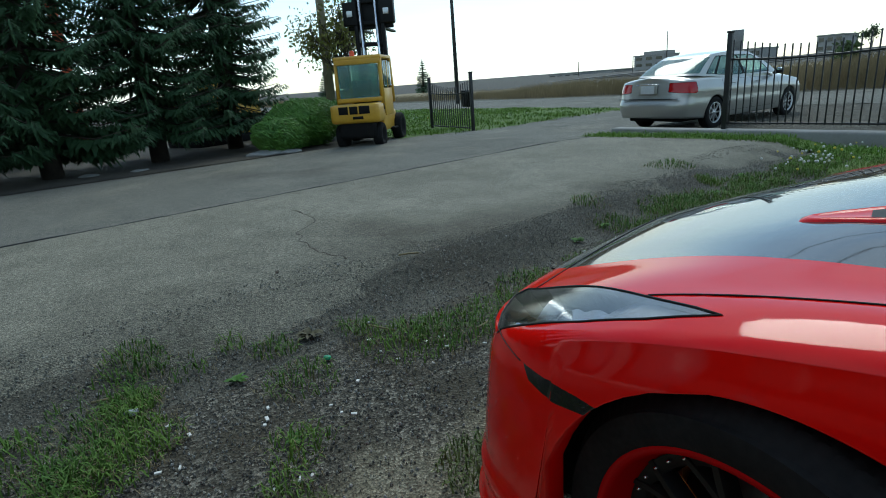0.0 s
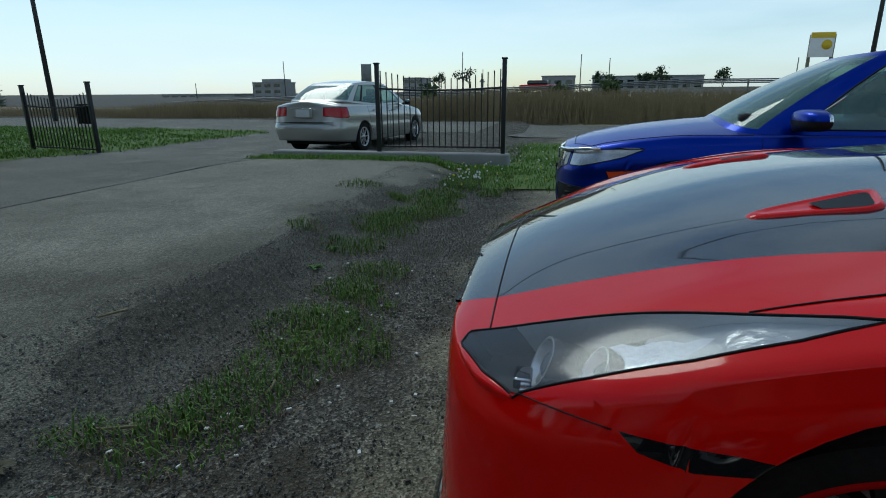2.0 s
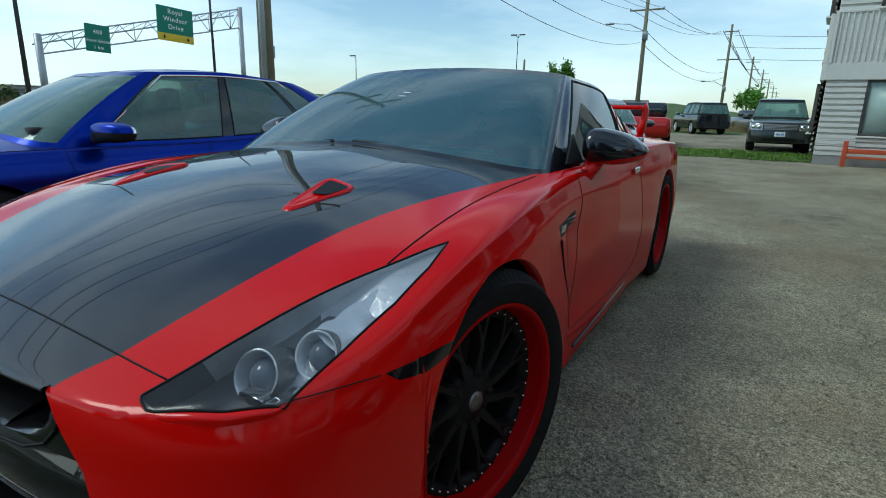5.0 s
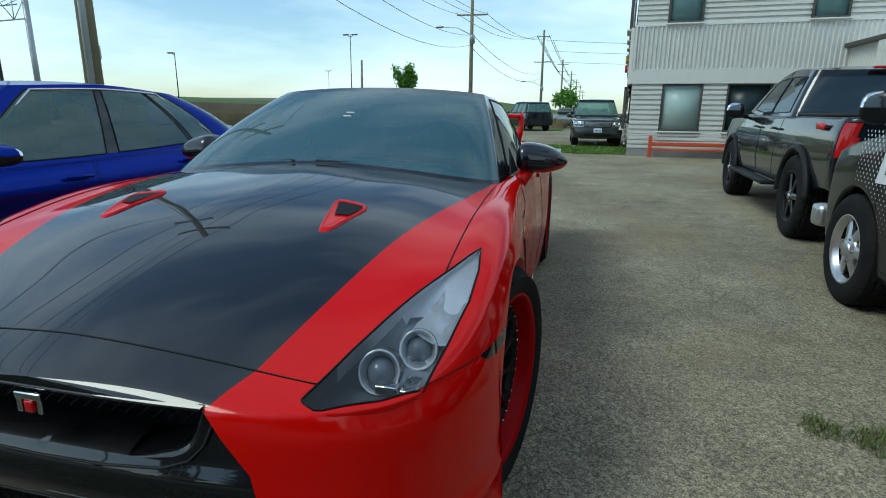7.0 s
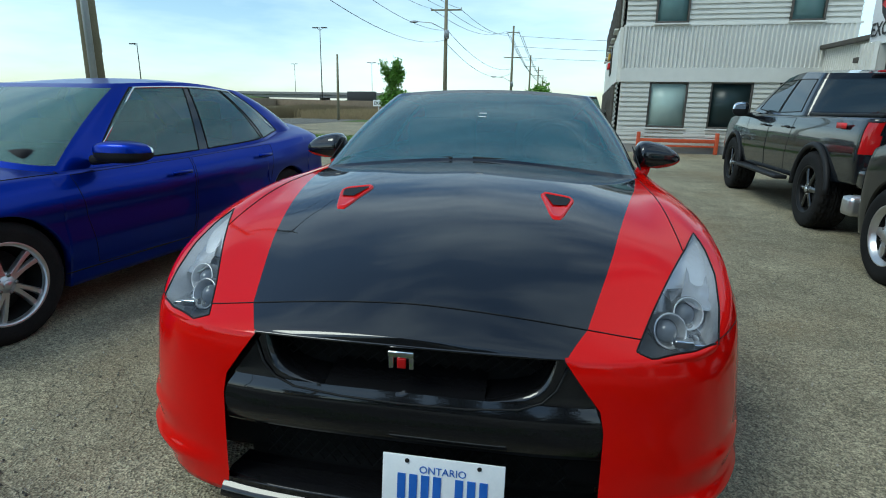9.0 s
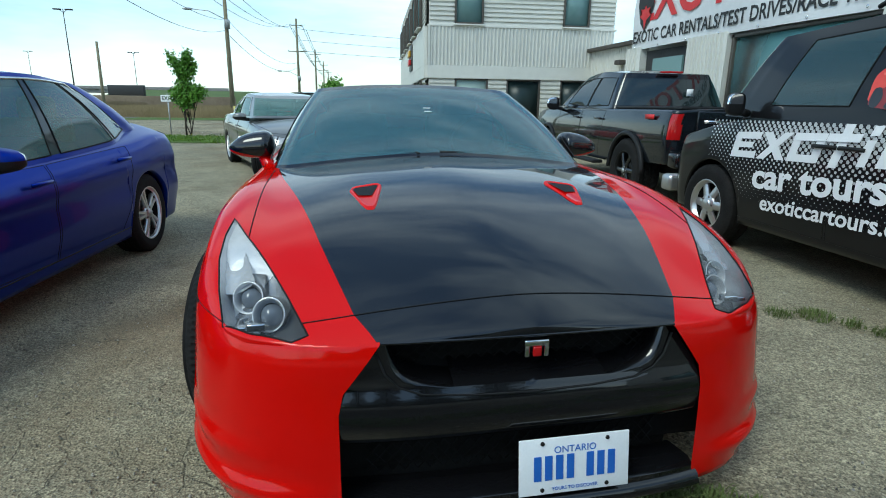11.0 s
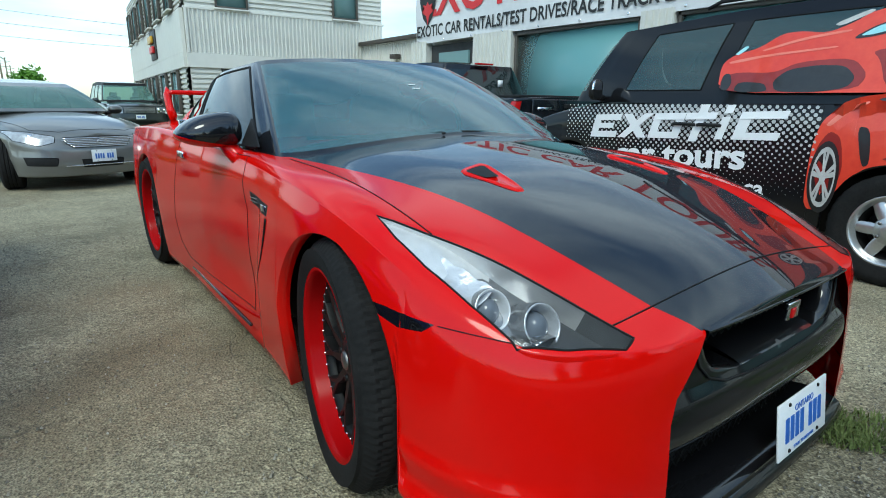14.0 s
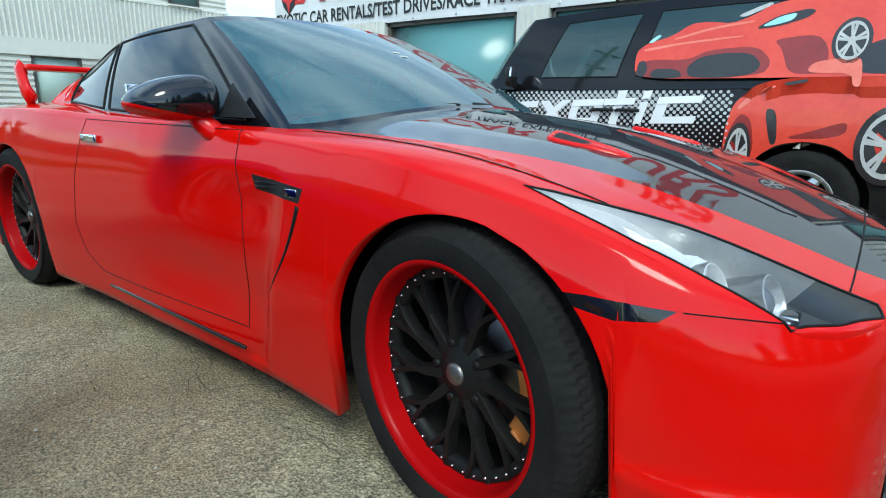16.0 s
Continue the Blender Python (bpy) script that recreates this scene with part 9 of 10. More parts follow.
bm.faces.new([bm.verts.new((-7.18 + x, -0.038, 2.98 + z)) for x, z in lf])
bmesh.ops.triangulate(bm, faces=bm.faces)
bm.normal_update()
part("leaf", bm, PRINT_RED, ban, "red maple leaf shape", smooth=False)
for k in range(14):
    x = -7.5 + k * 0.85
    bm = lathe(bmesh.new(), [(0.008, -0.004), (0.018, -0.006), (0.02, 0.0)], 10, "Y")
    o = part("eyelet", bm, CHROME, ban)
    o.location = (x, -0.03, 2.28)

# ---- poles, wires, signs ----
POLE_WOOD = surface("weathered_pole", (0.14, 0.125, 0.075), (0.26, 0.23, 0.15), 1.2, rough=0.9, bump=0.004, fine=40)
GALV = surface("galvanised_steel", (0.34, 0.36, 0.37), (0.46, 0.47, 0.48), 3, rough=0.45, metal=0.5)
DARK_POLE = surface("dark_pole", (0.02, 0.02, 0.02), (0.045, 0.045, 0.042), 2, rough=0.6)


def utility_pole(x, y, h, r, arms=True, lamp=None, label="weathered wooden utility pole with crossarms", lean=0.0, far=False):
    u = thing("utility_pole", pose(x, y, 0, 0, lean, 0), label, "pole", group="utility poles")
    part("pole", tube(bmesh.new(), [(0, 0, -0.3), (0, 0, h * 0.5), (0, 0, h)], r, 12 if not far else 6, taper=0.62), POLE_WOOD, u)
    if arms:
        for z, w in arms:
            part("crossarm", boxes(((0, 0, z), (0.10, w, 0.12), 0.01)), POLE_WOOD, u)
            for k in range(3):
                yy = -w / 2 + w * k / 2
                part("insulator", lathe(bmesh.new(), [(0.03, 0), (0.045, 0.05), (0.03, 0.09), (0.04, 0.13), (0, 0.16)], 8, "Z"), GALV, u).location = (0, yy, z + 0.06)
    if lamp:
        z, reach = lamp
        part("lamp_arm", tube(bmesh.new(), [(0, 0, z - 0.7), (0, -reach * 0.5, z - 0.1), (0, -reach, z)], 0.035, 6), GALV, u)
        bm = bmesh.new()
        bmesh.ops.create_uvsphere(bm, u_segments=14, v_segments=8, radius=1.0)
        bmesh.ops.scale(bm, vec=(0.16, 0.40, 0.10), verts=bm.verts)
        part("lamp_head", bm, GALV, u).location = (0, -reach - 0.3, z)
        bm = lathe(bmesh.new(), [(0, 0.7), (0.2, 0.68), (0.22, 0.6), (0.22, 0), (0, 0)], 14, "Z")
        part("transformer", bm, GALV, u).location = (0.25, 0.1, z - 1.4)
    return u


near_pole = utility_pole(-6.26, -8.1, 9.5, 0.17, ((8.7, 2.2), (7.4, 1.6)), None, "thick weathered wooden utility pole behind the blue car")
part("conduit", tube(bmesh.new(), [(0.2, 0.14, 0), (0.2, 0.14, 7.0)], 0.06, 8), GALV, near_pole)
part("notice_box", boxes(((-0.20, -0.08, 2.15), (0.05, 0.22, 0.24), 0.01)), GALV, near_pole)
utility_pole(-46.0, -8.4, 11.0, 0.20, ((9.0, 2.6),), (8.1, 2.5))
utility_pole(-85.0, -5.0, 12.9, 0.22, ((8.4, 2.6), (12.0, 1.6)), (5.6, 2.4), far=True)
for x, y, h in ((-125, -3.4, 12.2), (-160, -2.1, 12.2), (-200, -1.0, 12.2), (-245, 0.2, 12.2), (-300, 1.5, 12.2)):
    utility_pole(x, y, h, 0.24, ((h - 1.0, 2.4), (h - 2.4, 2.4)), None, far=True)
utility_pole(15.4, -6.2, 6.0, 0.14, ((5.2, 1.6),), None, "weathered wooden pole beside the forklift", lean=-1.0)
utility_pole(-36, -14.5, 4.6, 0.11, (), None, "short leaning wooden guy pole", lean=-2)
WIRE = surface("cable_black", (0.01, 0.01, 0.01), (0.02, 0.02, 0.02), 4, rough=0.6)


def wire(a, b, sag, r):
    a, b = Vector(a), Vector(b)
    pts_ = [a.lerp(b, t) + Vector((0, 0, -sag * 4 * t * (1 - t))) for t in np.linspace(0, 1, 22)]
    o = part("overhead_wire", tube(bmesh.new(), pts_, r, 4), WIRE, None)
    return tagged(o, "black overhead cable between the poles", "cable", group="overhead wires")


for k, (dy, z0, z1, s) in enumerate(((-1.0, 8.8, 9.1, 1.1), (0.0, 8.8, 9.1, 1.0), (1.0, 8.8, 9.1, 1.2), (0.1, 7.2, 7.4, 1.3), (-0.15, 6.4, 6.6, 1.5))):
    wire((-6.26, -8.1 + dy, z0), (-46, -8.4 + dy * 1.2, z1), s, 0.014)
    wire((-46, -8.4 + dy * 1.2, z1), (-85, -5 + dy * 1.2, z1 - 0.5 if z1 < 8 else 12.1), s, 0.02)
    wire((-6.26, -8.1 + dy, z0), (15.4, -6.2 + dy * 0.7, 5.3 if z0 > 8 else 4.6), s, 0.012)
for k in range(5):
    wire((-85, -6 + k * 0.6, 12.1 - 0.7 * (k % 3)), (-200, -2 + k * 0.6, 11.3 - 0.7 * (k % 3)), 2.0, 0.04)
for k in range(3):
    wire((15.4, -6.15 + 0.5 * k, 5.2 - 0.3 * k), (30, 9 + k, 6.0 - 0.4 * k), 0.5, 0.012)
    wire((-85, -4.6, 11.5 - 1.5 * k), (-60, 40, 8.5 - 0.8 * k), 0.8, 0.03)


def light_pole(x, y, h, heads=2, r=0.09):
    u = thing("street_lamp", pose(x, y, 0), "tall dark steel highway lamp", "lamp", group="highway lamps")
    part("pole", tube(bmesh.new(), [(0, 0, 0), (0, 0, h)], r, 8, taper=0.5), DARK_POLE, u)
    for k in range(heads):
        sgn = 1 if k else -1
        part("lamp_head", boxes(((0, sgn * 0.6, h - 0.05), (0.3, 0.8, 0.14), 0.04)), DARK_POLE, u)
        part("lamp_arm", tube(bmesh.new(), [(0, 0, h - 0.4), (0, sgn * 0.5, h)], 0.03, 5), DARK_POLE, u)
    return u


light_pole(-70, -29.5, 10.9)
light_pole(-60, -49, 7.9, 1)
light_pole(-120, -38, 10.2)
light_pole(-12.7, -33, 12, 0, 0.14)
light_pole(-24.5, -33, 12, 0, 0.11)
light_pole(22.0, -16.6, 9, 0, 0.10)
light_pole(-150, -70, 12)

# overhead sign gantry across the far road
gan = thing("sign_gantry", pose(0, 0, 0), "galvanised lattice gantry carrying two green road signs", "sign")
A, B = Vector((-19.1, -45, 0)), Vector((-37.3, -45.0, 0))
zA, zB = 5.5, 10.05
for p, z in ((A, zA), (B, zB)):
    part("gantry_leg", tube(bmesh.new(), [p, p + Vector((0, 0, z + 0.15))], 0.24, 10), GALV, gan)
bm = bmesh.new()
n = 15
top = [A.lerp(B, t) + Vector((0, 0, zA + (zB - zA) * t)) for t in np.linspace(0, 1, n + 1)]
low = [p + Vector((0, 0, -1.25 - 0.45 * i / n)) for i, p in enumerate(top)]
bk = [p + Vector((0, -0.9, -0.55)) for p in top]
for line in (top, low, bk):
    tube(bm, line, 0.06, 5)
for i in range(n):
    tube(bm, [top[i], low[i + 1] if i % 2 else low[i]], 0.035, 4)
    tube(bm, [low[i], top[i + 1]] if i % 2 == 0 else [low[i + 1], top[i]], 0.035, 4)
    tube(bm, [bk[i], top[i + 1]], 0.03, 4)
part("gantry_truss", bm, GALV, gan)
GREEN = surface("sign_green", (0.006, 0.17, 0.10), (0.012, 0.21, 0.125), 1.0, rough=0.5)
SIGN_YELLOW = surface("sign_yellow", (0.68, 0.46, 0.01), (0.75, 0.52, 0.02), 2, rough=0.5)


def road_board(x0, x1, zlo, zhi, y, tilt, rows_, band=None):
    cx, cz = (x0 + x1) / 2, (zlo + zhi) / 2
    o = part("sign_board", boxes(((0, 0, 0), (abs(x1 - x0), 0.08, zhi - zlo), 0.01)), GREEN, gan, "green road sign with white letters")
    o.matrix_basis = pose(cx, y, cz, 0, tilt, 180)
    w, h = abs(x1 - x0), zhi - zlo
    if band:
        part("lane_band", boxes(((0, -0.05, -h / 2 + band / 2), (w, 0.03, band), 0.005)), SIGN_YELLOW, o, "yellow lane band with black arrows")
        for xx in (-w * 0.33, w * 0.33):
            bm2 = bmesh.new()
            for tri in ([(-0.16, 0.05), (0.16, 0.05), (0, -0.2)], [(-0.04, 0.2), (0.04, 0.2), (0.04, 0.0), (-0.04, 0.0)][:3], [(-0.04, 0.2), (0.04, 0.0), (-0.04, 0.0)]):
                f = bm2.faces.new([bm2.verts.new((xx + a, -0.075, -h / 2 + band / 2 + b)) for a, b in tri])
            bm2.normal_update()
            for f in bm2.faces:
                if f.normal.y > 0:
                    f.normal_flip()
            part("lane_arrow", bm2, PRINT_BLACK, o, smooth=False)
    for txt, s, z in rows_:
        lettering(txt, s, WHITE, o, pose(0, -0.055, z, 90, 0, 0), bold=0.008, space=1.15)
    return o


road_board(-22.19, -24.05, 4.75, 6.75, -44.6, 2, (("403", 0.42, 0.45), ("Ford Drive", 0.34, -0.20), ("1 km", 0.34, -0.68)))
road_board(-28.2, -31.6, 6.2, 9.0, -44.6, 2, (("Royal", 0.56, 1.0), ("Windsor", 0.56, 0.38), ("Drive", 0.56, -0.24)), 0.62)

ysn = thing("notice_board", pose(-9.9, -32, 0, 0, 0, 0), "yellow and white notice board on two posts", "sign")
for x in (-0.55, 0.48):
    part("post", boxes(((x, 0, 1.75), (0.14, 0.14, 3.9), 0.02)), POLE_WOOD, ysn)
part("board", boxes(((0.0, 0.1, 3.2), (1.1, 0.05, 1.2), 0.01)), WHITE, ysn)
part("board_band", boxes(((0.0, 0.135, 3.66), (1.1, 0.03, 0.26), 0.005)), SIGN_YELLOW, ysn)
part("board_disc", lathe(bmesh.new(), [(0, 0.14), (0.24, 0.14), (0.24, 0.12)], 20, "Y"), SIGN_YELLOW, ysn).location = (-0.22, 0, 3.2)
ls = thing("lawn_sign", pose(-13.2, -33.2, 0), "small white roadside sign with dark print bars", "sign")
part("board", boxes(((0, 0, 1.35), (1.1, 0.04, 0.5), 0.01)), WHITE, ls)
for k in range(2):
    part("print_bar", boxes(((0, 0.03, 1.44 - 0.18 * k), (0.85, 0.01, 0.09), 0.0)), PLATE_BLUE, ls)
part("post", boxes(((0, -0.03, 0.55), (0.06, 0.06, 1.1), 0.01)), GALV, ls)

ex = thing("exit_sign", pose(-17.4, -5.88, 0, 0, 0, 72), "small white EXIT sign on a thin post", "sign")
part("post", tube(bmesh.new(), [(0, 0, 0), (0, 0, 1.35)], 0.022, 8), GALV, ex)
part("board", boxes(((0, -0.03, 1.20), (0.46, 0.02, 0.22), 0.005)), WHITE, ex)
lettering("EXIT", 0.17, PRINT_BLACK, ex, pose(0, -0.045, 1.20, 90, 0, 0), bold=0.004, space=1.1)
for k, (x, y) in enumerate(((-22.4, -4.55), (-23.6, -4.15))):
    bo = part("bollard", tube(bmesh.new(), [(0, 0, 0), (0, 0, 0.95)], 0.04, 8), surface("faded_yellow", (0.55, 0.48, 0.12), (0.65, 0.58, 0.2), 5, rough=0.6), None)
    bo.matrix_basis = pose(x, y, 0)
    tagged(bo, "pale yellow bollard by the exit", "bollard", group="bollards by the exit")

# ---- far vehicles ----
def far_car(name, label, m, mat, truck_=False):
    c = thing(name, m, label, "truck" if truck_ else "car")
    if truck_:
        part("cab", boxes(((2.3, 0, 1.2), (1.6, 2.0, 2.0), 0.2)), mat, c)
        part("box", boxes(((-1.2, 0, 1.9), (5.0, 2.3, 2.6), 0.06)), WHITE, c)
        part("windscreen", boxes(((3.05, 0, 1.65), (0.2, 1.7, 0.7), 0.06)), TINT, c)
    else:
        bm = bmesh.new()
        box(bm, (0, 0, 0.62), (4.3, 1.75, 0.66), 0.2)
        part("body", bm, mat, c)
        bm = bmesh.new()
        box(bm, (-0.15, 0, 1.15), (2.3, 1.5, 0.52), 0.2)
        part("cabin", bm, TINT, c)
        part("roof", boxes(((-0.15, 0, 1.38), (1.7, 1.35, 0.06), 0.02)), mat, c)
    for x in (1.35, -1.35):
        for s in (1, -1):
            part("wheel", lathe(bmesh.new(), [(0, s * 0.1), (0.2, s * 0.1), (0.33, s * 0.08), (0.33, -s * 0.1), (0, -s * 0.1)], 18), RUBBER, c).matrix_basis = pose(x, s * 0.8, 0.33)
    return c


boxy_suv("black_suv", "black off-road vehicle parked on the far side", pose(-33.5, -2.3, 0, 0, 0, 205) @ Matrix.Scale(0.95, 4), TRUCK_BLACK)
far_car("red_car", "red hatchback parked beyond the grey sedan", pose(-18.2, -2.55, 0, 0, 0, 10), FAR_RED)
far_car("white_car", "white car parked far off", pose(-42, 1.5, 0, 0, 0, 60), WHITE)
far_car("dark_car", "dark car parked far off", pose(-39, 0.6, 0, 0, 0, 30), GREY)

# ---- reeds and distance ----
REED = surface("dry_reeds", (0.15, 0.115, 0.052), (0.31, 0.24, 0.13), 0.5, rough=0.9)
r2 = random.Random(91)
vs, fs = [], []
for k in range(64000):
    x = r2.uniform(-75, 60)
    d = abs(r2.gauss(0, 1)) * 4.0
    y = -19.6 - d + 0.5 * math.sin(x * 0.4)
    h = r2.uniform(0.75, 1.42) * (0.8 + 0.25 * noise.noise((x * 0.12, d * 0.2, 0)))
    dip = -0.028 * min(24.0, max(0.0, x - 4.0))
    w = r2.uniform(0.008, 0.022)
    lx, k0 = r2.gauss(0, 0.22), len(vs)
    vs += [(x - w, y, dip - 0.2), (x + w, y, dip - 0.2), (x + lx + w * 0.6, y, dip + h * 0.8), (x + lx - w * 0.6, y, dip + h * 0.8), (x + lx * 1.6, y, dip + h)]
    fs += [(k0, k0 + 1, k0 + 2, k0 + 3), (k0 + 3, k0 + 2, k0 + 4)]
for k in range(16000):
    x, y = r2.uniform(-62, -38), r2.uniform(-19, 0)
    h, w = r2.uniform(0.35, 0.85), r2.uniform(0.012, 0.03)
    ly, k0 = r2.gauss(0, 0.18), len(vs)
    vs += [(x, y - w, 0), (x, y + w, 0), (x, y + ly + w * 0.6, h * 0.8), (x, y + ly - w * 0.6, h * 0.8), (x, y + ly * 1.6, h)]
    fs += [(k0, k0 + 1, k0 + 2, k0 + 3), (k0 + 3, k0 + 2, k0 + 4)]
me = bpy.data.meshes.new("reeds")
me.from_pydata(vs, [], fs)
me.materials.append(REED)
tagged(new("reeds", me), "bank of dry brown reeds beyond the road", "reeds", kind="stuff")
bm = bmesh.new()
pts = np.array([[(x, -20.8 - 5 * j, (-0.25, 0.65, 0.8, 0.55)[j] - 0.028 * min(24.0, max(0.0, x - 4.0)) + 0.25 * noise.noise((x * 0.1, j, 0)) * (j > 0)) for j in range(4)] for x in np.arange(-110, 120, 2.0)])
grid(bm, pts)
bm.normal_update()
if sum(f.normal.z for f in bm.faces) < 0:
    bmesh.ops.reverse_faces(bm, faces=bm.faces)
tagged(part("reed_bank", bm, REED, None, kind="structure"), "brown bank under the reeds", "ground")

FAR_LEAF = surface("far_foliage", (0.032, 0.055, 0.022), (0.075, 0.105, 0.04), 0.2, rough=0.9)
EMBANK_LEAF = surface("rough_foliage", (0.045, 0.075, 0.02), (0.10, 0.13, 0.04), 0.4, rough=0.9)
FAR_WALL = surface("far_wall", (0.24, 0.23, 0.22), (0.36, 0.35, 0.33), 0.1, rough=0.9)


def clump_tree(x, y, h, seed, mat=FAR_LEAF, bare=False):
    leafy("far_tree", "small dark tree on the skyline", pose(x, y, 0) , h, h * 0.055, mat, 420 if not bare else 160, h * 0.045, seed, 1, 0.5, h * 0.02)


for k, (x, y, h) in enumerate(((-13, -118, 5.9), (-10.5, -121, 5.2), (-1.5, -118, 5.4), (-25, -120, 5.6), (31, -118, 5.0), (-60, -120, 5))):
    clump_tree(x, y, h, 200 + k)
r9 = random.Random(77)
for k in range(8):
    leafy("far_bush", "rough green bush behind the reeds", pose(-48 + k * 9 + r9.uniform(-3, 3), r9.uniform(-62, -46), 0), r9.uniform(1.3, 1.9), 0.28, EMBANK_LEAF, 260, 0.30, 400 + k, 3, 0.6, 0.06, 0.1)
clump_tree(24, -115, 7, 231, BARK, True)
for k, (x, y) in enumerate(((58, -36), (51, -37), (66, -33))):
    spruce(x, y, 3.6, 1.2, 300 + k, 0.1)


def far_building(x, y, w, d, h, rows_, label, z=0.0):
    b = thing("far_building", pose(x, y, z), label, "building")
    part("wall", boxes(((0, 0, h / 2), (w, d, h), 0.05)), FAR_WALL, b, smooth=False)
    part("roof", boxes(((0, 0, h + 0.15), (w + 0.3, d + 0.3, 0.3), 0.05)), CONCRETE, b, smooth=False)
    n_ = max(3, int(w / 2.5))
    for r in range(rows_):
        for k in range(n_):
            part("window", boxes(((-w / 2 + w * (k + 0.5) / n_, d / 2 + 0.03, h * (r + 0.6) / rows_), (w / n_ * 0.6, 0.08, h / rows_ * 0.45), 0.0)), TINT, b, smooth=False)
    return b


office = far_building(89, -150, 9, 8, 5.0, 3, "grey stepped office block on the skyline", -1.3)
part("upper_storey", boxes(((-0.8, 0, 5.7), (6.0, 6, 0.9), 0.05)), FAR_WALL, office, smooth=False)
far_building(117, -150, 12, 12, 4.6, 2, "low grey offices on the skyline", -4.0)
far_building(102.5, -150, 6, 10, 4.6, 1, "low grey building on the skyline", -4.0)
far_building(61.5, -150, 4, 10, 4.6, 2, "small grey block on the skyline", -1.6)
far_building(45.5, -150, 5, 10, 5.4, 3, "grey flat-roofed building behind the dark tree", -1.0)
far_building(7.5, -150, 8, 12, 5.0, 1, "low pale factory on the skyline", -0.6)
far_building(-14, -155, 26, 12, 4.3, 1, "long pale warehouse on the skyline", 0.0)
far_building(-75, -155, 30, 12, 4.0, 1, "low pale warehouse on the skyline", 0.0)
far_building(170, -120, 40, 14, 3.6, 1, "low grey building on the skyline", -4.0)
for x, h in ((27.6, 4.3), (22.0, 4.2)):
    st_ = thing("steeple", pose(x, -150, 0), "small white steeple on the skyline", "building")
    part("tower", boxes(((0, 0, h * 0.4), (0.7, 0.7, h * 0.8), 0.05)), WHITE, st_, smooth=False)
    part("spire", lathe(bmesh.new(), [(0.9, h * 0.78), (0.5, h * 0.9), (0.02, h * 1.12)], 8, "Z"), FAR_WALL, st_, smooth=False)
for x, top_ in ((78, 3.0), (65, 3.2), (58, 6.9), (22.7, 7.8), (19, 4.8), (2.1, 7.0), (-2.6, 6.3), (-31, 5.8)):
    dp = thing("distant_pole", pose(x, -100, -3.0), "thin dark pole on the skyline", "pole", group="poles on the skyline")
    part("shaft", tube(bmesh.new(), [(0, 0, 0), (0, 0, top_ + 3.0)], 0.11, 6, taper=0.6), BARK, dp)
# guard rail of the far carriageway, on posts
rail_z = lambda x: 1.62 - 0.0333 * (min(max(x, -10.0), 75.0) - 3.7)
gr = thing("guard_rail", pose(0, -60, 0), "long grey guard rail beyond the reeds", "guard rail")
for k in range(3):
    part("rail_beam", tube(bmesh.new(), [(x, 0, rail_z(x) - 0.05 - 0.16 * k) for x in np.arange(-70, 130, 4.0)], 0.07, 6), IRON, gr)
for x in np.arange(-70, 130, 8.0):
    part("rail_post", boxes(((x, -0.1, rail_z(x) - 0.9), (0.14, 0.12, 1.8), 0.01)), IRON, gr)
bm = bmesh.new()
grid(bm, np.array([[(x, y, rail_z(x) - 0.75 - drop_) for y, drop_ in ((-59.5, 0.9), (-60.6, 0.0), (-76, 0.0))] for x in np.arange(-70, 131, 5.0)]))
bm.normal_update()
if sum(f.normal.z for f in bm.faces) < 0:
    bmesh.ops.reverse_faces(bm, faces=bm.faces)
tagged(part("far_carriageway", bm, ROADM, None, kind="structure"), "far asphalt carriageway beyond the reeds", "road")
far_car("red_car", "red car on the far carriageway", pose(6.5, -64, rail_z(6.5) - 0.75, 0, 0, 180), FAR_RED)

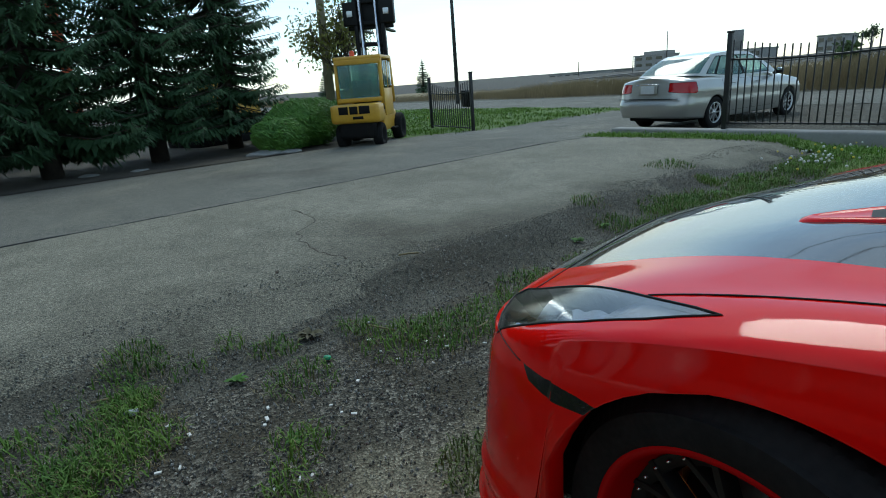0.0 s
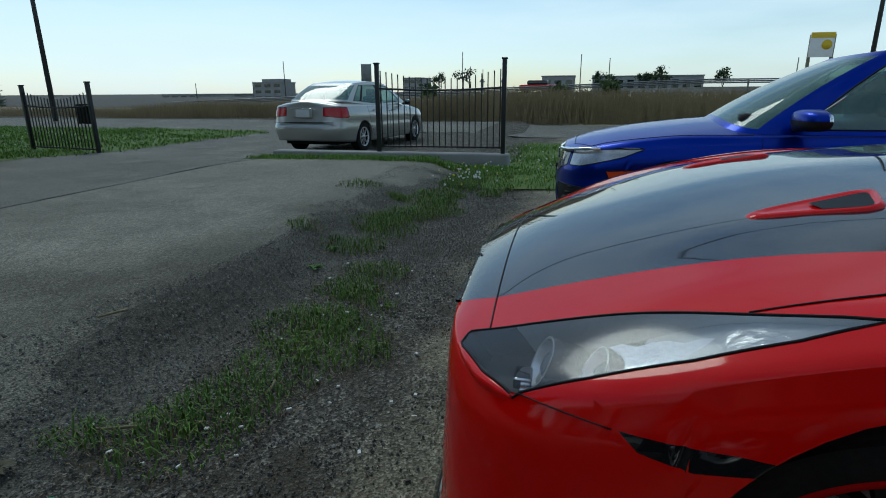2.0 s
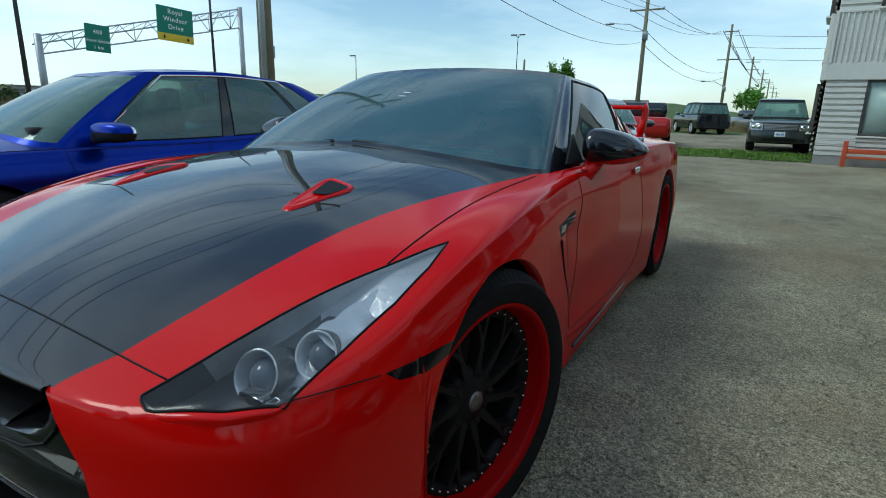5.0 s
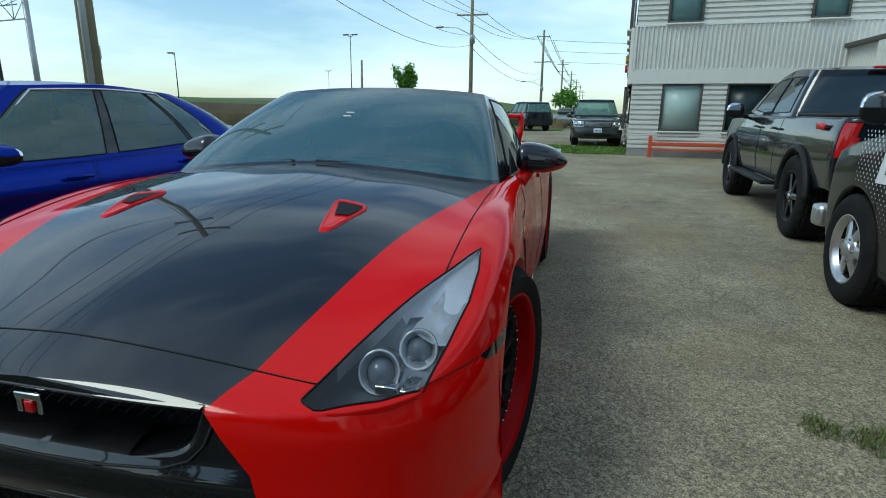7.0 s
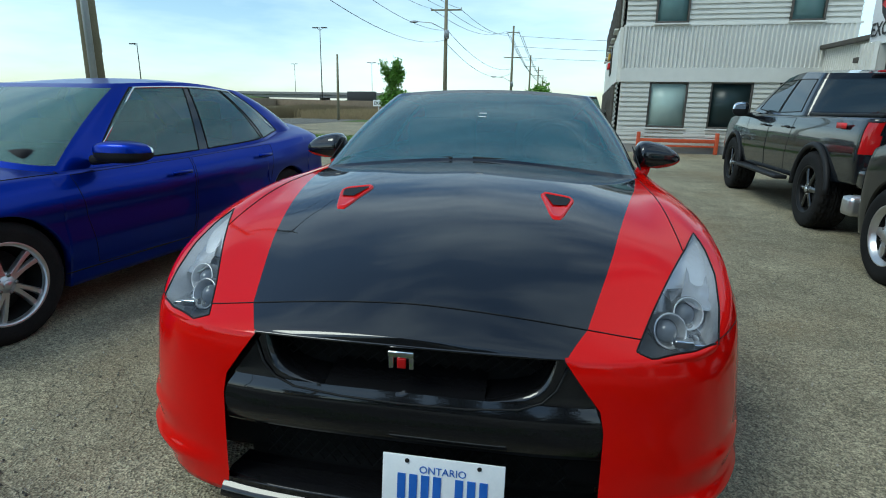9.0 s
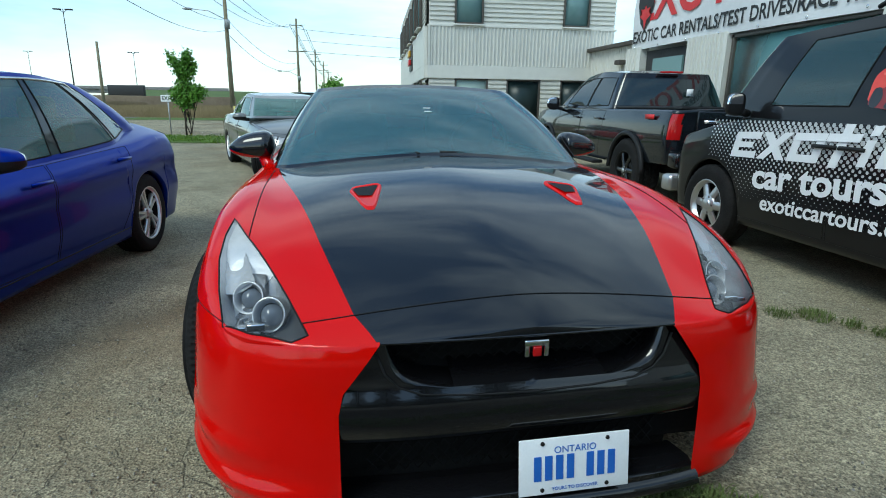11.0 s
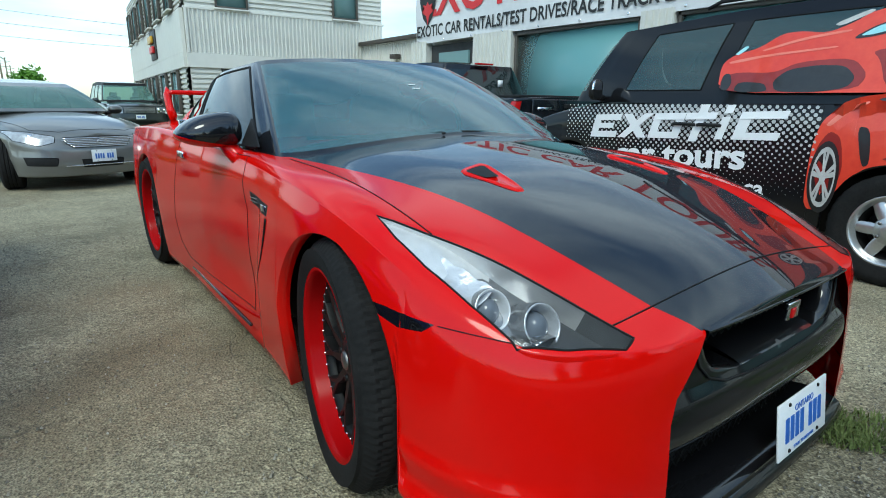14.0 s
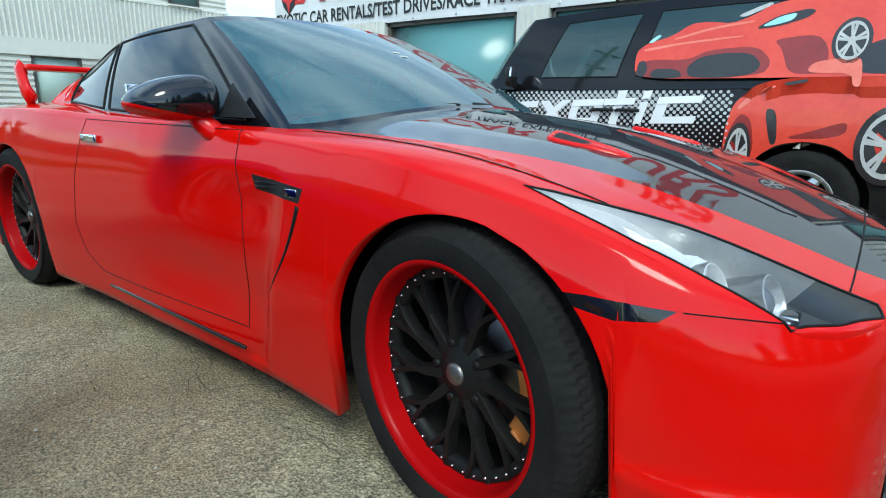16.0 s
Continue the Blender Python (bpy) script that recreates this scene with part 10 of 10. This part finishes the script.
# road bridge, embankment and wall beyond the lot's far end
EMBANK = surface("embankment_grass", (0.055, 0.095, 0.018), (0.10, 0.14, 0.035), 0.3, rough=0.95)
ov = thing("road_bridge", pose(0, 0, 0), "long grey concrete road bridge in the distance", "bridge")
part("deck", boxes(((-112, -86, 2.75), (6, 134, 0.75), 0.1)), CONCRETE, ov, smooth=False)
part("parapet", boxes(((-108.8, -86, 3.25), (0.3, 134, 0.5), 0.05)), CONCRETE, ov, smooth=False)
for y in (-88, -74, -60, -46, -32):
    part("pier", boxes(((-112, y, 1.2), (2, 1.6, 2.4), 0.1)), CONCRETE, ov, smooth=False)
bm = bmesh.new()
pts = np.array([[(-75 - 10 * j, y, (0, 1.3, 2.7, 2.9)[j] * min(1, max(0, (y + 42) / 10)) * min(1, max(0, (8 - y) / 22))) for j in range(4)] for y in np.arange(-44, 12, 2.0)])
grid(bm, pts)
bm.normal_update()
if sum(f.normal.z for f in bm.faces) < 0:
    bmesh.ops.reverse_faces(bm, faces=bm.faces)
tagged(part("embankment", bm, EMBANK, None, kind="structure"), "green grassy embankment in the distance", "ground")
bm = bmesh.new()
pts = np.array([[(x, -52 - 6 * j, (0, 2.2, 3.0)[j] * min(1, max(0, (-20 - x) / 25))) for j in range(3)] for x in np.arange(-110, -15, 3.0)])
grid(bm, pts)
bm.normal_update()
if sum(f.normal.z for f in bm.faces) < 0:
    bmesh.ops.reverse_faces(bm, faces=bm.faces)
tagged(part("green_bank", bm, EMBANK, None, kind="structure"), "green bank behind the gantry", "ground")
bm = boxes(((-68, -33.5, 0.85), (60, 1.0, 1.7), 0.05), ((-64, -22.0, 0.8), (1.0, 22.0, 1.6), 0.05))
tagged(part("sound_wall", bm, surface("brown_wall", (0.16, 0.12, 0.08), (0.24, 0.19, 0.13), 0.4, rough=0.9), None, kind="structure"), "low brown wall along the far road", "wall")
mb = thing("message_board", pose(-75, -25.6, -0.9, 0, 0, 70), "dark electronic message board", "sign")
part("board", boxes(((0, 0, 3.2), (5.0, 0.4, 1.3), 0.05)), PRINT_BLACK, mb)
part("post", boxes(((0, 0, 1.3), (0.3, 0.3, 2.6), 0.02)), GALV, mb)
